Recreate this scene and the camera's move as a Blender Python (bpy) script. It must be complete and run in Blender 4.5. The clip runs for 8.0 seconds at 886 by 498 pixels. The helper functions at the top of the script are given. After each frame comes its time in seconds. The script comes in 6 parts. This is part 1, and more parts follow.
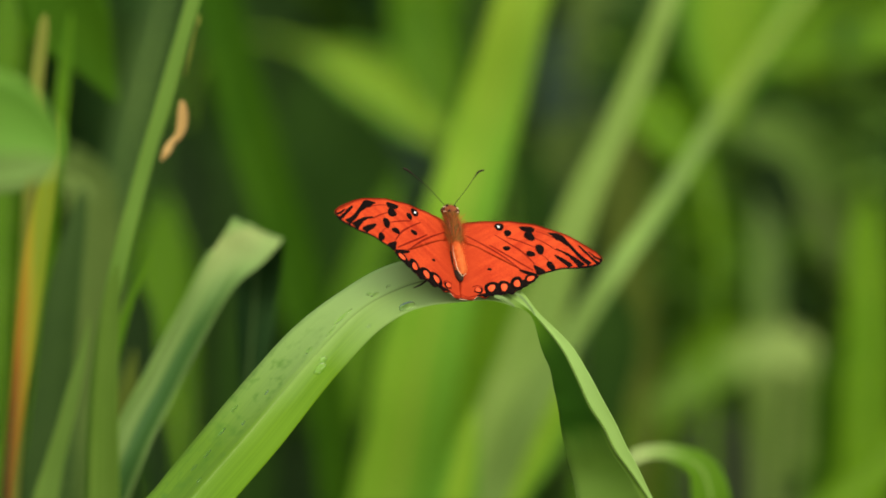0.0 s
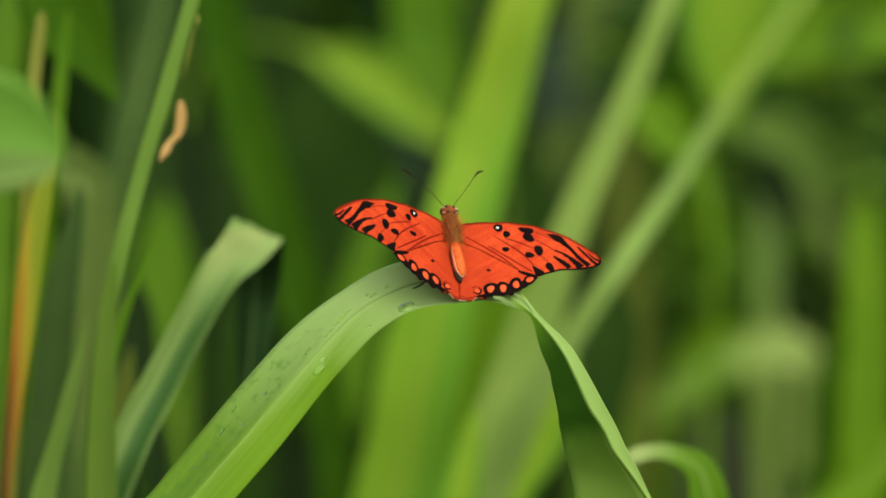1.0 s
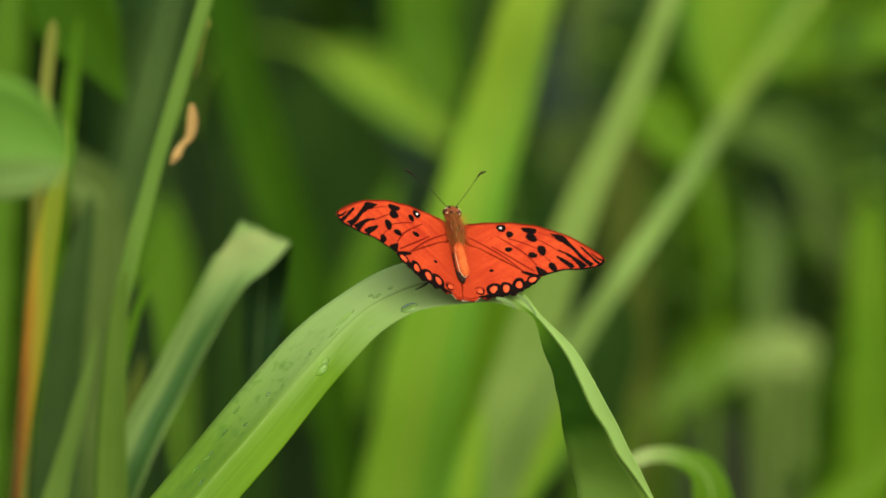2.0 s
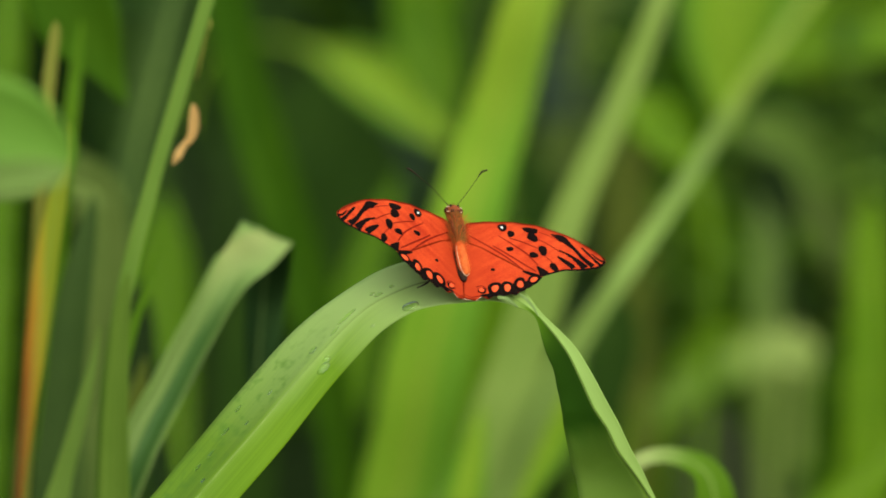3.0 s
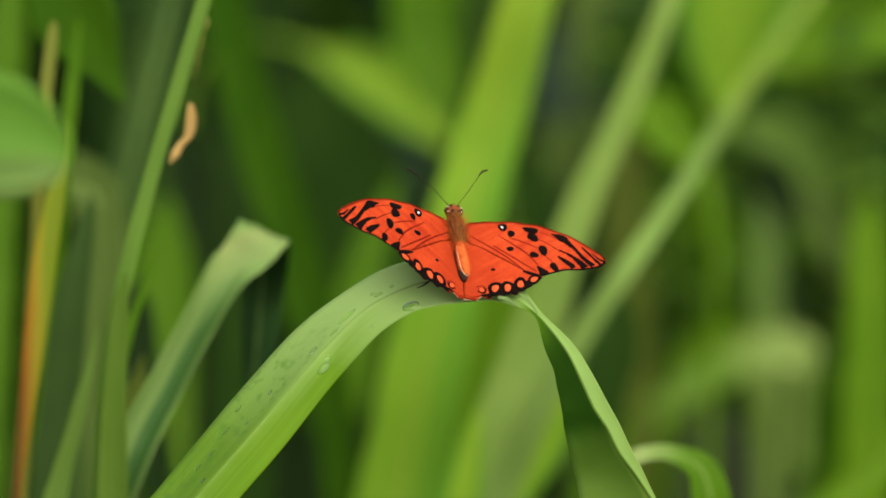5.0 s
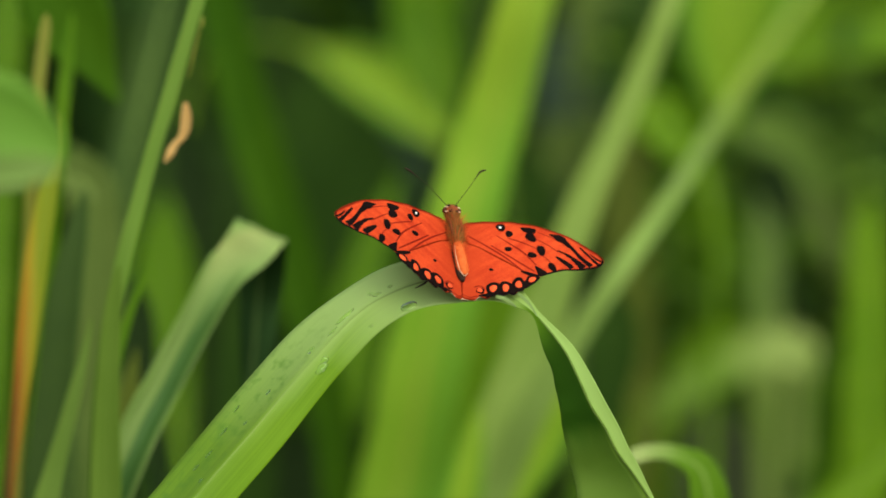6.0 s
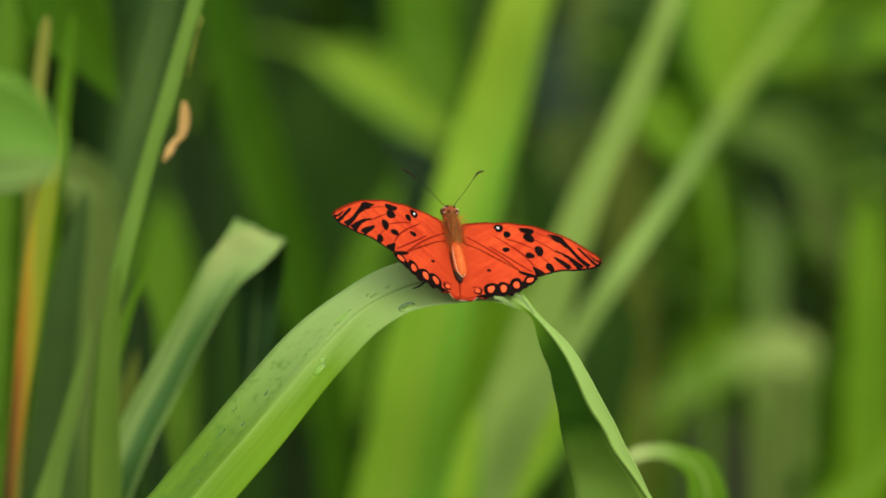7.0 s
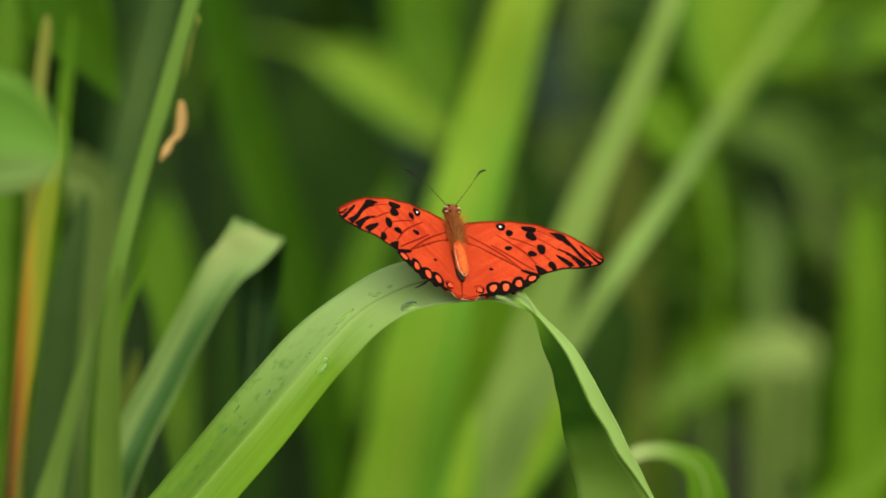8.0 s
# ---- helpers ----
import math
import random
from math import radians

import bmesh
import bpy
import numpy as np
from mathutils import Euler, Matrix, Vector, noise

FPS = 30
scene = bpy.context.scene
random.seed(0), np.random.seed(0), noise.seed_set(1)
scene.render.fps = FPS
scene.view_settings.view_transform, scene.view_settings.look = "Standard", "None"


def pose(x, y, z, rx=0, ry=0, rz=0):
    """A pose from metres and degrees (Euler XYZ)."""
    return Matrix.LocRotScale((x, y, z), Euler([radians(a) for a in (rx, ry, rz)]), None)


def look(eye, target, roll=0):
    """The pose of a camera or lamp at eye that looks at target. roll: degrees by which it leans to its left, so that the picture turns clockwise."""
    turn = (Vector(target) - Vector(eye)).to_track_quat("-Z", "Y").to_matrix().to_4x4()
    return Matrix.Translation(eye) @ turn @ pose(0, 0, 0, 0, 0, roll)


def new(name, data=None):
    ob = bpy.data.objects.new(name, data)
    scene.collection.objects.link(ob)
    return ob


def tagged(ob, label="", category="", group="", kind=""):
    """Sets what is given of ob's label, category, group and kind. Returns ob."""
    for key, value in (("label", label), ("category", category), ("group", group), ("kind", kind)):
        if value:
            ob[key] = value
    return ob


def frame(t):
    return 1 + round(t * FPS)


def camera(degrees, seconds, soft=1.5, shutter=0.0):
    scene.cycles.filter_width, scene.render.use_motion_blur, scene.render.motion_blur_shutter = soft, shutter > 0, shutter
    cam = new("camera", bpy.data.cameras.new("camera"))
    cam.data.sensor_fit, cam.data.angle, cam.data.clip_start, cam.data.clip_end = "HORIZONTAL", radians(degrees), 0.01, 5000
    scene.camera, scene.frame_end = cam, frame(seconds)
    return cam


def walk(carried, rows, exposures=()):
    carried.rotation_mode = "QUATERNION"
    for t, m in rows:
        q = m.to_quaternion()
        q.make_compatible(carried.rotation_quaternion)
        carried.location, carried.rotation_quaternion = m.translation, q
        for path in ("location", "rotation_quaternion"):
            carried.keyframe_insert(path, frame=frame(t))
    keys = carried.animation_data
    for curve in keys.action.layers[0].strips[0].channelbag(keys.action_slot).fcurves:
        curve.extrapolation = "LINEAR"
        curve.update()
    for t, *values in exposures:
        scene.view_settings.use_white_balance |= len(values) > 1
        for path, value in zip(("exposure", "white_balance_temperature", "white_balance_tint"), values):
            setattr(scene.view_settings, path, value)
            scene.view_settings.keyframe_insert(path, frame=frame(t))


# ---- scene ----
# The camera stands still on its stand; a long lens with a wide aperture, focused on the butterfly.
cam = camera(11.0, 8.0, soft=1.75)
EYE = (0.0, 0.0, 1.15)
AIM = look(EYE, (0.0, 1.25, 1.15 - 1.25 * math.tan(radians(6))))
walk(cam, [(0.0, AIM), (8.0, AIM)], exposures=[(0.0, -0.17, 6500, 3), (8.0, -0.17, 6500, 3)])
cam.data.dof.use_dof = True
cam.data.dof.focus_distance = 1.252
cam.data.dof.aperture_fstop = 8.3

# ---- light: a bright, thinly clouded sky ----
SUN_UP, SUN_TURN = radians(46), radians(155)
world = bpy.data.worlds.new("sky")
scene.world = world
world.use_nodes = True
wn, wl = world.node_tree.nodes, world.node_tree.links
sky = wn.new("ShaderNodeTexSky")
sky.sky_type = "NISHITA"
sky.sun_disc = False
sky.sun_elevation, sky.sun_rotation = SUN_UP, SUN_TURN
sky.air_density, sky.dust_density, sky.ozone_density = 0.7, 6.0, 0.3
wl.new(sky.outputs["Color"], wn["Background"].inputs["Color"])
wn["Background"].inputs["Strength"].default_value = 0.15
sun = new("sun", bpy.data.lights.new("sun", "SUN"))
sun.data.energy, sun.data.angle, sun.data.color = 2.7, radians(110), (1.0, 0.97, 0.90)
toward = Vector((math.sin(SUN_TURN) * math.cos(SUN_UP), math.cos(SUN_TURN) * math.cos(SUN_UP), math.sin(SUN_UP)))
sun.matrix_world = look(toward * 20, (0, 0, 0))


# ---- materials ----
def nodes_of(name):
    mat = bpy.data.materials.new(name)
    mat.use_nodes = True
    n = mat.node_tree.nodes
    return mat, n, mat.node_tree.links, n["Principled BSDF"]


def ramp(n, stops):
    r = n.new("ShaderNodeValToRGB")
    while len(r.color_ramp.elements) < len(stops):
        r.color_ramp.elements.new(0.5)
    for e, (p, c) in zip(r.color_ramp.elements, stops):
        e.position, e.color = p, (*c, 1)
    return r


def leaf_material(name, dark, light, glow=0.35, rough=0.5, streaks=60.0, run_tones=None, bump=0.25, spec=0.22, islands=False, sheen=None, run_mix=1.0, skew=0.07, edge=None, edge_from=0.22, edge_to=0.42, edge_mid=0.5, run_from=None):
    """A blade of grass: fine veins along it, soft blotches over it, some light through it."""
    mat, n, l, p = nodes_of(name)
    uv = n.new("ShaderNodeUVMap")
    wide = n.new("ShaderNodeMapping")
    wide.inputs["Scale"].default_value = (streaks, 3.0, 1.0)
    l.new(uv.outputs["UV"], wide.inputs["Vector"])
    veins = n.new("ShaderNodeTexNoise")
    veins.inputs["Scale"].default_value, veins.inputs["Detail"].default_value = 1.0, 3.0
    l.new(wide.outputs["Vector"], veins.inputs["Vector"])
    geo = n.new("ShaderNodeTexCoord")
    blot = n.new("ShaderNodeTexNoise")
    blot.inputs["Scale"].default_value, blot.inputs["Detail"].default_value = 22.0, 5.0
    l.new(geo.outputs["Object"], blot.inputs["Vector"])
    mix = n.new("ShaderNodeMix")
    mix.inputs[0].default_value = 0.5
    l.new(veins.outputs["Fac"], mix.inputs[2])
    l.new(blot.outputs["Fac"], mix.inputs[3])
    tone = ramp(n, [(0.39, dark), (0.61, light)])
    l.new(mix.outputs[0], tone.inputs["Fac"])
    if islands:
        # every blade of the stand has a tone of its own
        own = n.new("ShaderNodeNewGeometry")
        l.new(own.outputs["Random Per Island"], mix.inputs[2])
    colour = tone.outputs["Color"]
    if sheen:
        # sky sheen painted pale on one half and the crown, broken where drops ran
        half = n.new("ShaderNodeSeparateXYZ")
        l.new(uv.outputs["UV"], half.inputs["Vector"])
        ragged_half = n.new("ShaderNodeMath")
        ragged_half.operation = "MULTIPLY_ADD"
        l.new(blot.outputs["Fac"], ragged_half.inputs[0])
        ragged_half.inputs[1].default_value = 0.5
        l.new(half.outputs["X"], ragged_half.inputs[2])
        much = n.new("ShaderNodeMapRange")
        much.inputs["From Min"].default_value, much.inputs["From Max"].default_value = 1.04, 0.70
        l.new(ragged_half.outputs[0], much.inputs["Value"])
        fresh = n.new("ShaderNodeMapRange")
        fresh.inputs["From Min"].default_value, fresh.inputs["From Max"].default_value = 0.918, 0.906
        l.new(half.outputs["Y"], fresh.inputs["Value"])
        older = n.new("ShaderNodeMapRange")
        older.inputs["From Min"].default_value, older.inputs["From Max"].default_value = 0.83, 0.885
        older.inputs["To Min"].default_value = 0.10
        l.new(half.outputs["Y"], older.inputs["Value"])
        half_sheen = n.new("ShaderNodeMath")
        half_sheen.operation = "MULTIPLY"
        l.new(much.outputs["Result"], half_sheen.inputs[0])
        l.new(older.outputs["Result"], half_sheen.inputs[1])
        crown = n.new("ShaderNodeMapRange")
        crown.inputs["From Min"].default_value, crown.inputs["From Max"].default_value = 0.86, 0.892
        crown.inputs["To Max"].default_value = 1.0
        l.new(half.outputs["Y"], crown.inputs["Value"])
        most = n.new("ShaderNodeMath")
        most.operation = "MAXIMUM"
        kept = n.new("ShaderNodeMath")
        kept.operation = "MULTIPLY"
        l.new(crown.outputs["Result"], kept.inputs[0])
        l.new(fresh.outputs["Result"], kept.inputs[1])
        # dark wet patches on that half, which break up the painted sheen
        long_way = n.new("ShaderNodeMapping")
        long_way.inputs["Scale"].default_value = (9.0, 300.0, 1.0)
        l.new(uv.outputs["UV"], long_way.inputs["Vector"])
        wet = n.new("ShaderNodeTexNoise")
        wet.inputs["Scale"].default_value, wet.inputs["Detail"].default_value = 1.0, 2.5
        l.new(long_way.outputs["Vector"], wet.inputs["Vector"])
        washed = n.new("ShaderNodeMapRange")
        washed.inputs["From Min"].default_value, washed.inputs["From Max"].default_value = 0.50, 0.74
        washed.inputs["To Max"].default_value = 0.7
        l.new(wet.outputs["Fac"], washed.inputs["Value"])
        low = n.new("ShaderNodeMapRange")
        low.inputs["From Min"].default_value, low.inputs["From Max"].default_value = 0.872, 0.855
        l.new(half.outputs["Y"], low.inputs["Value"])
        side = n.new("ShaderNodeMapRange")
        side.inputs["From Min"].default_value, side.inputs["From Max"].default_value = 0.46, 0.40
        l.new(half.outputs["X"], side.inputs["Value"])
        where = n.new("ShaderNodeMath")
        where.operation = "MULTIPLY"
        l.new(low.outputs["Result"], where.inputs[0])
        l.new(side.outputs["Result"], where.inputs[1])
        patches = n.new("ShaderNodeMath")
        patches.operation = "MULTIPLY"
        l.new(washed.outputs["Result"], patches.inputs[0])
        l.new(where.outputs[0], patches.inputs[1])
        # past the bend only the outer half keeps the painted sheen
        outer = n.new("ShaderNodeMapRange")
        outer.inputs["From Min"].default_value, outer.inputs["From Max"].default_value = 0.49, 0.44
        outer.inputs["To Max"].default_value = 0.5
        l.new(half.outputs["X"], outer.inputs["Value"])
        dry = n.new("ShaderNodeMath")
        dry.operation = "MAXIMUM"
        l.new(fresh.outputs["Result"], dry.inputs[0])
        l.new(outer.outputs["Result"], dry.inputs[1])
        left_sheen = n.new("ShaderNodeMath")
        left_sheen.operation = "MULTIPLY"
        l.new(half_sheen.outputs[0], left_sheen.inputs[0])
        l.new(dry.outputs[0], left_sheen.inputs[1])
        l.new(left_sheen.outputs[0], most.inputs[0])
        l.new(kept.outputs[0], most.inputs[1])
        sheened = n.new("ShaderNodeMix")
        sheened.data_type = "RGBA"
        l.new(most.outputs[0], sheened.inputs[0])
        l.new(colour, sheened.inputs[6])
        sheened.inputs[7].default_value = (*sheen, 1)
        soaked = n.new("ShaderNodeMix")
        soaked.data_type = "RGBA"
        l.new(patches.outputs[0], soaked.inputs[0])
        l.new(sheened.outputs[2], soaked.inputs[6])
        soaked.inputs[7].default_value = (0.115, 0.275, 0.03, 1)
        # the crease's shade is painted as a dark line on the midrib over the crown
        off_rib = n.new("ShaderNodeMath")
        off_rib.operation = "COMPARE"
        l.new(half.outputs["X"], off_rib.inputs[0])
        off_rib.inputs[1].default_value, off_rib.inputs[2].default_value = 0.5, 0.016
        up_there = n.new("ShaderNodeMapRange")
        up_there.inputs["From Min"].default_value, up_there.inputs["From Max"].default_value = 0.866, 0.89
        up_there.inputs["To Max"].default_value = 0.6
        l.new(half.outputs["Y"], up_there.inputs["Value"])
        crease_shade = n.new("ShaderNodeMath")
        crease_shade.operation = "MULTIPLY"
        l.new(off_rib.outputs[0], crease_shade.inputs[0])
        l.new(up_there.outputs["Result"], crease_shade.inputs[1])
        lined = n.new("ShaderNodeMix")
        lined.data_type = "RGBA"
        l.new(crease_shade.outputs[0], lined.inputs[0])
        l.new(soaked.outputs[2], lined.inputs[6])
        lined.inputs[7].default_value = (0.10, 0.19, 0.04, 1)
        # past the bend: underside shade painted deep green, light painted paler towards the point
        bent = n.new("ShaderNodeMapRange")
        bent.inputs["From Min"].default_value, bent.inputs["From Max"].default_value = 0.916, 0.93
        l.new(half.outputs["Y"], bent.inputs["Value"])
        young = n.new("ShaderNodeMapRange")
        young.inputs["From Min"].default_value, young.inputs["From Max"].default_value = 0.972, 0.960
        fall_run = n.new("ShaderNodeMath")
        fall_run.operation = "MULTIPLY_ADD"
        l.new(blot.outputs["Fac"], fall_run.inputs[0])
        fall_run.inputs[1].default_value = 0.02
        l.new(half.outputs["Y"], fall_run.inputs[2])
        l.new(fall_run.outputs[0], young.inputs["Value"])
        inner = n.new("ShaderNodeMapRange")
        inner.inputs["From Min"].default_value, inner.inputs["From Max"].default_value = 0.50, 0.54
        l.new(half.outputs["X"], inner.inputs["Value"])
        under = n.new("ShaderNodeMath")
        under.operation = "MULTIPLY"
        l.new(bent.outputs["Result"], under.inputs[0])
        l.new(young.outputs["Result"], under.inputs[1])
        fall_shade = n.new("ShaderNodeMath")
        fall_shade.operation = "MULTIPLY"
        l.new(under.outputs[0], fall_shade.inputs[0])
        l.new(inner.outputs["Result"], fall_shade.inputs[1])
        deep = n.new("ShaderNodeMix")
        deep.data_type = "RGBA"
        l.new(fall_shade.outputs[0], deep.inputs[0])
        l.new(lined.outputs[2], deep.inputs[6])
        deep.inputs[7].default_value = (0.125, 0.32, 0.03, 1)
        point = n.new("ShaderNodeMapRange")
        point.inputs["From Min"].default_value, point.inputs["From Max"].default_value = 0.960, 0.972
        l.new(fall_run.outputs[0], point.inputs["Value"])
        tip_light = n.new("ShaderNodeMath")
        tip_light.operation = "MULTIPLY"
        l.new(point.outputs["Result"], tip_light.inputs[0])
        l.new(inner.outputs["Result"], tip_light.inputs[1])
        tip = n.new("ShaderNodeMix")
        tip.data_type = "RGBA"
        l.new(tip_light.outputs[0], tip.inputs[0])
        l.new(deep.outputs[2], tip.inputs[6])
        tip.inputs[7].default_value = (0.36, 0.58, 0.09, 1)
        colour = tip.outputs[2]
    if edge:
        # another colour towards both margins, with a wavering border
        rim = n.new("ShaderNodeSeparateXYZ")
        l.new(uv.outputs["UV"], rim.inputs["Vector"])
        off = n.new("ShaderNodeMath")
        off.operation = "SUBTRACT"
        l.new(rim.outputs["X"], off.inputs[0])
        off.inputs[1].default_value = edge_mid
        far = n.new("ShaderNodeMath")
        far.operation = "ABSOLUTE"
        l.new(off.outputs[0], far.inputs[0])
        waver = n.new("ShaderNodeMath")
        waver.operation = "MULTIPLY_ADD"
        l.new(veins.outputs["Fac"], waver.inputs[0])
        waver.inputs[1].default_value = 0.3
        l.new(far.outputs[0], waver.inputs[2])
        to_rim = n.new("ShaderNodeMapRange")
        to_rim.inputs["From Min"].default_value, to_rim.inputs["From Max"].default_value = edge_from + 0.15, edge_to + 0.15
        l.new(waver.outputs[0], to_rim.inputs["Value"])
        margin = n.new("ShaderNodeMix")
        margin.data_type = "RGBA"
        l.new(to_rim.outputs["Result"], margin.inputs[0])
        l.new(colour, margin.inputs[6])
        margin.inputs[7].default_value = (*edge, 1)
        colour = margin.outputs[2]
    if run_tones:
        # colours run along the blade, broken up by blotches: withering on M_WITHER, painted light on M_FOLD
        sep = n.new("ShaderNodeSeparateXYZ")
        l.new(uv.outputs["UV"], sep.inputs["Vector"])
        shift = n.new("ShaderNodeMath")
        shift.operation = "MULTIPLY_ADD"
        l.new(blot.outputs["Fac"], shift.inputs[0])
        shift.inputs[1].default_value = 0.03
        slant = n.new("ShaderNodeMath")
        slant.operation = "MULTIPLY_ADD"
        l.new(sep.outputs["X"], slant.inputs[0])
        slant.inputs[1].default_value = skew
        l.new(sep.outputs["Y"], slant.inputs[2])
        l.new(slant.outputs[0], shift.inputs[2])
        run_ramp = ramp(n, run_tones)
        l.new(shift.outputs[0], run_ramp.inputs["Fac"])
        veined = n.new("ShaderNodeMix")
        veined.data_type = "RGBA"
        veined.inputs[0].default_value = run_mix
        l.new(colour, veined.inputs[6])
        l.new(run_ramp.outputs["Color"], veined.inputs[7])
        if run_from:
            begins = n.new("ShaderNodeMapRange")
            begins.inputs["From Min"].default_value, begins.inputs["From Max"].default_value = run_from
            begins.inputs["To Max"].default_value = run_mix
            l.new(shift.outputs[0], begins.inputs["Value"])
            l.new(begins.outputs["Result"], veined.inputs[0])
        colour = veined.outputs[2]
    l.new(colour, p.inputs["Base Color"])
    p.inputs["Roughness"].default_value = rough
    p.inputs["Specular IOR Level"].default_value = spec
    b = n.new("ShaderNodeBump")
    b.inputs["Strength"].default_value, b.inputs["Distance"].default_value = bump, 0.0004
    l.new(veins.outputs["Fac"], b.inputs["Height"])
    l.new(b.outputs["Normal"], p.inputs["Normal"])
    through_light = n.new("ShaderNodeBsdfTranslucent")
    warm = n.new("ShaderNodeMix")
    warm.data_type, warm.blend_type = "RGBA", "MULTIPLY"
    warm.inputs[0].default_value = 1.0
    warm.inputs[7].default_value = (1.25, 1.1, 0.35, 1)
    l.new(colour, warm.inputs[6])
    l.new(warm.outputs[2], through_light.inputs["Color"])
    both = n.new("ShaderNodeMixShader")
    both.inputs["Fac"].default_value = glow
    l.new(p.outputs["BSDF"], both.inputs[1])
    l.new(through_light.outputs["BSDF"], both.inputs[2])
    l.new(both.outputs["Shader"], n["Material Output"].inputs["Surface"])
    return mat


def scale_material(name, dark, light, rough=0.75, grain=1800.0, glow=0.0, bump=0.3, spec=0.15):
    """Butterfly scales and hair: fine grain over soft patches."""
    mat, n, l, p = nodes_of(name)
    geo = n.new("ShaderNodeTexCoord")
    fine = n.new("ShaderNodeTexNoise")
    fine.inputs["Scale"].default_value, fine.inputs["Detail"].default_value = grain, 2.0
    l.new(geo.outputs["Object"], fine.inputs["Vector"])
    soft = n.new("ShaderNodeTexNoise")
    soft.inputs["Scale"].default_value, soft.inputs["Detail"].default_value = 130.0, 3.0
    l.new(geo.outputs["Object"], soft.inputs["Vector"])
    mix = n.new("ShaderNodeMix")
    mix.inputs[0].default_value = 0.65
    l.new(fine.outputs["Fac"], mix.inputs[2])
    l.new(soft.outputs["Fac"], mix.inputs[3])
    tone = ramp(n, [(0.3, dark), (0.7, light)])
    l.new(mix.outputs[0], tone.inputs["Fac"])
    l.new(tone.outputs["Color"], p.inputs["Base Color"])
    p.inputs["Roughness"].default_value = rough
    p.inputs["Specular IOR Level"].default_value = spec
    b = n.new("ShaderNodeBump")
    b.inputs["Strength"].default_value, b.inputs["Distance"].default_value = bump, 0.0001
    l.new(fine.outputs["Fac"], b.inputs["Height"])
    l.new(b.outputs["Normal"], p.inputs["Normal"])
    if glow:
        t = n.new("ShaderNodeBsdfTranslucent")
        l.new(tone.outputs["Color"], t.inputs["Color"])
        both = n.new("ShaderNodeMixShader")
        both.inputs["Fac"].default_value = glow
        l.new(p.outputs["BSDF"], both.inputs[1])
        l.new(t.outputs["BSDF"], both.inputs[2])
        l.new(both.outputs["Shader"], n["Material Output"].inputs["Surface"])
    return mat


def wing_material(name, dark, light, base):
    """The upper side of a wing: rays of deeper red along the veins, dusky towards the root."""
    mat, n, l, p = nodes_of(name)
    geo = n.new("ShaderNodeTexCoord")
    parts = n.new("ShaderNodeSeparateXYZ")
    l.new(geo.outputs["Object"], parts.inputs["Vector"])
    even = n.new("ShaderNodeMath")
    even.operation = "ABSOLUTE"
    l.new(parts.outputs["X"], even.inputs[0])
    both = n.new("ShaderNodeCombineXYZ")
    l.new(even.outputs[0], both.inputs["X"])
    l.new(parts.outputs["Y"], both.inputs["Y"])
    ray = n.new("ShaderNodeMapping")
    ray.inputs["Rotation"].default_value = (0, 0, radians(33))
    ray.vector_type = "TEXTURE"
    ray.inputs["Scale"].default_value = (1 / 60.0, 1 / 520.0, 1.0)
    l.new(both.outputs["Vector"], ray.inputs["Vector"])
    rays = n.new("ShaderNodeTexNoise")
    rays.inputs["Scale"].default_value, rays.inputs["Detail"].default_value = 1.0, 3.0
    l.new(ray.outputs["Vector"], rays.inputs["Vector"])
    fine = n.new("ShaderNodeTexNoise")
    fine.inputs["Scale"].default_value, fine.inputs["Detail"].default_value = 2200.0, 2.0
    l.new(geo.outputs["Object"], fine.inputs["Vector"])
    soft = n.new("ShaderNodeTexNoise")
    soft.inputs["Scale"].default_value, soft.inputs["Detail"].default_value = 110.0, 3.0
    l.new(geo.outputs["Object"], soft.inputs["Vector"])
    one = n.new("ShaderNodeMix")
    one.inputs[0].default_value = 0.5
    l.new(rays.outputs["Fac"], one.inputs[2])
    l.new(soft.outputs["Fac"], one.inputs[3])
    two = n.new("ShaderNodeMix")
    two.inputs[0].default_value = 0.25
    l.new(one.outputs[0], two.inputs[2])
    l.new(fine.outputs["Fac"], two.inputs[3])
    tone = ramp(n, [(0.36, dark), (0.62, light)])
    l.new(two.outputs[0], tone.inputs["Fac"])
    root = n.new("ShaderNodeMapRange")
    root.inputs["From Min"].default_value, root.inputs["From Max"].default_value = 0.0085, 0.001
    root.inputs["To Max"].default_value = 0.75
    l.new(even.outputs[0], root.inputs["Value"])
    dusky = n.new("ShaderNodeMix")
    dusky.data_type = "RGBA"
    l.new(root.outputs["Result"], dusky.inputs[0])
    l.new(tone.outputs["Color"], dusky.inputs[6])
    dusky.inputs[7].default_value = (*base, 1)
    l.new(dusky.outputs[2], p.inputs["Base Color"])
    p.inputs["Roughness"].default_value = 0.75
    p.inputs["Specular IOR Level"].default_value = 0.05
    b = n.new("ShaderNodeBump")
    b.inputs["Strength"].default_value, b.inputs["Distance"].default_value = 0.35, 0.00015
    l.new(rays.outputs["Fac"], b.inputs["Height"])
    l.new(b.outputs["Normal"], p.inputs["Normal"])
    t = n.new("ShaderNodeBsdfTranslucent")
    l.new(dusky.outputs[2], t.inputs["Color"])
    mixed = n.new("ShaderNodeMixShader")
    mixed.inputs["Fac"].default_value = 0.15
    l.new(p.outputs["BSDF"], mixed.inputs[1])
    l.new(t.outputs["BSDF"], mixed.inputs[2])
    l.new(mixed.outputs["Shader"], n["Material Output"].inputs["Surface"])
    return mat


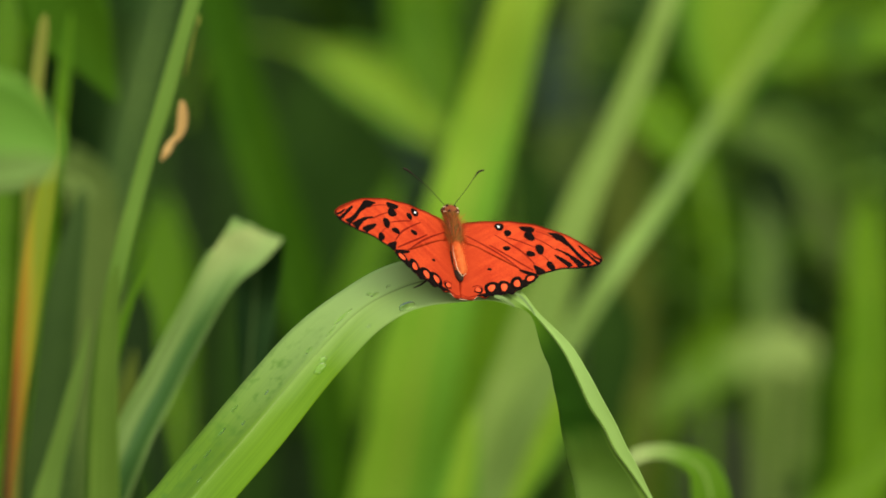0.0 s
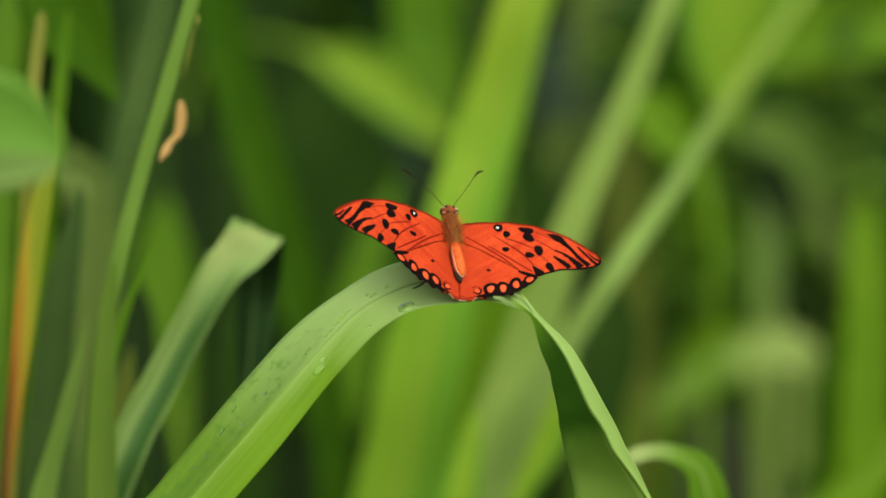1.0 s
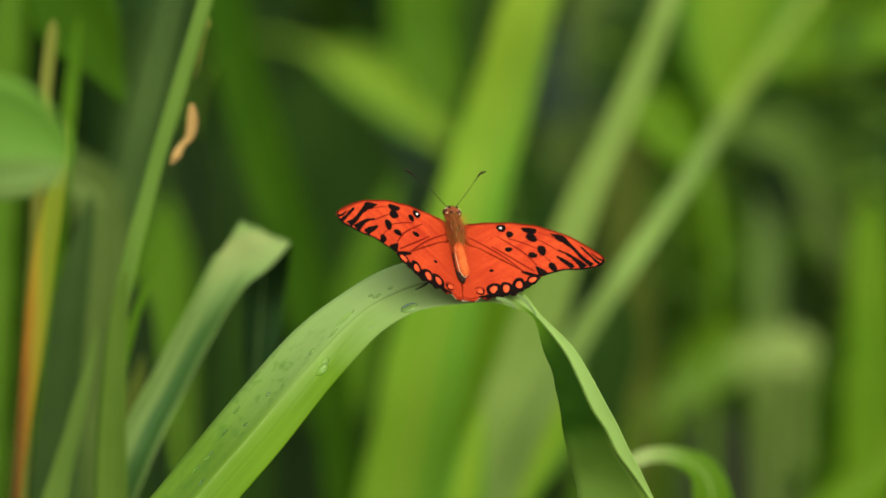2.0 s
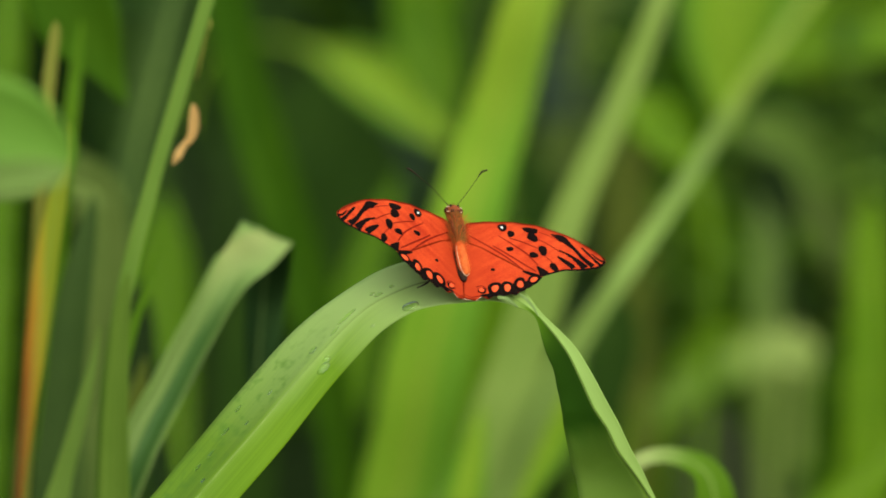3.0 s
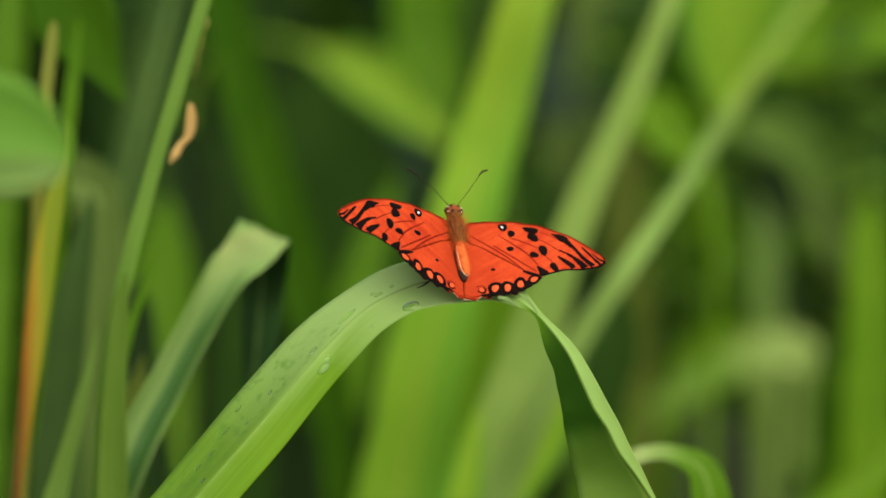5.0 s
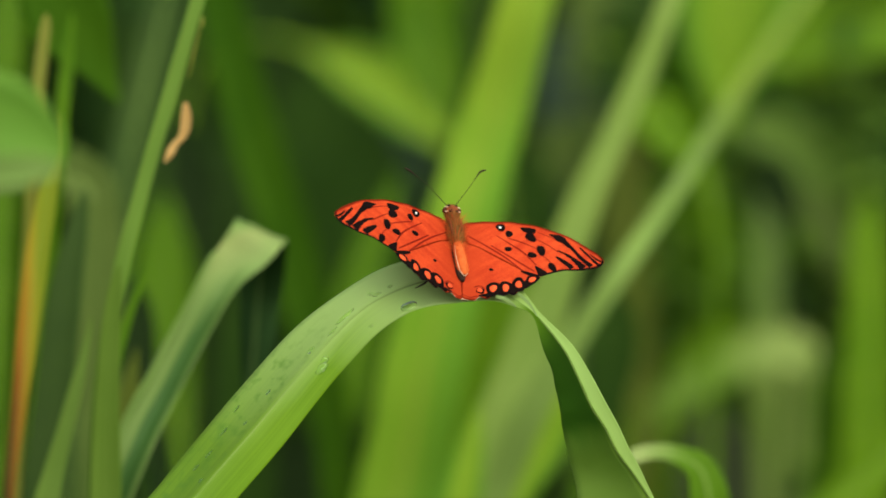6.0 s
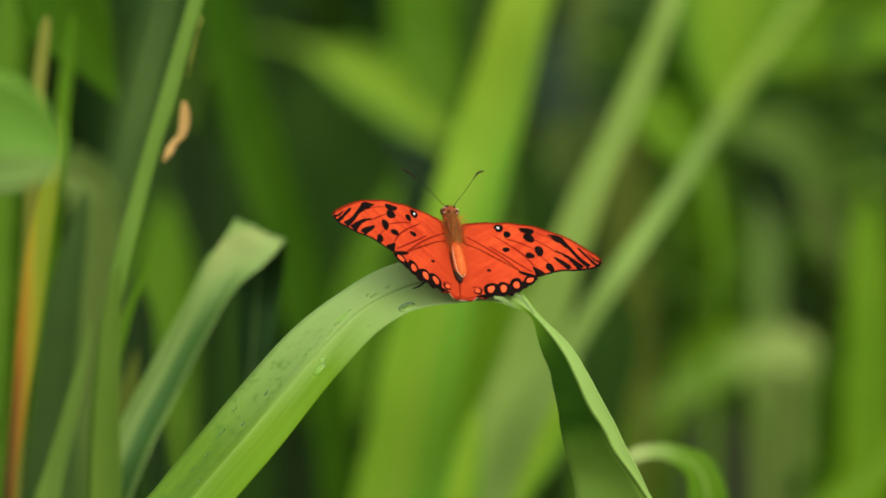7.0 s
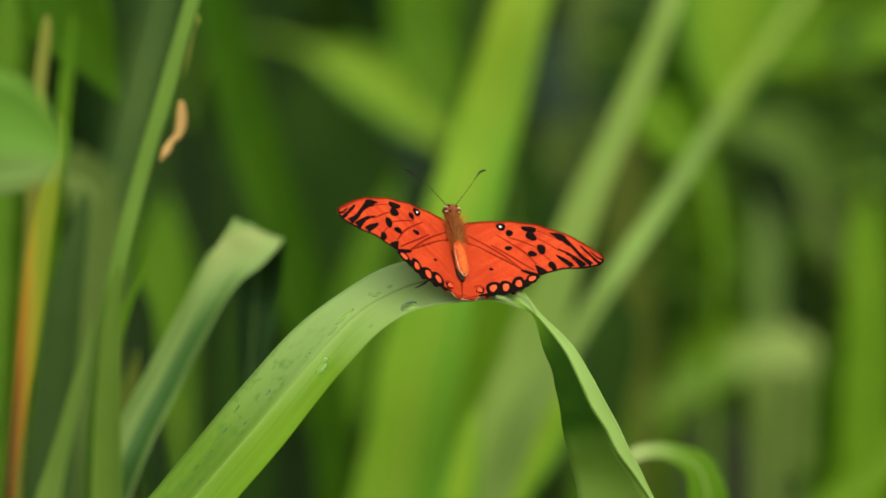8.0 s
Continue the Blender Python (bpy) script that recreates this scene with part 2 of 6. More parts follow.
def soil_material():
    mat, n, l, p = nodes_of("soil")
    geo = n.new("ShaderNodeTexCoord")
    big = n.new("ShaderNodeTexNoise")
    big.inputs["Scale"].default_value, big.inputs["Detail"].default_value = 1.5, 8.0
    l.new(geo.outputs["Object"], big.inputs["Vector"])
    tone = ramp(n, [(0.35, (0.035, 0.03, 0.015)), (0.55, (0.03, 0.05, 0.015)), (0.75, (0.05, 0.085, 0.02))])
    l.new(big.outputs["Fac"], tone.inputs["Fac"])
    l.new(tone.outputs["Color"], p.inputs["Base Color"])
    p.inputs["Roughness"].default_value = 0.95
    b = n.new("ShaderNodeBump")
    b.inputs["Strength"].default_value, b.inputs["Distance"].default_value = 0.8, 0.03
    l.new(big.outputs["Fac"], b.inputs["Height"])
    l.new(b.outputs["Normal"], p.inputs["Normal"])
    return mat


def water_material():
    mat, n, l, p = nodes_of("water")
    p.inputs["Base Color"].default_value = (0.74, 0.82, 0.58, 1)
    p.inputs["Roughness"].default_value = 0.16
    p.inputs["Specular IOR Level"].default_value = 0.2
    p.inputs["IOR"].default_value = 1.33
    p.inputs["Transmission Weight"].default_value = 1.0
    return mat


M_SHEEN = leaf_material("sheen_blade", (0.122, 0.268, 0.004), (0.172, 0.335, 0.009), glow=0.28, rough=0.5, streaks=40, spec=0.15, bump=0.1, sheen=(0.475, 0.68, 0.23))
M_RIB = leaf_material("pale_rib", (0.20, 0.34, 0.06), (0.28, 0.43, 0.09), glow=0.2, streaks=10)
M_STALK = leaf_material("stalk_blade", (0.13, 0.27, 0.026), (0.215, 0.37, 0.055), glow=0.3, streaks=7, spec=0.2, bump=0.1, run_mix=0.7, skew=0.04, run_tones=[
    (0.85, (0.075, 0.18, 0.012)), (0.93, (0.19, 0.34, 0.05))])
M_YELLOW = leaf_material("yellow_rib", (0.26, 0.42, 0.03), (0.34, 0.50, 0.05), glow=0.3, streaks=6, spec=0.12)
M_LIME = leaf_material("lime_blade", (0.23, 0.43, 0.022), (0.37, 0.585, 0.045), glow=0.4, streaks=30, spec=0.12, edge=(0.17, 0.39, 0.035))
M_TALL = leaf_material("tall_lime_blade", (0.21, 0.42, 0.022), (0.36, 0.57, 0.045), glow=0.4, streaks=26, spec=0.12, edge=(0.19, 0.44, 0.035), edge_from=0.14, edge_to=0.58, edge_mid=0.3, run_mix=0.38, skew=0.0, run_tones=[
    (0.86, (0.20, 0.43, 0.025)), (0.92, (0.47, 0.60, 0.055))])
M_PALE = leaf_material("pale_blade", (0.225, 0.37, 0.06), (0.35, 0.51, 0.115), glow=0.3, streaks=30, spec=0.2)
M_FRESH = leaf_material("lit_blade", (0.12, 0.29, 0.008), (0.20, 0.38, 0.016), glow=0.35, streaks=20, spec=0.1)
# valley shade painted dark along the middle, lit margins and crest painted pale
M_FOLD = leaf_material("folded_blade", (0.042, 0.115, 0.022), (0.068, 0.155, 0.030), glow=0.12, streaks=6, bump=0.05, spec=0.16, run_mix=0.9, skew=-0.02, edge=(0.185, 0.295, 0.075), edge_from=0.20, edge_to=0.35, edge_mid=0.61, run_from=(0.876, 0.896), run_tones=[
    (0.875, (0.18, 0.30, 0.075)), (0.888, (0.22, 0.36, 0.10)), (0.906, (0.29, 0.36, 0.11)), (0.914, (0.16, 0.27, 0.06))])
M_TORN = leaf_material("torn_blade", (0.17, 0.30, 0.07), (0.27, 0.39, 0.13), glow=0.3, streaks=8, spec=0.2)
M_ARCH = leaf_material("arched_blade", (0.11, 0.26, 0.008), (0.17, 0.33, 0.016), glow=0.35, streaks=14, spec=0.12, run_mix=0.85, skew=0.0, run_tones=[
    (0.960, (0.45, 0.56, 0.21)), (0.972, (0.105, 0.24, 0.006))])
# half shade among the far leaves, put into a darker green
M_HALF_SHADE = leaf_material("half_shade_blade", (0.022, 0.058, 0.008), (0.039, 0.088, 0.013), glow=0.2, rough=0.7, streaks=20, spec=0.03)
# shade on the folded leaf's underside, painted as a dark green
M_FOLD_SHADE = leaf_material("underside_shade", (0.028, 0.07, 0.020), (0.044, 0.098, 0.026), glow=0.1, rough=0.7, streaks=8, spec=0.03, bump=0.05)
M_STEM = leaf_material("stem_blade", (0.10, 0.195, 0.018), (0.155, 0.265, 0.036), glow=0.3, streaks=9, spec=0.1, bump=0.1)
M_HANG = leaf_material("hanging_blade", (0.20, 0.36, 0.05), (0.32, 0.48, 0.10), glow=0.3, streaks=20, spec=0.12, run_mix=0.9, skew=0.0, run_tones=[
    (0.935, (0.21, 0.39, 0.045)), (0.972, (0.34, 0.47, 0.12))])
M_SLANT = leaf_material("slanting_blade", (0.20, 0.33, 0.05), (0.30, 0.44, 0.088), glow=0.3, streaks=20, spec=0.1, run_mix=0.85, skew=0.0, run_tones=[
    (0.65, (0.24, 0.38, 0.09)), (0.74, (0.32, 0.47, 0.065))])
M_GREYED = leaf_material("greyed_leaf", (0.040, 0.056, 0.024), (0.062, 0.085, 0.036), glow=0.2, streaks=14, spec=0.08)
M_MILD = leaf_material("mild_blade", (0.16, 0.28, 0.055), (0.25, 0.40, 0.10), glow=0.3, streaks=20, spec=0.15)
M_SOFT = leaf_material("soft_blade", (0.145, 0.265, 0.036), (0.22, 0.365, 0.066), glow=0.3, streaks=20, spec=0.1)
M_GREEN = leaf_material("green_blade", (0.078, 0.20, 0.006), (0.138, 0.29, 0.012), glow=0.35, streaks=30, spec=0.1)
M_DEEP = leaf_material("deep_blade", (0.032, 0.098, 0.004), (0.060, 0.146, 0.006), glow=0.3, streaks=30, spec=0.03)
# deep shade of the gaps, put into a near-black leaf colour
M_GAP_SHADE = leaf_material("gap_shade_blade", (0.012, 0.026, 0.008), (0.024, 0.046, 0.013), glow=0.1, rough=0.8, streaks=30, spec=0.02)
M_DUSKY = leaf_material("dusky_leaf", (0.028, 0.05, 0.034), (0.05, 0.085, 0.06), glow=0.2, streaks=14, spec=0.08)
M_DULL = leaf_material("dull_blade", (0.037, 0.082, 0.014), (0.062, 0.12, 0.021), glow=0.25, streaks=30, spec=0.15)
M_SAGE = leaf_material("sage_leaf", (0.10, 0.17, 0.03), (0.155, 0.235, 0.05), glow=0.3, streaks=20, spec=0.12)
M_OLIVE = leaf_material("olive_blade", (0.10, 0.15, 0.018), (0.16, 0.21, 0.03), glow=0.3, streaks=20, spec=0.12)
M_BROAD = leaf_material("broad_leaf", (0.14, 0.33, 0.035), (0.20, 0.42, 0.05), glow=0.35, rough=0.5, streaks=14)
M_STRAW = leaf_material("straw_blade", (0.20, 0.235, 0.035), (0.30, 0.32, 0.055), glow=0.3, streaks=12, spec=0.12)
M_WITHER = leaf_material("withering_blade", (0.2, 0.2, 0.03), (0.3, 0.3, 0.04), glow=0.3, streaks=20, spec=0.12, skew=0.05, run_tones=[
    (0.915, (0.07, 0.06, 0.015)), (0.94, (0.20, 0.09, 0.016)), (0.952, (0.36, 0.14, 0.02)), (0.968, (0.42, 0.25, 0.025)), (0.987, (0.42, 0.37, 0.03)), (1.0, (0.27, 0.35, 0.025))])
M_HUSK = leaf_material("dry_husk", (0.52, 0.33, 0.10), (0.76, 0.53, 0.20), glow=0.3, streaks=20)
M_UNDER = leaf_material("undergrowth", (0.02, 0.06, 0.004), (0.11, 0.21, 0.008), glow=0.3, streaks=8, islands=True, spec=0.08)
# darker copy of the undergrowth, with the stand's shade put into its colour
M_SHADE = leaf_material("shade_toned_growth", (0.016, 0.043, 0.010), (0.046, 0.096, 0.022), glow=0.2, streaks=8, islands=True, spec=0.02)
M_WEED = leaf_material("weed_leaf", (0.025, 0.075, 0.006), (0.17, 0.31, 0.03), glow=0.3, streaks=6, islands=True, spec=0.2)
# darker copy of weed_leaf, with shade put into its colour
M_WEED_DIM = leaf_material("shade_toned_weed_leaf", (0.015, 0.05, 0.009), (0.072, 0.155, 0.018), glow=0.3, streaks=6, islands=True, spec=0.1)
M_SOIL = soil_material()
M_WATER = water_material()
M_WING = wing_material("orange_scales", (0.43, 0.030, 0.010), (0.71, 0.088, 0.022), (0.44, 0.045, 0.012))
M_SPOT = scale_material("bright_orange_scales", (0.82, 0.075, 0.02), (0.95, 0.125, 0.035))
M_BLACK = scale_material("black_scales", (0.004, 0.002, 0.002), (0.010, 0.005, 0.004), rough=0.9, spec=0.05)
M_VEIN = scale_material("dark_vein", (0.14, 0.008, 0.004), (0.26, 0.016, 0.006), spec=0.03)
M_WHITE = scale_material("white_scales", (0.75, 0.75, 0.72), (0.85, 0.85, 0.82))
M_FUR = scale_material("tawny_fur", (0.13, 0.058, 0.014), (0.37, 0.175, 0.04), grain=900)
M_BELLY = scale_material("orange_fur", (0.56, 0.095, 0.02), (0.80, 0.19, 0.04), grain=900)
M_DUSK = scale_material("dusky_fur", (0.12, 0.028, 0.012), (0.31, 0.085, 0.028), grain=900)
M_FRINGE = scale_material("cream_fringe", (0.55, 0.35, 0.2), (0.8, 0.6, 0.4))
M_HORN = scale_material("antenna_brown", (0.018, 0.011, 0.008), (0.045, 0.025, 0.014))
M_EYE = scale_material("eye_brown", (0.06, 0.015, 0.008), (0.12, 0.03, 0.012), rough=0.25)


# ---- building blocks ----
def part(name, bm, material, parent, label="", at=None):
    """Link a bmesh as one mesh object under a thing or a part."""
    me = bpy.data.meshes.new(name)
    bm.normal_update()
    bm.to_mesh(me)
    bm.free()
    me.materials.append(material)
    me.polygons.foreach_set("use_smooth", [True] * len(me.polygons))
    ob = new(name, me)
    ob.parent = parent
    if at is not None:
        ob.matrix_basis = at
    return tagged(ob, label) if label else ob


def smooth(points, per=8, closed=False):
    """Centripetal Catmull-Rom through rows of numbers; returns many rows."""
    pts = np.array(points, float)
    if closed:
        ext = np.vstack([pts[-1], pts, pts[:2]])
        spans = len(pts)
    else:
        ext = np.vstack([2 * pts[0] - pts[1], pts, 2 * pts[-1] - pts[-2]])
        spans = len(pts) - 1
    dims = min(3, pts.shape[1])
    rows = []
    for i in range(spans):
        a, b, c, d = ext[i:i + 4]
        k1, k2, k3 = [max(np.linalg.norm((q - p)[:dims]), 1e-9) ** 0.5 for p, q in ((a, b), (b, c), (c, d))]
        m1 = (b - a) / k1 - (c - a) / (k1 + k2) + (c - b) / k2
        m2 = (c - b) / k2 - (d - b) / (k2 + k3) + (d - c) / k3
        m1, m2 = m1 * k2, m2 * k2
        for s in np.linspace(0, 1, per, endpoint=False):
            rows.append((2 * s ** 3 - 3 * s * s + 1) * b + (s ** 3 - 2 * s * s + s) * m1 + (3 * s * s - 2 * s ** 3) * c + (s ** 3 - s * s) * m2)
    if not closed:
        rows.append(pts[-1])
    return np.array(rows)


def tube(bm, points, radii, sides=8, per=6):
    """A tapered round tube along points, closed at both ends."""
    rows = smooth([(*p, r) for p, r in zip(points, radii)], per)
    rings = []
    ref = Vector((0.31, 0.17, 0.93))
    for i, row in enumerate(rows):
        t = Vector(rows[min(i + 1, len(rows) - 1)][:3]) - Vector(rows[max(i - 1, 0)][:3])
        t.normalize()
        n = (ref - t * ref.dot(t)).normalized()
        s = t.cross(n)
        c, r = Vector(row[:3]), max(row[3], 1e-6)
        rings.append([bm.verts.new(c + (n * math.cos(a) + s * math.sin(a)) * r) for a in np.linspace(0, 2 * math.pi, sides, endpoint=False)])
    for a, b in zip(rings, rings[1:]):
        for j in range(sides):
            bm.faces.new((a[j], a[(j + 1) % sides], b[(j + 1) % sides], b[j]))
    bm.faces.new(rings[0][::-1])
    bm.faces.new(rings[-1])


FACING = Vector((0.0, -0.9945, 0.1045))


def blade_mesh(rows, base, thick=0.00035, across=5, per=8, wave=0.0, seed=0, from_tip=False):
    """A blade of grass from rows (x, y, z, left width, right width, twist, left fold, right fold), base to tip; both faces and the edge.
    Returns the bmesh and its smooth spine (points and normals)."""
    bm = bmesh.new()
    uvl = bm.loops.layers.uv.new("UVMap")
    pts = smooth(rows, per)
    place = [Vector(r[:3]) - base for r in pts]
    sheets, spine, run = [], [], 0.0
    # the face is carried along the spine without twisting, from the base or from the tip
    along = [(place[min(i + 1, len(pts) - 1)] - place[max(i - 1, 0)]).normalized() for i in range(len(pts))]
    carried, normals = FACING, {}
    for i in (reversed(range(len(pts))) if from_tip else range(len(pts))):
        carried = (carried - along[i] * carried.dot(along[i])).normalized()
        normals[i] = carried
    cols = [j / across for j in range(-across, across + 1)]
    total = sum((b - a).length for a, b in zip(place, place[1:]))
    for i, r in enumerate(pts):
        t = along[i]
        n = Matrix.Rotation(radians(r[5]), 3, t) @ normals[i]
        s = t.cross(n)
        if i:
            run += (place[i] - place[i - 1]).length
        wob = 1 + wave * noise.noise(Vector((run * 40, seed * 3.7, 0)))
        front, back = [], []
        for j in cols:
            w, f = (max(r[3], 2e-5), radians(r[6])) if j < 0 else (max(r[4], 2e-5), radians(r[7]))
            a = abs(j)
            bow = 0.06 * w * math.sin(math.pi * a)
            rip = wave * 0.004 * a * a * noise.noise(Vector((run * 55, j * 2, seed)))
            p = place[i] + s * (w * j * math.cos(f) * wob) + n * (w * a * math.sin(f) - bow + rip)
            h = n * (thick * 0.5 * (1 - 0.75 * a))
            front.append((bm.verts.new(p + h), j, run / total))
            back.append((bm.verts.new(p - h), j, run / total))
        sheets.append((front, back))
        spine.append((place[i], n, s, r))

    def quad(four):
        face = bm.faces.new([v[0] for v in four])
        for loop, v in zip(face.loops, four):
            loop[uvl].uv = (v[1] * 0.5 + 0.5, v[2])

    for (f0, b0), (f1, b1) in zip(sheets, sheets[1:]):
        for j in range(len(cols) - 1):
            quad((f0[j], f0[j + 1], f1[j + 1], f1[j]))
            quad((b0[j + 1], b0[j], b1[j], b1[j + 1]))
        quad((b0[0], f0[0], f1[0], b1[0]))
        quad((f0[-1], b0[-1], b1[-1], f1[-1]))

    for f, b in (sheets[0], sheets[-1]):
        for j in range(len(cols) - 1):
            quad((f[j], b[j], b[j + 1], f[j + 1]))
    return bm, spine


def wide(rows):
    """Rows (x, y, z, half width) or (x, y, z, half width, twist, fold) as full rows."""
    full = []
    for r in rows:
        if len(r) == 8:
            full.append(r)
        else:
            twist, fold = (r[4], r[5]) if len(r) > 4 else (0, 14)
            full.append((r[0], r[1], r[2], r[3], r[3], twist, fold, fold))
    return full


def grass_leaf(rows, material, label, name="grass_leaf", category="grass leaf", rib=0.0008, wave=0.06, seed=1, group="leaves of the clump", rib_material=None, across=5, per=8, from_tip=False, rolled=0.0, under=None):
    """A leaf with its sheath down to the ground, where it pivots."""
    rows = wide(rows)
    base = Vector((rows[0][0], rows[0][1], 0.0))
    thing = tagged(new(name), label, category, group)
    thing.matrix_basis = Matrix.Translation(base)
    bm, spine = blade_mesh(rows, base, wave=wave, seed=seed, across=across, per=per, from_tip=from_tip)
    blade = part("blade", bm, material, thing)
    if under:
        # past a fold the underside shows, with its shade painted in as a darker green
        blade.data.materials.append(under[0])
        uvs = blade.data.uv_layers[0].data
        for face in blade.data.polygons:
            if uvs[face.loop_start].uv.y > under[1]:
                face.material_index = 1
    if rib:
        rm = bmesh.new()
        step = spine[::3]
        tube(rm, [p - n * rib * 0.55 for p, n, s, r in step],
             [min(rib, (r[3] + r[4]) * 0.12) for p, n, s, r in step], sides=6, per=3)
        part("midrib", rm, rib_material or M_RIB, thing)
    if rolled:
        # the margin on one side is rolled over into a soft rim
        em = bmesh.new()
        step = [(p, n, s, r) for p, n, s, r in spine[:int(len(spine) * 0.62)] if r[3] > 0.002][::3]
        edge = [p - s * (r[3] * math.cos(radians(r[6]))) + n * (r[3] * math.sin(radians(r[6]))) for p, n, s, r in step]
        tube(em, edge, [rolled * (0.5 + 0.5 * math.sin(math.pi * i / (len(edge) - 1))) for i in range(len(edge))], sides=8, per=3)
        part("rolled_margin", em, M_MILD, thing, "pale rolled leaf margin")
    return thing, spine


LIFT_RIGHT, LIFT_LEFT = 8.6, 19.1
FLY_POSE = Matrix(((0.95371, -0.10717, 0.28098, 0.00290), (0.26976, 0.71778, -0.64188, 1.25558), (-0.13289, 0.68797, 0.71347, 1.02274), (0, 0, 0, 1)))


# ---- the butterfly ----
MM = 0.001


def wing_lift(u, v):
    """The gentle camber of a wing, in millimetres."""
    return 0.35 * math.sin(math.pi * min(max(u / 39.0, 0), 1)) + 0.12 * math.sin(u * 0.9 + v * 0.35)


def wing_point(u, v, up=0.0):
    return Vector((u, v, wing_lift(u, v) + up)) * MM


def wing_sheet(outline, heart, thick=0.08):
    """A thin cambered sheet inside a smooth outline."""
    edge = smooth(outline, 6, closed=True)
    rings, bm = [], bmesh.new()
    for side in (1, -1):
        stack = []
        for k in range(9):
            f = 1 - k / 9
            stack.append([bm.verts.new(wing_point(heart[0] + (u - heart[0]) * f, heart[1] + (v - heart[1]) * f, side * thick / 2 * (0 if k == 0 else 1))) for u, v in edge] if not (k == 0 and side < 0) else rings[0][0])
        rings.append(stack)
    n = len(edge)
    for side, stack in zip((1, -1), rings):
        for a, b in zip(stack, stack[1:]):
            for j in range(n):
                four = (a[j], a[(j + 1) % n], b[(j + 1) % n], b[j])
                bm.faces.new(four if side > 0 else four[::-1])
        mid = bm.verts.new(wing_point(*heart, side * thick / 2))
        last = stack[-1]
        for j in range(n):
            three = (last[j], last[(j + 1) % n], mid)
            bm.faces.new(three if side > 0 else three[::-1])
    bmesh.ops.recalc_face_normals(bm, faces=bm.faces)
    return bm


def patch(points, up=0.12, closed=True, per=4):
    """A patch of scales lying on a wing, with a soft raised edge."""
    edge = smooth(points, per, closed=True)
    bm = bmesh.new()
    c = edge.mean(axis=0)
    low = [bm.verts.new(wing_point(u, v, 0.0)) for u, v in edge]
    top = [bm.verts.new(wing_point(c[0] + (u - c[0]) * 0.93, c[1] + (v - c[1]) * 0.93, up)) for u, v in edge]
    mid = bm.verts.new(wing_point(c[0], c[1], up))
    n = len(edge)
    for j in range(n):
        bm.faces.new((low[j], low[(j + 1) % n], top[(j + 1) % n], top[j]))
        bm.faces.new((top[j], top[(j + 1) % n], mid))
    bmesh.ops.recalc_face_normals(bm, faces=bm.faces)
    return bm


def oval(u, v, a, b, turn):
    c, s = math.cos(radians(turn)), math.sin(radians(turn))
    rim = []
    for t in np.linspace(0, 2 * math.pi, 9, endpoint=False):
        k = 1 + 0.09 * math.sin(2 * t + u * 3.1) + 0.07 * math.sin(3 * t + v * 2.3)
        rim.append((u + k * (a * math.cos(t) * c - b * math.sin(t) * s), v + k * (a * math.cos(t) * s + b * math.sin(t) * c)))
    return rim


def streak(path, widths):
    """The outline of a tapering streak along a path."""
    rows = smooth([(*p, w) for p, w in zip(path, widths)], 3)
    left, right = [], []
    for i, (u, v, w) in enumerate(rows):
        d = rows[min(i + 1, len(rows) - 1)][:2] - rows[max(i - 1, 0)][:2]
        d = d / (np.linalg.norm(d) + 1e-9)
        left.append((u - d[1] * w, v + d[0] * w))
        right.append((u + d[1] * w, v - d[0] * w))
    return left, right


def streak_patch(path, widths, up=0.1):
    left, right = streak(path, widths)
    bm = bmesh.new()
    rows = []
    for (a, b), (c, d) in zip(left, right):
        rows.append([bm.verts.new(wing_point(a, b, 0.05)), bm.verts.new(wing_point((a + c) / 2, (b + d) / 2, up)), bm.verts.new(wing_point(c, d, 0.05))])
    for r, s in zip(rows, rows[1:]):
        for j in (0, 1):
            bm.faces.new((r[j], r[j + 1], s[j + 1], s[j]))
    bmesh.ops.recalc_face_normals(bm, faces=bm.faces)
    if sum(f.normal.z for f in bm.faces) < 0:
        bmesh.ops.reverse_faces(bm, faces=bm.faces)
    return bm


def mirrored(bm, side):
    if side < 0:
        bmesh.ops.scale(bm, vec=(-1, 1, 1), verts=bm.verts)
        bmesh.ops.reverse_faces(bm, faces=bm.faces)
    return bm


FORE = [(1.2, 2.8), (6.7, 3.7), (12.2, 3.8), (17.7, 3.4), (23.0, 2.1), (28.3, -0.0), (33.0, -2.8), (36.8, -6.1), (39.1, -8.3), (39.4, -9.7), (38.1, -11.2), (34.2, -12.6), (29.2, -13.1), (24.9, -13.9), (21.6, -15.4), (20.5, -15.8), (15.5, -13.4), (10.0, -9.4), (4.9, -5.7), (0.9, -3.3)]
HIND = [(0.6, -0.1), (6.0, -2.7), (11.8, -7.3), (16.8, -11.8), (20.6, -15.6), (18.3, -17.9), (16.4, -19.7), (14.4, -20.6), (12.5, -22.1), (10.7, -21.9), (8.6, -23.3), (6.8, -22.5), (4.9, -23.8), (3.1, -23.1), (1.4, -24.2), (-0.1, -24.0), (-1.8, -23.6), (-1.7, -19.7), (-0.8, -11.9)]
FORE_MARKS = [(11.7, 1.9, 1.63, 1.42, -152), (13.8, -0.4, 1.41, 1.08, 74), (22.1, -6.2, 2.18, 1.31, 87), (19.3, -8.0, 1.43, 1.25, -153), (12.9, -5.9, 1.15, 1.02, -145), (24.5, -12.1, 1.84, 1.22, 104)]
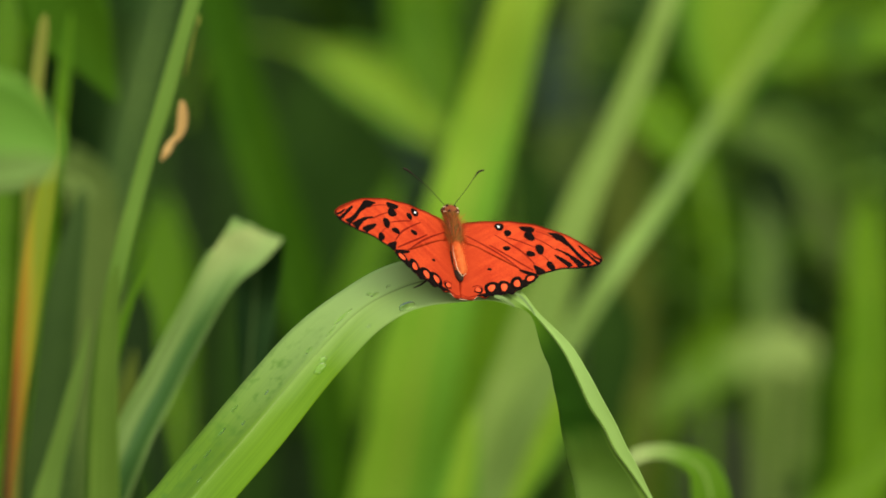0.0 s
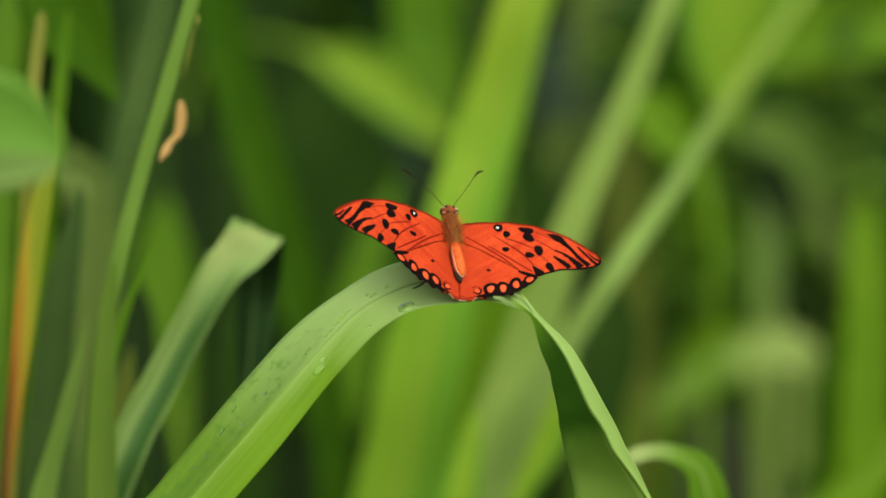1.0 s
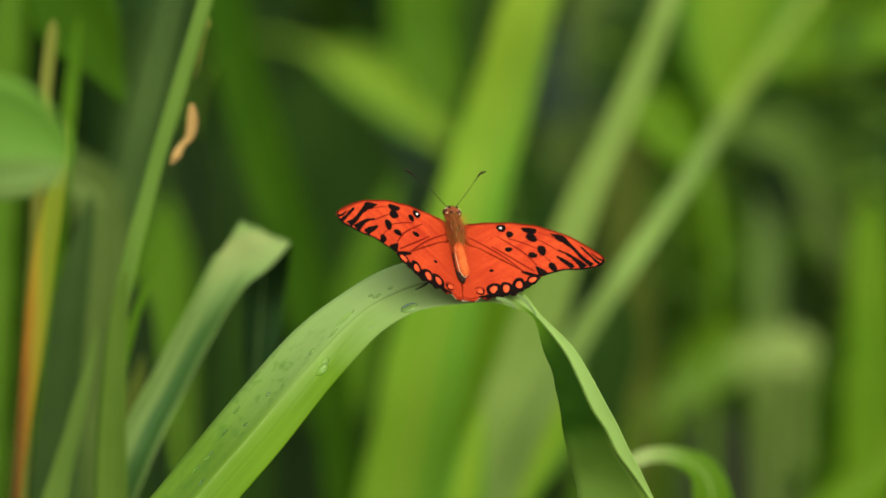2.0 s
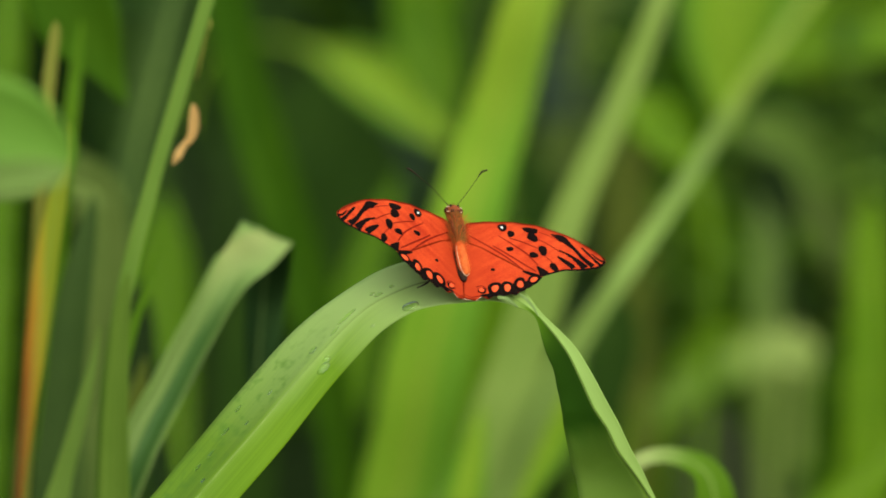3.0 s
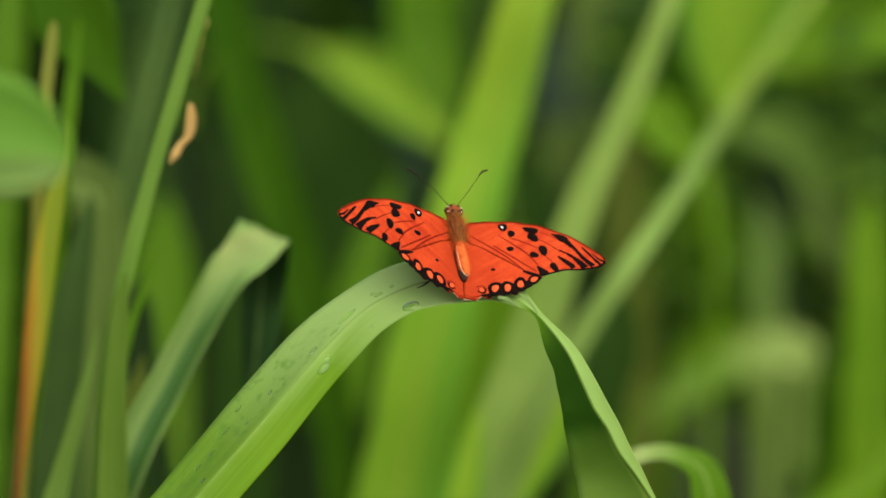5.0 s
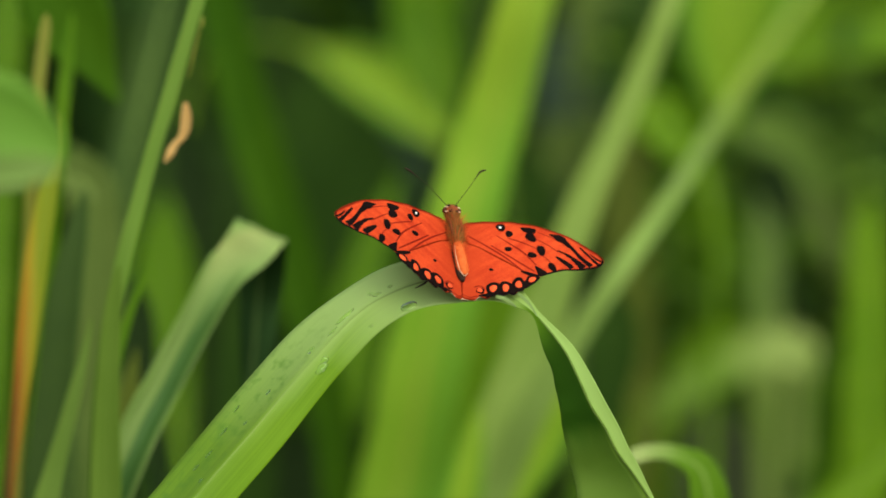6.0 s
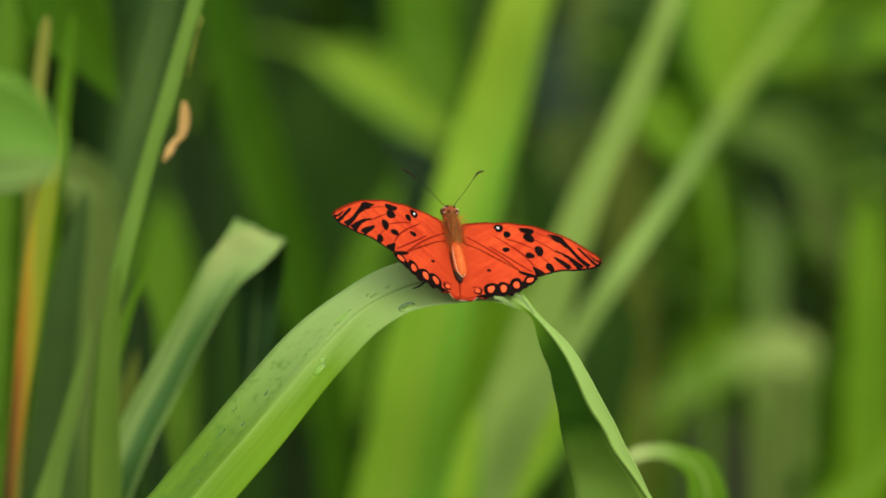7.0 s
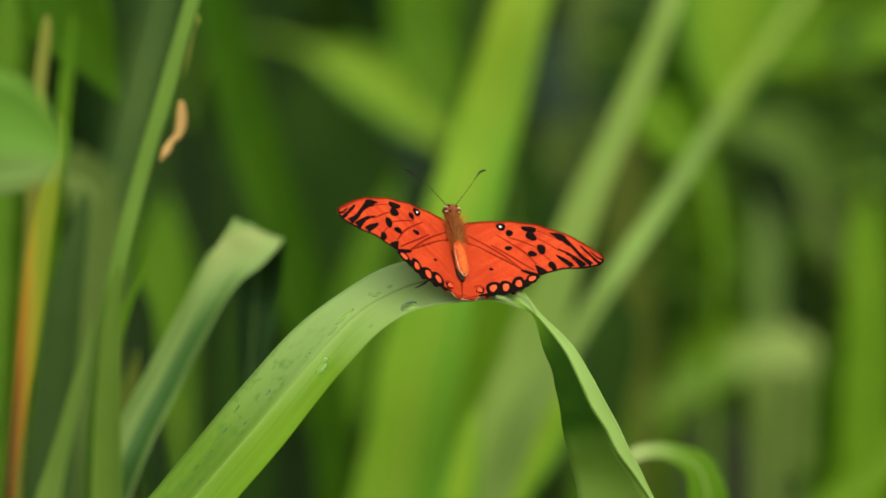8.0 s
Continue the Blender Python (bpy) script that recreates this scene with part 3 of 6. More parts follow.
FORE_BLOTCHES = [[(17.2, 1.9), (19.3, 2.1), (21.5, 1.3), (21.1, -0.1), (19.6, -0.1), (17.7, 0.7)],
    [(19.1, 0.3), (20.6, -0.3), (21.3, -2.5), (20.4, -3.2), (18.9, -2.6), (18.1, -1.5)],
    [(24.8, -0.1), (27.5, -0.2), (29.4, -1.4), (30.1, -3.5), (31.2, -5.5), (29.8, -4.9), (28.3, -3.3), (26.9, -2.5), (26.1, -1.3)],
    [(19.6, -11.9), (21.1, -12.7), (22.8, -14.2), (21.9, -15.2), (20.3, -15.4), (19.9, -14.0)]]
FORE_STREAKS = [([(29.0, -2.3), (31.2, -5.7), (33.3, -9.0), (35.6, -11.4)], [0.58, 0.48, 0.58, 0.87]),
    ([(33.2, -4.7), (35.1, -7.3), (36.7, -9.5), (37.8, -10.8)], [0.29, 0.44, 0.48, 0.58]),
    ([(26.7, -6.0), (29.1, -7.4), (31.1, -9.4), (33.3, -12.2)], [0.29, 0.48, 0.68, 1.07]),
    ([(26.0, -8.4), (27.6, -9.8), (29.3, -11.2), (30.1, -12.3)], [0.29, 0.68, 0.87, 0.87]),
    ([(35.8, -6.7), (37.4, -8.7), (38.9, -9.7)], [0.15, 0.29, 0.29]),
    ([(15.5, -13.8), (17.6, -14.6), (20.3, -15.6)], [0.29, 0.58, 0.39])]
FORE_VEINS = [([(2.0, -1.3), (7.3, -5.1), (11.6, -9.0), (16.1, -13.8)], [0.26, 0.34, 0.34, 0.26]),
    ([(8.3, -4.7), (11.7, -7.7), (15.4, -10.6), (19.3, -13.8)], [0.20, 0.34, 0.34, 0.26]),
    ([(10.2, -1.2), (13.7, -4.0), (17.3, -7.5), (20.0, -11.7)], [0.20, 0.32, 0.32, 0.24]),
    ([(13.2, -1.8), (16.2, -3.2), (19.9, -5.0), (21.7, -6.0)], [0.20, 0.30, 0.26, 0.20]),
    ([(20.9, -1.9), (23.9, -4.1), (26.8, -6.6)], [0.13, 0.24, 0.20]),
    ([(21.6, 0.3), (25.8, -1.5), (28.3, -3.1)], [0.13, 0.20, 0.16]),
    ([(21.8, -7.4), (23.8, -9.7), (24.7, -11.7)], [0.13, 0.17, 0.13])]
HIND_BAND = [(20.2, -15.4), (17.4, -17.7), (14.2, -19.6), (11.1, -21.0), (7.9, -21.5), (5.1, -22.4), (2.7, -22.7)], [0.68, 0.87, 0.87, 0.87, 0.80, 0.50, 0.18]
HIND_RINGS = [(18.3, -16.7, 2.15, 1.49, -147), (14.3, -18.5, 2.39, 2.00, 66), (10.6, -19.8, 2.46, 2.00, 70), (7.1, -20.0, 2.46, 1.97, 71), (3.5, -20.9, 1.25, 1.08, 60)]
HIND_SPOTS = [(18.3, -16.7, 1.44, 0.85, -153), (14.3, -18.6, 1.35, 1.08, 71), (10.6, -19.9, 1.53, 1.09, 77), (7.1, -20.1, 1.45, 1.08, 75), (3.3, -20.8, 0.94, 0.83, -151)]
HIND_MARKS = [(7.3, -13.4, 0.64, 0.48, -170), (16.4, -18.8, 1.23, 1.08, -148), (12.5, -21.1, 1.26, 1.07, 64), (8.7, -22.2, 1.18, 1.05, 48), (5.2, -22.8, 0.80, 0.62, 60)]
HIND_VEINS = [([(1.9, -19.7), (3.6, -19.2), (4.7, -20.2), (3.4, -21.7), (2.1, -21.3)], [0.19, 0.19, 0.19, 0.19, 0.19]),
    ([(-1.6, -22.1), (0.3, -23.1), (2.5, -22.7)], [0.10, 0.19, 0.19]),
    ([(-0.0, -7.4), (-0.5, -13.6), (-1.5, -19.1)], [0.19, 0.29, 0.19])]


def build_wings(fly):
    made = []
    for side, lift in ((1, LIFT_RIGHT), (-1, LIFT_LEFT)):
        rest = pose(side * 1.2 * MM, 0, 0, 0, -side * lift, 0)
        lower = pose(side * 1.2 * MM, 0, -0.11 * MM, 0, -side * lift, 0)
        fore = part("forewing", mirrored(wing_sheet(FORE, (17.0, -5.0)), side), M_WING, fly, "orange forewing with black spots and streaks", rest)
        hind = part("hindwing", mirrored(wing_sheet(HIND, (7.0, -13.0)), side), M_WING, fly, "orange hindwing with a black spotted border", lower)
        for u, v, a, b, turn in FORE_MARKS:
            part("black_spot", mirrored(patch(oval(u, v, a * 0.92, b * 0.92, turn)), side), M_BLACK, fore)
        u, v, a, b, turn = FORE_MARKS[0]
        part("white_pupil", mirrored(patch(oval(u - 0.15, v, a * 0.23, b * 0.29, turn), 0.2), side), M_WHITE, fore, "white centre of a black spot")
        for outline in FORE_BLOTCHES:
            part("black_blotch", mirrored(patch(outline), side), M_BLACK, fore)
        for path, widths in FORE_STREAKS:
            part("black_streak", mirrored(streak_patch(path, [w * (1.08 if side > 0 else 1.16) for w in widths], 0.16), side), M_BLACK, fore)
        for path, widths in FORE_VEINS:
            part("vein", mirrored(streak_patch(path, [w * 0.8 for w in widths], 0.13), side), M_VEIN, fore)
        edge = smooth(FORE, 6, closed=True)
        part("costal_edge", mirrored(streak_patch([tuple(p) for p in edge[2:56:6]], [0.06, 0.08, 0.1, 0.11, 0.12, 0.13, 0.14, 0.14, 0.14], 0.2), side), M_VEIN, fore, "dark brown leading edge")
        rim = [tuple(p * 0.985 + np.array((17.0, -5.0)) * 0.015) for p in edge[46:96:5]]
        part("dark_margin", mirrored(streak_patch(rim, [0.06, 0.2, 0.34, 0.36, 0.34, 0.3, 0.3, 0.28, 0.2, 0.06], 0.17), side), M_BLACK, fore, "thin black outer margin")
        part("border", mirrored(streak_patch(HIND_BAND[0], [w * 1.25 for w in HIND_BAND[1]], 0.14), side), M_BLACK, hind, "scalloped black border")
        for u, v, a, b, turn in HIND_RINGS:
            part("black_ring", mirrored(patch(oval(u, v, a, b, turn), 0.17), side), M_BLACK, hind)
        for u, v, a, b, turn in HIND_SPOTS:
            part("orange_spot", mirrored(patch(oval(u, v, a * 0.88, b * 0.9, turn), 0.24), side), M_SPOT, hind, "orange spot in the black border")
        for u, v, a, b, turn in HIND_MARKS:
            part("black_spot", mirrored(patch(oval(u, v, a, b, turn), 0.13), side), M_BLACK, hind)
        for path, widths in HIND_VEINS:
            part("vein", mirrored(streak_patch(path, widths, 0.09), side), M_VEIN, hind)
        # scalloped fringe along the outer margin
        edge = smooth(HIND, 14, closed=True)
        dark, cream = bmesh.new(), bmesh.new()
        for k in range(58, 236):
            u, v = edge[k]
            w, x = edge[k + 1]
            d = Vector((w - u, x - v, 0)).normalized()
            o = Vector((d.y, -d.x, 0))
            if o.dot(Vector((u - 7, v + 13, 0))) < 0:
                o = -o
            long = 0.16 + 0.12 * math.sin(k * 1.7)
            fr = cream if k > 168 and (k // 14) % 2 else dark
            a, b = wing_point(u, v), wing_point(w, x)
            tip, over = (a + b) / 2 + o * long * MM, Vector((0, 0, 0.05)) * MM
            for three in ((a + over, b + over, tip), (a - over, tip, b - over)):
                fr.faces.new([fr.verts.new(p) for p in three])
        part("fringe", mirrored(dark, side), M_BLACK, hind, "short dark fringe of scales")
        part("fringe", mirrored(cream, side), M_FRINGE, hind, "cream tufts along the fringe")
        made.append((side, fore, hind, lift))
    return made


def furry(points, radii, material_hairs, length, count, seed, sides=14):
    """A rounded body piece and its coat of short hairs, as two bmeshes."""
    body = bmesh.new()
    tube(body, [Vector(p) * MM for p in points], [r * MM for r in radii], sides, 6)
    rnd = random.Random(seed)
    hairs = bmesh.new()
    rows = smooth([(*p, r) for p, r in zip(points, radii)], 8)
    for _ in range(count):
        i = rnd.randrange(1, len(rows) - 1)
        t = Vector(rows[i + 1][:3] - rows[i - 1][:3]).normalized()
        a = rnd.uniform(0, 2 * math.pi)
        n = Vector((math.cos(a), 0, math.sin(a)))
        n = (n - t * n.dot(t)).normalized()
        s = t.cross(n)
        root = Vector(rows[i][:3]) + n * rows[i][3] * 0.95 + t * rnd.uniform(-0.3, 0.3)
        d = (n * 0.8 - t * rnd.uniform(0.2, 1.0) + s * rnd.uniform(-0.4, 0.4)).normalized() * length * rnd.uniform(0.5, 1.2)
        w = 0.06
        a, b, c = root - s * w, root + s * w, root + d
        hairs.faces.new([hairs.verts.new(p * MM) for p in (a, b, c)])
        hairs.faces.new([hairs.verts.new(p * MM) for p in (root - t * w, root + t * w, c)])
    return body, hairs


def build_butterfly():
    fly = tagged(new("butterfly"), "orange butterfly with black spots, wings open, on an arched grass leaf", "butterfly")
    fly.matrix_basis = FLY_POSE
    wings = build_wings(fly)
    b, h = furry([(-0.5, 5.2, 0.9), (-0.6, 3.4, 1.3), (-0.6, 0.5, 1.6), (-0.5, -3.0, 1.4), (-0.4, -5.6, 0.9)], [0.8, 1.35, 1.65, 1.5, 1.0], None, 1.5, 1800, 3)
    thorax = part("thorax", b, M_FUR, fly, "tawny furry thorax")
    part("hair", h, M_FUR, thorax)
    _, h = furry([(-0.6, 3.0, 1.0), (-0.6, 0.0, 1.2), (-0.5, -4.5, 1.0)], [1.4, 1.7, 1.4], None, 2.2, 600, 8)
    _.free()
    _, wisps = furry([(-0.6, 2.5, 0.5), (-0.6, 0.0, 0.6), (-0.5, -4.0, 0.5), (-0.4, -9.0, 0.4)], [1.2, 1.5, 1.4, 1.0], None, 4.6, 420, 18)
    _.free()
    part("wisps", wisps, M_BELLY, thorax, "wispy orange hair over the wing roots")
    part("long_hair", h, M_FUR, thorax, "long tawny hair at the wing roots")
    b, h = furry([(-0.4, -5.0, 1.0), (-0.3, -8.0, 1.3), (-0.1, -11.5, 1.3), (0.2, -14.4, 1.1), (0.4, -16.2, 0.9)], [1.05, 1.45, 1.6, 1.5, 0.75], None, 0.8, 700, 4)
    abdomen = part("abdomen", b, M_BELLY, fly, "orange abdomen")
    part("hair", h, M_BELLY, abdomen)
    b, h = furry([(-0.75, 8.1, 0.6), (-0.72, 7.2, 0.8), (-0.65, 5.8, 0.9), (-0.6, 4.4, 0.9)], [0.7, 1.8, 2.15, 1.4], None, 0.7, 420, 5)
    head = part("head", b, M_DUSK, fly, "reddish brown furry head")
    part("hair", h, M_DUSK, head)
    for x in (-2.7, 1.3):
        eye = bmesh.new()
        bmesh.ops.create_uvsphere(eye, u_segments=14, v_segments=10, radius=0.9 * MM)
        bmesh.ops.scale(eye, vec=(0.8, 1.0, 1.0), verts=eye.verts)
        part("eye", eye, M_EYE, head, "dark glossy eye", pose(x * MM, 6.3 * MM, 1.35 * MM))
        rim = bmesh.new()
        tube(rim, [Vector((x * 0.86 + 0.5 * math.cos(a) - 0.1, 6.3 + 0.95 * math.sin(a), 2.0 + 0.3 * math.cos(a))) * MM for a in np.linspace(0.3, 5.6, 9)], [0.13 * MM] * 9, 6, 3)
        part("eye_rim", rim, M_FRINGE, head, "pale rim of scales round the eye")
    for x in (-1.45, 0.0):
        bm = bmesh.new()
        bmesh.ops.create_uvsphere(bm, u_segments=10, v_segments=8, radius=0.34 * MM)
        part("pale_tuft", bm, M_FRINGE, head, "pale scale tuft on the head", pose(x * MM, 6.6 * MM, 2.0 * MM))
    # dark tube added for the shade and dark hair beside the abdomen
    bm = bmesh.new()
    tube(bm, [Vector(p) * MM for p in ((-1.0, -3.0, 0.5), (-1.25, -8.0, 0.5), (-1.0, -12.5, 0.4), (-0.2, -16.2, 0.2), (0.1, -17.8, 0.3))], [0.4 * MM, 0.8 * MM, 0.85 * MM, 1.2 * MM, 0.5 * MM], 10, 5)
    part("abdomen_shade", bm, M_HORN, fly, "dark brown tube for the shade and dark hair under the abdomen")
    bm = bmesh.new()
    tube(bm, [Vector(p) * MM for p in ((-1.5, -6.5, 1.9), (-1.68, -9.5, 2.1), (-1.45, -12.5, 2.05), (-0.95, -15.4, 1.8), (0.3, -17.0, 1.5), (1.3, -16.0, 1.6))], [0.06 * MM, 0.11 * MM, 0.13 * MM, 0.12 * MM, 0.1 * MM, 0.05 * MM], 6, 5)
    part("side_stripe", bm, M_FRINGE, abdomen, "pale stripe along the abdomen")
    bm = bmesh.new()
    tube(bm, [Vector(p) * MM for p in ((-1.2, 4.8, 2.0), (-1.2, 3.4, 2.6), (-1.0, 1.6, 3.0), (-0.8, 0.2, 3.1))], [0.15 * MM, 0.4 * MM, 0.4 * MM, 0.1 * MM], 8, 5)
    part("back_stripe", bm, M_DUSK, thorax, "dark stripe down the thorax")
    for x, y in ((-1.7, 7.2), (0.35, 7.2), (-1.5, 5.2), (0.3, 5.2)):
        bm = bmesh.new()
        bmesh.ops.create_uvsphere(bm, u_segments=10, v_segments=8, radius=0.42 * MM)
        part("dark_tuft", bm, M_HORN, head, "dark scale tuft on the head", pose(x * MM, y * MM, (2.45 if y > 6 else 2.7) * MM))
    for x in (-1.75, 0.75):
        bm = bmesh.new()
        tube(bm, [Vector(p) * MM for p in ((x, 3.8, 2.1), (x * 1.12 - 0.1, 1.2, 2.65), (x * 1.05, -1.8, 2.55), (x * 0.8, -4.4, 1.9))], [0.1 * MM, 0.42 * MM, 0.44 * MM, 0.1 * MM], 8, 5)
        part("shoulder_stripe", bm, M_DUSK, thorax, "dark stripe along the shoulder")
    for path in ([(-1.3, 7.7, 1.0), (-4.2, 9.9, 2.4), (-7.2, 11.9, 4.0), (-11.0, 13.2, 6.0), (-14.0, 14.0, 7.6), (-15.4, 14.0, 8.2)],
                 [(0.4, 8.3, 1.0), (2.2, 10.6, 2.4), (4.0, 12.8, 4.0), (5.8, 15.2, 6.0), (7.0, 16.6, 7.4), (8.4, 16.9, 8.0)]):
        an = bmesh.new()
        tube(an, [Vector(p) * MM for p in path], [0.13 * MM, 0.09 * MM, 0.09 * MM, 0.11 * MM, 0.29 * MM, 0.21 * MM], 6, 6)
        part("antenna", an, M_HORN, fly, "thin dark antenna with a clubbed tip")
    legs = (([(-1.0, -1.5, -0.6), (-4.0, -9.0, -2.6), (-8.2, -16.0, -1.6), (-11.0, -19.4, -0.9), (-13.6, -21.4, -0.6)]),
            ([(1.0, -1.5, -0.6), (5.0, -8.0, -3.5), (8.0, -13.0, -5.5), (10.0, -15.5, -6.6), (12.0, -17.0, -7.2)]),
            ([(-0.8, 0.5, -0.6), (-3.0, -6.0, -5.0), (-3.0, -11.5, -6.0), (-3.6, -14.0, -7.4)]),
            ([(0.8, 0.5, -0.6), (3.0, -6.0, -5.0), (3.4, -11.5, -6.0), (3.8, -14.0, -7.4)]))
    for path in legs:
        lg = bmesh.new()
        tube(lg, [Vector(p) * MM for p in path], [0.35 * MM] + [0.26 * MM] * (len(path) - 2) + [0.12 * MM], 6, 4)
        part("leg", lg, M_HORN, fly, "thin dark leg")
    return fly, wings


# ---- leaves and stalks ----
perch_rise = [
    (-0.1580, 1.2338, 0.0000, 0.0120, 0.0120, 0, 20, 20), (-0.1130, 1.2188, 0.6986, 0.0161, 0.0161, 0, 20, 20), (-0.0860, 1.2138, 0.9314, 0.0188, 0.0088, -22, -36, -20),
    (-0.0672, 1.2232, 0.9541, 0.0189, 0.0087, -22, -36, -20), (-0.0509, 1.2302, 0.9722, 0.0202, 0.0087, -22, -35, -20), (-0.0343, 1.2382, 0.9913, 0.0163, 0.0081, -22, -29, -18),
    (-0.0221, 1.2434, 1.0029, 0.0108, 0.0078, -24, -18, -16), (-0.0129, 1.2469, 1.0076, 0.0096, 0.0081, -26, -6, -2), (-0.0045, 1.2482, 1.0101, 0.0077, 0.0090, -26, 3, 5),
    (0.0043, 1.2483, 1.0107, 0.0063, 0.0085, -26, 4, 5), (0.0120, 1.2471, 1.0092, 0.0050, 0.0057, -26, -4, 0)]
perch_fall = [
    (0.0189, 1.2447, 1.0054, 0.0038, 0.0022, -24, 0, 0), (0.0247, 1.2423, 1.0015, 0.0014, 0.0009, -10, -5, -20), (0.0324, 1.2393, 0.9924, 0.0027, 0.0099, 0, -15, -56),
    (0.0363, 1.2375, 0.9849, 0.0035, 0.0181, 0, -14, -66), (0.0399, 1.2367, 0.9770, 0.0041, 0.0228, 0, -14, -67), (0.0437, 1.2371, 0.9711, 0.0036, 0.0279, 0, -14, -66),
    (0.0467, 1.2374, 0.9650, 0.0035, 0.0275, 0, -14, -62), (0.0514, 1.2388, 0.9584, 0.0024, 0.0289, 0, -14, -56), (0.0564, 1.2400, 0.9509, 0.0010, 0.0251, 0, -15, -40),
    (0.0642, 1.2408, 0.9391, 0.0005, 0.0160, 0, -20, -30), (0.0719, 1.2388, 0.9207, 0.0003, 0.0003, 0, -20, -20)]
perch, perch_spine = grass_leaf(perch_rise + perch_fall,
    M_SHEEN, "arched fresh green grass leaf with a bent tip, wet with drops", rib=0.0004, across=8, per=10, wave=0.05, name="arched_grass_leaf", seed=1)
folded_rise = [
    (-0.1594, 1.4200, 0.0000, 0.0060, 0.0060, 0, 25, 45), (-0.1394, 1.4072, 0.3613, 0.0061, 0.0057, 0, 25, 45), (-0.1219, 1.4013, 0.6774, 0.0062, 0.0054, 0, 25, 45),
    (-0.1094, 1.4000, 0.9032, 0.0063, 0.0052, 0, 25, 45), (-0.1017, 1.4020, 0.9240, 0.0073, 0.0059, 0, 25, 45), (-0.0962, 1.4040, 0.9378, 0.0075, 0.0059, 0, 25, 45),
    (-0.0917, 1.4080, 0.9478, 0.0077, 0.0059, 0, 25, 45), (-0.0866, 1.4120, 0.9569, 0.0077, 0.0056, 0, 26, 48), (-0.0813, 1.4150, 0.9671, 0.0077, 0.0054, 0, 26, 50),
    (-0.0761, 1.4170, 0.9766, 0.0077, 0.0053, 0, 26, 50), (-0.0710, 1.4180, 0.9862, 0.0079, 0.0056, 0, 24, 48), (-0.0673, 1.4195, 0.9934, 0.0079, 0.0073, 0, 18, 40)]
folded_fall = [
    (-0.0645, 1.4210, 0.9987, 0.0070, 0.0092, 0, 10, 22), (-0.0606, 1.4240, 1.0064, 0.0061, 0.0111, 0, 2, 4), (-0.0602, 1.4400, 1.0062, 0.0062, 0.0110, 0, 0, 0),
    (-0.0591, 1.4600, 0.9967, 0.0076, 0.0087, 0, 6, 6), (-0.0607, 1.4800, 0.9799, 0.0073, 0.0073, 0, 10, 10), (-0.0623, 1.4850, 0.9627, 0.0062, 0.0062, 0, 16, 16),
    (-0.0639, 1.4900, 0.9453, 0.0033, 0.0033, 0, 20, 20), (-0.0643, 1.4900, 0.9341, 0.0004, 0.0004, 0, 20, 20)]
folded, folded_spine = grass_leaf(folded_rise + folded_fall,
    M_FOLD, "pale green grass leaf folded over at its bend", wave=0.05, rolled=0.0012, under=(M_FOLD_SHADE, 0.915), rib=0.0003, rib_material=M_FOLD, seed=2)
stalk, stalk_spine = grass_leaf([
    (-0.1353, 1.4050, 0.0000, 0.0060), (-0.1233, 1.3922, 0.3700, 0.0053), (-0.1128, 1.3862, 0.6938, 0.0046),
    (-0.1053, 1.3850, 0.9250, 0.0041), (-0.1044, 1.3850, 0.9493, 0.0038), (-0.1033, 1.3850, 0.9667, 0.0034),
    (-0.1020, 1.3850, 0.9805, 0.0029), (-0.0994, 1.3850, 0.9943, 0.0026), (-0.0966, 1.3850, 1.0063, 0.0024),
    (-0.0926, 1.3850, 1.0209, 0.0024), (-0.0887, 1.3850, 1.0346, 0.0024), (-0.0847, 1.3850, 1.0475, 0.0024),
    (-0.0812, 1.3850, 1.0594, 0.0023), (-0.0776, 1.3850, 1.0713, 0.0022), (-0.0748, 1.3850, 1.0807, 0.0022),
    (-0.0638, 1.3850, 1.1138, 0.0015), (-0.0569, 1.3850, 1.1357, 0.0002)],
    M_STALK, "green grass leaf with a dry husk caught on it", rib=0.0004, seed=3)
thick_stem, thick_stem_spine = grass_leaf([
    (-0.1327, 1.3980, 0.0000, 0.0060), (-0.1207, 1.3852, 0.3705, 0.0057), (-0.1102, 1.3792, 0.6946, 0.0054),
    (-0.1027, 1.3780, 0.9262, 0.0051), (-0.1022, 1.3780, 0.9538, 0.0041), (-0.1013, 1.3780, 0.9710, 0.0034),
    (-0.1004, 1.3780, 0.9831, 0.0029), (-0.0993, 1.3780, 0.9933, 0.0020), (-0.0981, 1.3780, 1.0002, 0.0005)],
    M_STEM, "upright green grass leaf among the stalks", rib=0.0004, rib_material=M_STEM, seed=4)
thin_stem, thin_stem_spine = grass_leaf([
    (-0.1181, 1.4337, 0.0000, 0.0060), (-0.1151, 1.4257, 0.3681, 0.0052), (-0.1106, 1.4187, 0.6903, 0.0035),
    (-0.1061, 1.4137, 0.9204, 0.0018), (-0.1043, 1.4174, 0.9553, 0.0018), (-0.0999, 1.4196, 0.9762, 0.0016),
    (-0.0938, 1.4215, 0.9937, 0.0009), (-0.0906, 1.4224, 1.0024, 0.0002)],
    M_GREEN, "thin green grass shoot", seed=5)
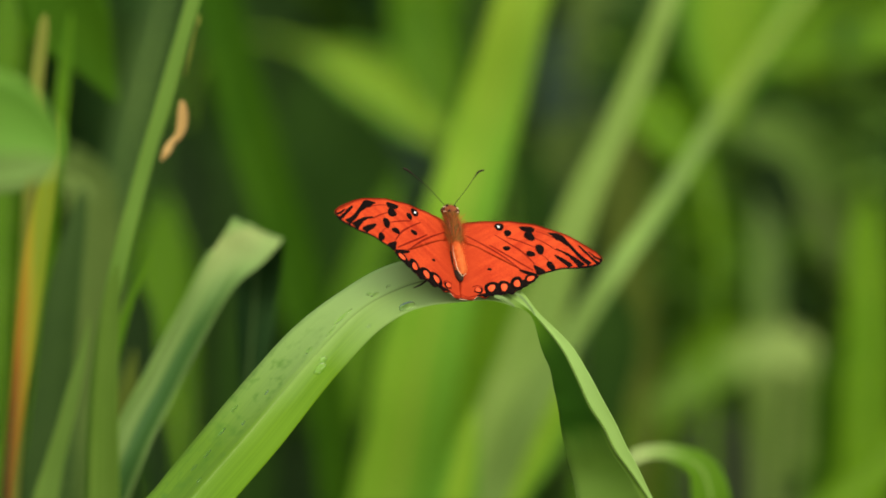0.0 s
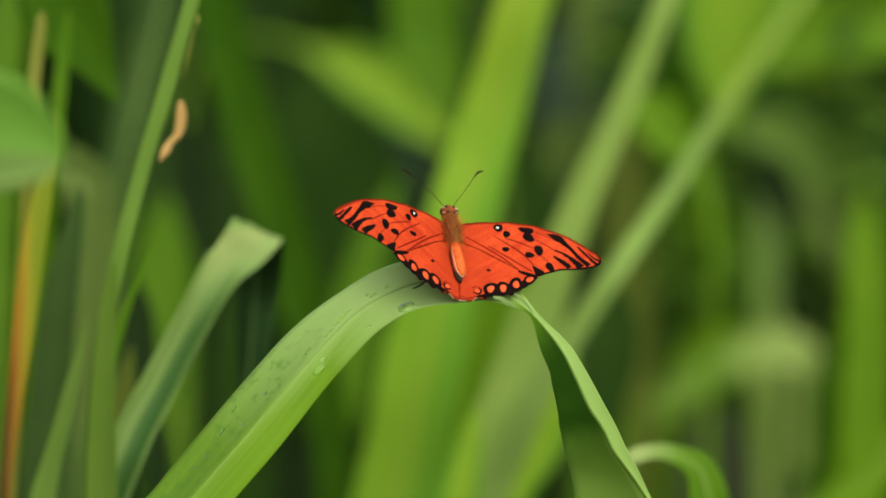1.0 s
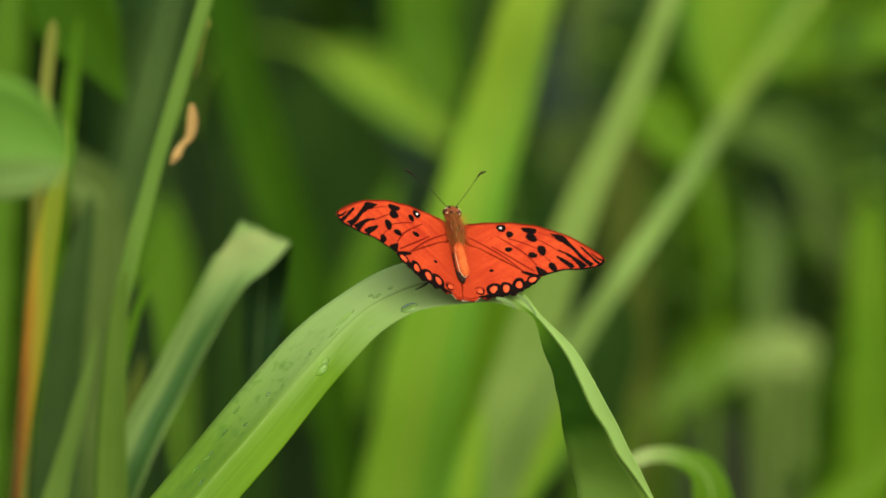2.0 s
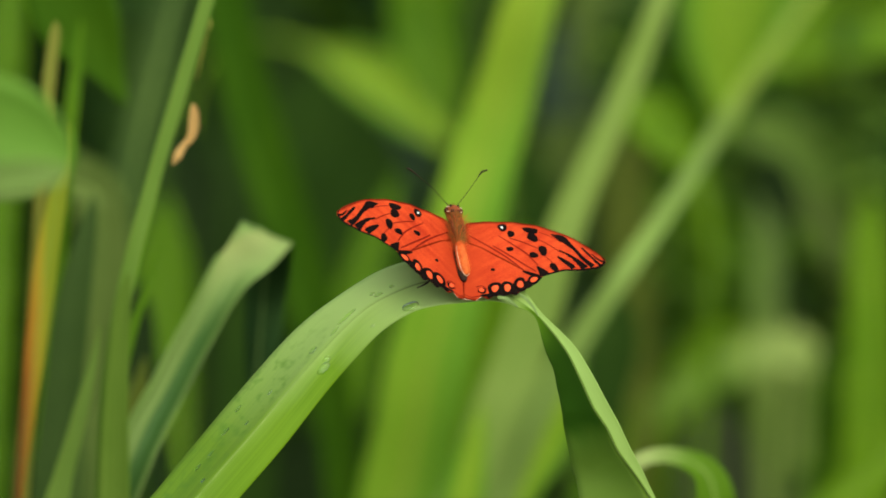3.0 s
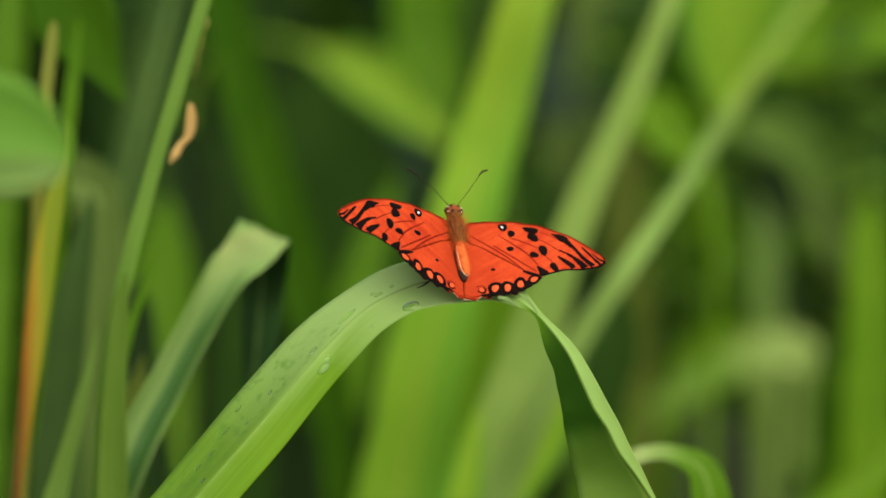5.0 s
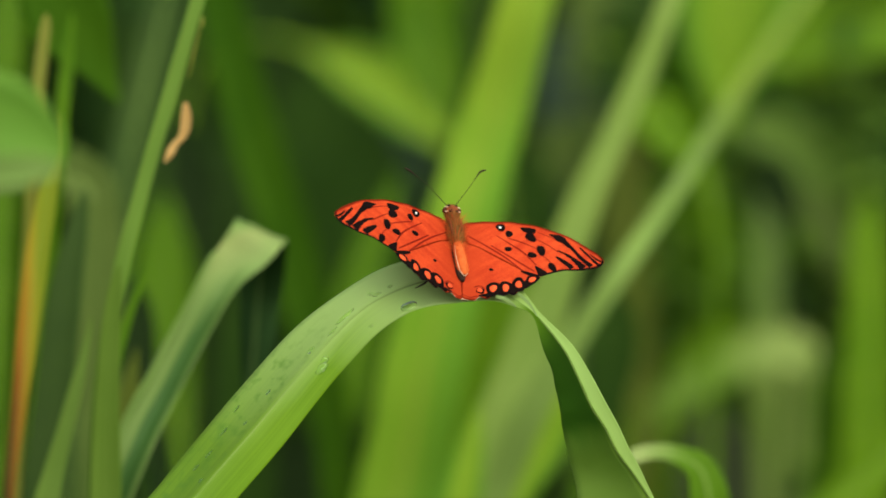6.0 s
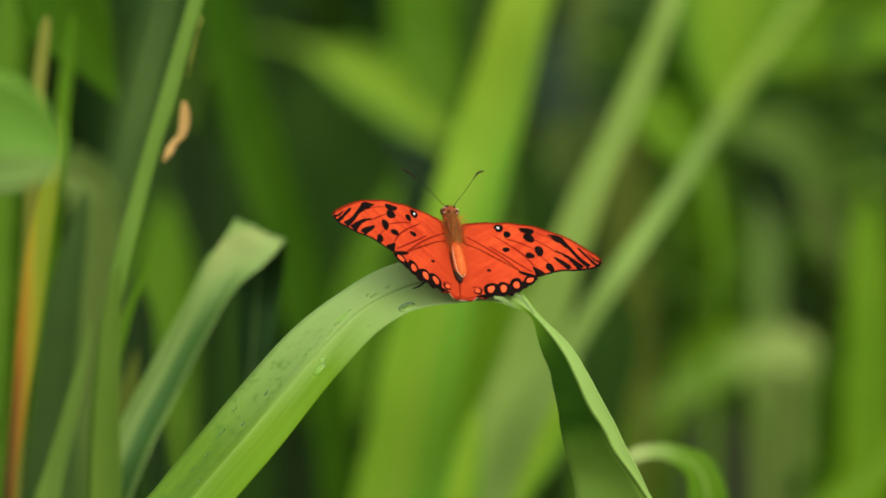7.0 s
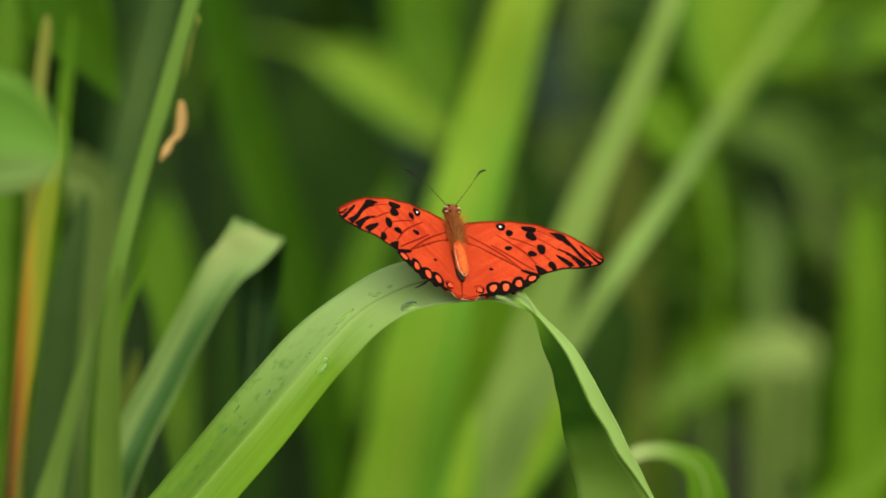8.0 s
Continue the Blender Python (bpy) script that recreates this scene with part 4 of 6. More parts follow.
grey_blade, grey_blade_spine = grass_leaf([
    (-0.1528, 1.4200, 0.0000, 0.0060), (-0.1408, 1.4072, 0.3687, 0.0053), (-0.1303, 1.4012, 0.6913, 0.0046),
    (-0.1228, 1.4000, 0.9217, 0.0042), (-0.1199, 1.4000, 0.9349, 0.0033), (-0.1165, 1.4000, 0.9472, 0.0026),
    (-0.1133, 1.4000, 0.9594, 0.0021), (-0.1106, 1.4000, 0.9699, 0.0014), (-0.1081, 1.4000, 0.9821, 0.0003)],
    M_SOFT, "dull grass leaf low among the stalks", rib=0.0003, rib_material=M_SOFT, seed=6)
shade_blade, shade_blade_spine = grass_leaf([
    (-0.1771, 1.8490, 0.0000, 0.0060), (-0.1711, 1.8410, 0.3412, 0.0066), (-0.1621, 1.8340, 0.6397, 0.0079),
    (-0.1531, 1.8290, 0.8529, 0.0091), (-0.1441, 1.8351, 0.9117, 0.0091), (-0.1338, 1.8408, 0.9659, 0.0086),
    (-0.1236, 1.8456, 1.0111, 0.0082), (-0.1122, 1.8503, 1.0563, 0.0077), (-0.0975, 1.8563, 1.1128, 0.0045),
    (-0.0907, 1.8594, 1.1421, 0.0005)],
    M_DULL, "dull grey-green grass leaf behind the stalks", seed=7)
bare_tip, bare_tip_spine = grass_leaf([
    (-0.1499, 1.4733, 0.0000, 0.0060), (-0.1469, 1.4653, 0.3656, 0.0053), (-0.1424, 1.4583, 0.6854, 0.0039),
    (-0.1379, 1.4533, 0.9139, 0.0025), (-0.1343, 1.4589, 0.9678, 0.0025), (-0.1313, 1.4531, 1.0083, 0.0023),
    (-0.1286, 1.4467, 1.0429, 0.0021), (-0.1268, 1.4486, 1.0606, 0.0020), (-0.1257, 1.4496, 1.0698, 0.0014),
    (-0.1256, 1.4498, 1.0723, 0.0004)],
    M_STRAW, "thin withered olive grass leaf", rib=0.0003, rib_material=M_STRAW, seed=8)
olive_shoot, olive_shoot_spine = grass_leaf([
    (-0.1517, 1.5524, 0.0000, 0.0060), (-0.1487, 1.5444, 0.3604, 0.0053), (-0.1442, 1.5374, 0.6758, 0.0040),
    (-0.1397, 1.5324, 0.9011, 0.0027), (-0.1350, 1.5383, 0.9579, 0.0027), (-0.1309, 1.5328, 1.0005, 0.0026),
    (-0.1276, 1.5260, 1.0314, 0.0024), (-0.1255, 1.5281, 1.0519, 0.0021), (-0.1236, 1.5299, 1.0687, 0.0006)],
    M_GREEN, "thin olive green grass leaf", rib=0.0003, rib_material=M_GREEN, seed=9)
wither, wither_spine = grass_leaf([
    (-0.1656, 1.4300, 0.0000, 0.0060), (-0.1536, 1.4172, 0.3685, 0.0044), (-0.1431, 1.4112, 0.6909, 0.0029),
    (-0.1356, 1.4100, 0.9211, 0.0019), (-0.1318, 1.4100, 0.9528, 0.0026), (-0.1280, 1.4100, 0.9809, 0.0037),
    (-0.1250, 1.4100, 1.0037, 0.0037), (-0.1221, 1.4100, 1.0195, 0.0030), (-0.1202, 1.4100, 1.0299, 0.0017),
    (-0.1187, 1.4100, 1.0439, 0.0003)],
    M_WITHER, "withering grass leaf, brown and orange turning yellow-green", rib=0.0005, seed=10)
dark_left, dark_left_spine = grass_leaf([
    (-0.1435, 1.5029, 0.0000, 0.0060), (-0.1405, 1.4949, 0.3636, 0.0061), (-0.1360, 1.4879, 0.6818, 0.0062),
    (-0.1315, 1.4829, 0.9091, 0.0063), (-0.1275, 1.4868, 0.9458, 0.0063), (-0.1231, 1.4906, 0.9824, 0.0055),
    (-0.1186, 1.4930, 1.0044, 0.0026), (-0.1168, 1.4939, 1.0135, 0.0002)],
    M_DULL, "dim grey-green grass leaf in the shade of the stalks", rib=0.0003, rib_material=M_DULL, seed=11)
lime, lime_spine = grass_leaf([
    (-0.1010, 1.8900, 0.0000, 0.0060), (-0.0770, 1.8772, 0.3150, 0.0111), (-0.0560, 1.8713, 0.5907, 0.0155),
    (-0.0410, 1.8700, 0.7875, 0.0186), (-0.0201, 1.8800, 0.8491, 0.0182), (-0.0093, 1.8800, 0.9058, 0.0172),
    (0.0056, 1.8900, 0.9610, 0.0154), (0.0196, 1.9000, 1.0070, 0.0131), (0.0327, 1.9000, 1.0538, 0.0114),
    (0.0540, 1.9100, 1.1140, 0.0063), (0.0651, 1.9100, 1.1466, 0.0005)],
    M_TALL, "tall broad lime-green grass leaf", rib=0.0022, rib_material=M_YELLOW, seed=12)
pale, pale_spine = grass_leaf([
    (-0.0432, 1.8450, 0.0000, 0.0060), (-0.0240, 1.8322, 0.3341, 0.0089), (-0.0072, 1.8262, 0.6264, 0.0114),
    (0.0048, 1.8250, 0.8352, 0.0132), (0.0145, 1.8250, 0.8579, 0.0122), (0.0276, 1.8250, 0.8995, 0.0113),
    (0.0420, 1.8250, 0.9403, 0.0092), (0.0581, 1.8250, 0.9833, 0.0063), (0.0670, 1.8250, 1.0025, 0.0058),
    (0.0746, 1.8250, 1.0205, 0.0054), (0.0821, 1.8250, 1.0385, 0.0049), (0.0892, 1.8250, 1.0576, 0.0045),
    (0.1097, 1.8250, 1.1134, 0.0031), (0.1224, 1.8250, 1.1465, 0.0002)],
    M_PALE, "tall pale green grass leaf", rib=0.0015, seed=13)
slant, slant_spine = grass_leaf([
    (-0.0445, 1.7800, 0.0000, 0.0060), (-0.0253, 1.7672, 0.3323, 0.0061), (-0.0085, 1.7612, 0.6232, 0.0061),
    (0.0035, 1.7600, 0.8309, 0.0061), (0.0186, 1.7600, 0.8683, 0.0066), (0.0336, 1.7500, 0.9054, 0.0063),
    (0.0497, 1.7470, 0.9342, 0.0050), (0.0681, 1.7500, 0.9611, 0.0041), (0.0886, 1.8000, 0.9829, 0.0036),
    (0.1191, 1.9500, 1.0061, 0.0034), (0.1700, 2.2500, 1.0305, 0.0033), (0.2223, 2.4000, 1.0811, 0.0026), (0.2505, 2.4500, 1.1155, 0.0003)],
    M_SLANT, "slanting pale green grass leaf", seed=14)
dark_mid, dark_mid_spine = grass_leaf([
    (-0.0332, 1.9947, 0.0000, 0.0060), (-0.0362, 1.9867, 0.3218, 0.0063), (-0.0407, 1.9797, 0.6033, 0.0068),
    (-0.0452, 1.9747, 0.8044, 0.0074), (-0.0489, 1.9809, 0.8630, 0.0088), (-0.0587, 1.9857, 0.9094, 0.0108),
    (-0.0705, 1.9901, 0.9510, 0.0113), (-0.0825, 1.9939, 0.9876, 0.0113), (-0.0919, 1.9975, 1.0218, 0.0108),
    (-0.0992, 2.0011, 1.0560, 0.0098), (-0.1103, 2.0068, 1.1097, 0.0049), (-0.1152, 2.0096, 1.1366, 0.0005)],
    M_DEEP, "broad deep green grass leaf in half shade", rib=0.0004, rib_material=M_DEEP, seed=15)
mid_low, mid_low_spine = grass_leaf([
    (-0.0802, 2.2938, 0.0000, 0.0060), (-0.0742, 2.2858, 0.3123, 0.0054), (-0.0652, 2.2788, 0.5855, 0.0041),
    (-0.0562, 2.2738, 0.7806, 0.0028), (-0.0542, 2.2768, 0.8087, 0.0056), (-0.0514, 2.2792, 0.8312, 0.0113),
    (-0.0458, 2.2827, 0.8649, 0.0136), (-0.0364, 2.2871, 0.9071, 0.0096), (-0.0266, 2.2901, 0.9351, 0.0034),
    (-0.0209, 2.2916, 0.9492, 0.0003)],
    M_GREEN, "green grass leaf low behind the arched leaf", seed=16)
broad_a, broad_a_spine = grass_leaf([
    (-0.2013, 2.8700, 0.0000, 0.0025), (-0.1893, 2.8572, 0.3034, 0.0025), (-0.1788, 2.8513, 0.5689, 0.0025),
    (-0.1713, 2.8500, 0.7585, 0.0025), (-0.1666, 2.8500, 0.8826, 0.0021), (-0.1521, 2.8500, 0.9671, 0.0014),
    (-0.1170, 2.8500, 0.9825, 0.0014), (-0.0855, 2.8500, 0.9755, 0.0035), (-0.0645, 2.8500, 0.9671, 0.0126),
    (-0.0452, 2.8500, 0.9580, 0.0189), (-0.0253, 2.8500, 0.9460, 0.0203), (-0.0098, 2.8500, 0.9306, 0.0154),
    (0.0056, 2.8500, 0.9129, 0.0018)],
    M_LIME, "broad lime-green leaf drooping behind the stalks", from_tip=True, seed=17)
broad_b, broad_b_spine = grass_leaf([
    (0.0130, 2.5971, 0.0000, 0.0025), (0.0190, 2.5891, 0.3184, 0.0028), (0.0280, 2.5821, 0.5970, 0.0033),
    (0.0370, 2.5771, 0.7960, 0.0038), (0.0307, 2.5938, 0.9548, 0.0038), (0.0113, 2.5544, 1.0582, 0.0063),
    (-0.0074, 2.5024, 1.0417, 0.0184), (-0.0104, 2.4992, 1.0111, 0.0203), (-0.0043, 2.4963, 0.9836, 0.0172),
    (0.0049, 2.4934, 0.9562, 0.0031)],
    M_GREEN, "broad green leaf hanging behind the tall blades", from_tip=True, seed=18)
broad_c, broad_c_spine = grass_leaf([
    (0.2372, 2.3800, 0.0000, 0.0060), (0.2492, 2.3672, 0.3539, 0.0047), (0.2597, 2.3613, 0.6635, 0.0035),
    (0.2672, 2.3600, 0.8847, 0.0026), (0.2421, 2.3600, 1.0163, 0.0032), (0.2011, 2.3600, 1.0937, 0.0084),
    (0.1692, 2.3600, 1.0738, 0.0231), (0.1521, 2.3600, 1.0363, 0.0313), (0.1468, 2.3600, 1.0075, 0.0255),
    (0.1455, 2.3600, 0.9869, 0.0145), (0.1453, 2.3600, 0.9709, 0.0064), (0.1453, 2.3600, 0.9607, 0.0009)],
    M_LIME, "pale lime leaf hanging with its tip down", from_tip=True, seed=19)
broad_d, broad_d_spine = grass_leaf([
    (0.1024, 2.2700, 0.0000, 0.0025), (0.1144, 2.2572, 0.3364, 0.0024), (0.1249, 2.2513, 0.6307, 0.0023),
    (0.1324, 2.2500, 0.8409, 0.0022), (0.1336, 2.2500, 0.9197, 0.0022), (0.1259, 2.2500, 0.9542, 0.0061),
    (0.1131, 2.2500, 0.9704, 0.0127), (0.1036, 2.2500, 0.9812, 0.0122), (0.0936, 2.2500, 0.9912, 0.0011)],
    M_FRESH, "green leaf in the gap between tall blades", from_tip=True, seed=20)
bg_u, bg_u_spine = grass_leaf([
    (0.1152, 2.4700, 0.0000, 0.0030), (0.1272, 2.4572, 0.3180, 0.0028), (0.1377, 2.4513, 0.5963, 0.0026),
    (0.1452, 2.4500, 0.7950, 0.0024), (0.1428, 2.4500, 0.8989, 0.0027), (0.1389, 2.4500, 0.9474, 0.0054),
    (0.1330, 2.4500, 0.9686, 0.0109), (0.1253, 2.4500, 0.9897, 0.0102), (0.1192, 2.4500, 1.0048, 0.0012)],
    M_DEEP, "deep green leaf in the gap between tall blades", rib=0.0003, rib_material=M_DEEP, seed=57)
bg_v, bg_v_spine = grass_leaf([
    (0.0766, 2.4700, 0.0000, 0.0060), (0.0886, 2.4572, 0.3180, 0.0060), (0.0991, 2.4513, 0.5963, 0.0061),
    (0.1066, 2.4500, 0.7950, 0.0061), (0.1012, 2.4500, 0.8562, 0.0109), (0.0980, 2.4500, 0.8958, 0.0127),
    (0.0979, 2.4500, 0.9232, 0.0121), (0.1008, 2.4500, 0.9444, 0.0085), (0.1026, 2.4500, 0.9565, 0.0009)],
    M_OLIVE, "dull olive grass leaf behind the tall blades", rib=0.0003, rib_material=M_OLIVE, seed=59)
brown_bg, brown_bg_spine = grass_leaf([
    (0.1040, 2.6876, 0.0000, 0.0060), (0.1100, 2.6796, 0.2800, 0.0068), (0.1190, 2.6726, 0.5249, 0.0084),
    (0.1280, 2.6676, 0.6999, 0.0099), (0.1263, 2.6745, 0.7659, 0.0106), (0.1181, 2.6811, 0.8285, 0.0099),
    (0.1081, 2.6866, 0.8813, 0.0113), (0.0998, 2.6901, 0.9143, 0.0086), (0.0915, 2.6943, 0.9538, 0.0013)],
    M_OLIVE, "dull olive grass leaf far behind", seed=21)
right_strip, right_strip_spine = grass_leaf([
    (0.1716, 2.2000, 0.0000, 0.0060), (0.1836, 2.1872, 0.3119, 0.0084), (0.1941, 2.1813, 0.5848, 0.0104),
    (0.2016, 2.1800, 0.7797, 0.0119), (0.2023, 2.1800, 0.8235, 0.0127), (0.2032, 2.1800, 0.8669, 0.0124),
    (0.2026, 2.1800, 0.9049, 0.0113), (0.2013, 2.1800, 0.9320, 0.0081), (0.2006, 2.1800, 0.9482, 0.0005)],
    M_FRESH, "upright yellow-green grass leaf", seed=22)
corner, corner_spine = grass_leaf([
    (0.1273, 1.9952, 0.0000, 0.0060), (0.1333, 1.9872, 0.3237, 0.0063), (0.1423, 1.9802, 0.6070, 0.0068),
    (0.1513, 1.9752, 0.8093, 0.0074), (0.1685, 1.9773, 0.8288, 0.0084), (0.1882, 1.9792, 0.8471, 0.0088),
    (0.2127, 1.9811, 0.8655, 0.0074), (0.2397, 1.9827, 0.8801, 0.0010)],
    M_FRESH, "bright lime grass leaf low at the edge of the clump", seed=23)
arch, arch_spine = grass_leaf([
    (0.0156, 1.4520, 0.0000, 0.0060, -30, 5), (0.0276, 1.4392, 0.3613, 0.0045, -30, 5), (0.0381, 1.4332, 0.6774, 0.0031, -30, 5),
    (0.0456, 1.4320, 0.9032, 0.0021, -30, 5), (0.0541, 1.4330, 0.9244, 0.0023, -30, 5), (0.0596, 1.4340, 0.9327, 0.0025, -30, 5),
    (0.0669, 1.4350, 0.9349, 0.0027, -30, 5), (0.0750, 1.4350, 0.9336, 0.0034, -25, 5), (0.0814, 1.4350, 0.9295, 0.0050, -10, 5),
    (0.0841, 1.4340, 0.9221, 0.0062, 0, 5), (0.0846, 1.4330, 0.9102, 0.0061, 0, 5), (0.0846, 1.4310, 0.8961, 0.0004, 0, 5)],
    M_ARCH, "small arched lime-green grass leaf", rib=0.0006, rib_material=M_PALE, seed=24)
hang_a, hang_a_spine = grass_leaf([
    (0.0643, 2.5000, 0.0000, 0.0030, -20, 5), (0.0763, 2.4872, 0.2914, 0.0030, -20, 5), (0.0868, 2.4813, 0.5463, 0.0031, -20, 5),
    (0.0943, 2.4800, 0.7284, 0.0031, -20, 5), (0.1034, 2.4800, 0.7786, 0.0049, -20, 5), (0.1248, 2.4800, 0.8081, 0.0080, -20, 5),
    (0.1490, 2.4800, 0.8223, 0.0098, -20, 5), (0.1722, 2.4800, 0.8335, 0.0107, -25, 5), (0.1906, 2.4800, 0.8335, 0.0117, -25, 5),
    (0.2018, 2.4800, 0.8233, 0.0080, -15, 5), (0.2068, 2.4800, 0.8081, 0.0006, -10, 5)],
    M_HANG, "pale grass leaf bent over, far behind", seed=25)
hang_low, hang_low_spine = grass_leaf([
    (0.1822, 2.5884, 0.0000, 0.0060), (0.1852, 2.5804, 0.2854, 0.0080), (0.1897, 2.5734, 0.5351, 0.0120),
    (0.1942, 2.5684, 0.7134, 0.0160), (0.1935, 2.5731, 0.7579, 0.0179), (0.1922, 2.5771, 0.7960, 0.0185),
    (0.1916, 2.5794, 0.8182, 0.0172), (0.1910, 2.5811, 0.8341, 0.0096), (0.1903, 2.5821, 0.8436, 0.0010)],
    M_PALE, "dull pale grass leaf standing far behind", seed=26)
hang_stem, hang_stem_spine = grass_leaf([
    (0.1530, 2.6200, 0.0000, 0.0060), (0.1650, 2.6072, 0.2832, 0.0062), (0.1755, 2.6013, 0.5310, 0.0063),
    (0.1830, 2.6000, 0.7080, 0.0065), (0.1830, 2.6000, 0.7928, 0.0071), (0.1843, 2.6000, 0.8386, 0.0077),
    (0.1843, 2.6000, 0.8803, 0.0077), (0.1834, 2.6000, 0.9061, 0.0058), (0.1830, 2.6000, 0.9190, 0.0010)],
    M_MILD, "upright green grass shoot far behind", seed=27)
bg_e, bg_e_spine = grass_leaf([
    (0.3325, 2.6038, 0.0000, 0.0025), (0.3265, 2.5958, 0.3438, 0.0028), (0.3175, 2.5888, 0.6446, 0.0033),
    (0.3085, 2.5838, 0.8595, 0.0038), (0.3053, 2.5938, 0.9548, 0.0051), (0.2765, 2.5985, 0.9992, 0.0160),
    (0.2350, 2.5991, 1.0056, 0.0224), (0.2031, 2.5978, 0.9929, 0.0160), (0.1807, 2.5961, 0.9770, 0.0013)],
    M_FRESH, "broad green leaf high behind the clump", from_tip=True, seed=28)
bg_f, bg_f_spine = grass_leaf([
    (0.2290, 2.7100, 0.0000, 0.0025), (0.2410, 2.6972, 0.2989, 0.0028), (0.2515, 2.6913, 0.5603, 0.0031),
    (0.2590, 2.6900, 0.7471, 0.0033), (0.2412, 2.6900, 0.8643, 0.0053), (0.2192, 2.6900, 0.9143, 0.0139),
    (0.2008, 2.6900, 0.9309, 0.0166), (0.1842, 2.6900, 0.9402, 0.0113), (0.1726, 2.6900, 0.9449, 0.0010)],
    M_SOFT, "dull rounded leaf far behind the slanting blade", from_tip=True, seed=29)
bg_g, bg_g_spine = grass_leaf([
    (0.2017, 2.6433, 0.0000, 0.0025), (0.1957, 2.6353, 0.3027, 0.0027), (0.1867, 2.6283, 0.5676, 0.0030),
    (0.1777, 2.6233, 0.7568, 0.0033), (0.1745, 2.6335, 0.8539, 0.0078), (0.1549, 2.6369, 0.8863, 0.0169),
    (0.1339, 2.6087, 0.9053, 0.0142), (0.1169, 2.5898, 0.9167, 0.0013)],
    M_GREEN, "green leaf in half shade behind the clump", from_tip=True, seed=30)
bg_h, bg_h_spine = grass_leaf([
    (0.0603, 2.2921, 0.0000, 0.0060), (0.0633, 2.2841, 0.3055, 0.0068), (0.0678, 2.2771, 0.5728, 0.0085),
    (0.0723, 2.2721, 0.7638, 0.0102), (0.0797, 2.2762, 0.8031, 0.0107), (0.0850, 2.2786, 0.8256, 0.0079),
    (0.0893, 2.2806, 0.8453, 0.0008)],
    M_GREEN, "green grass leaf low behind the hanging tip", seed=31)
bg_i, bg_i_spine = grass_leaf([
    (0.3503, 2.8945, 0.0000, 0.0060), (0.3443, 2.8865, 0.3020, 0.0062), (0.3353, 2.8795, 0.5663, 0.0067),
    (0.3263, 2.8745, 0.7551, 0.0071), (0.3120, 2.8856, 0.8614, 0.0142), (0.2764, 2.8909, 0.9110, 0.0285),
    (0.2426, 2.8728, 0.9302, 0.0248), (0.2164, 2.8543, 0.9457, 0.0021)],
    M_HALF_SHADE, "dark green leaf behind the clump, shade in its colour", from_tip=True, seed=32)
bg_j, bg_j_spine = grass_leaf([
    (0.2719, 2.8870, 0.0000, 0.0060), (0.2659, 2.8790, 0.2737, 0.0069), (0.2569, 2.8720, 0.5132, 0.0088),
    (0.2479, 2.8670, 0.6843, 0.0107), (0.2443, 2.8782, 0.7905, 0.0178), (0.2372, 2.8838, 0.8437, 0.0214),
    (0.2265, 2.8871, 0.8756, 0.0178), (0.2123, 2.8894, 0.8968, 0.0021)],
    M_DULL, "dull green leaf in shade behind the clump", from_tip=True, seed=33)
bg_x, bg_x_spine = grass_leaf([
    (0.2074, 2.6200, 0.0000, 0.0060), (0.2194, 2.6072, 0.3041, 0.0049), (0.2299, 2.6013, 0.5702, 0.0039),
    (0.2374, 2.6000, 0.7603, 0.0032), (0.2334, 2.6000, 0.8447, 0.0045), (0.2274, 2.6000, 0.8706, 0.0109),
    (0.2195, 2.6000, 0.8883, 0.0141), (0.2104, 2.6000, 0.9029, 0.0096), (0.2033, 2.6000, 0.9125, 0.0010)],
    M_SAGE, "dull grey-green leaf behind the upright shoot", from_tip=True, rib=0.0003, rib_material=M_SAGE, seed=64)
bg_y, bg_y_spine = grass_leaf([
    (0.1397, 2.6700, 0.0000, 0.0060), (0.1517, 2.6572, 0.3011, 0.0049), (0.1622, 2.6513, 0.5646, 0.0040),
    (0.1697, 2.6500, 0.7528, 0.0033), (0.1750, 2.6500, 0.8323, 0.0046), (0.1837, 2.6500, 0.8586, 0.0098),
    (0.1934, 2.6500, 0.8702, 0.0124), (0.2081, 2.6500, 0.8784, 0.0105), (0.2244, 2.6500, 0.8833, 0.0010)],
    M_GREEN, "yellow-green leaf in half shade far behind", from_tip=True, rib=0.0003, rib_material=M_GREEN, seed=65)
# dark leaf added to stand for a patch of shade
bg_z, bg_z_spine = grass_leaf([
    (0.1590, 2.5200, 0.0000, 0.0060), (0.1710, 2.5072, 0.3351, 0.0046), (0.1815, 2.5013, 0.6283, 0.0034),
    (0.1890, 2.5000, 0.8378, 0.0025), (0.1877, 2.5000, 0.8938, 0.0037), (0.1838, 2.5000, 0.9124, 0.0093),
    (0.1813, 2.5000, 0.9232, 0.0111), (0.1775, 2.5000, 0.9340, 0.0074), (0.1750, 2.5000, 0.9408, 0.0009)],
    M_GAP_SHADE, "small dark leaf added as a patch of shade far behind", from_tip=True, rib=0.0003, rib_material=M_GAP_SHADE, seed=66)
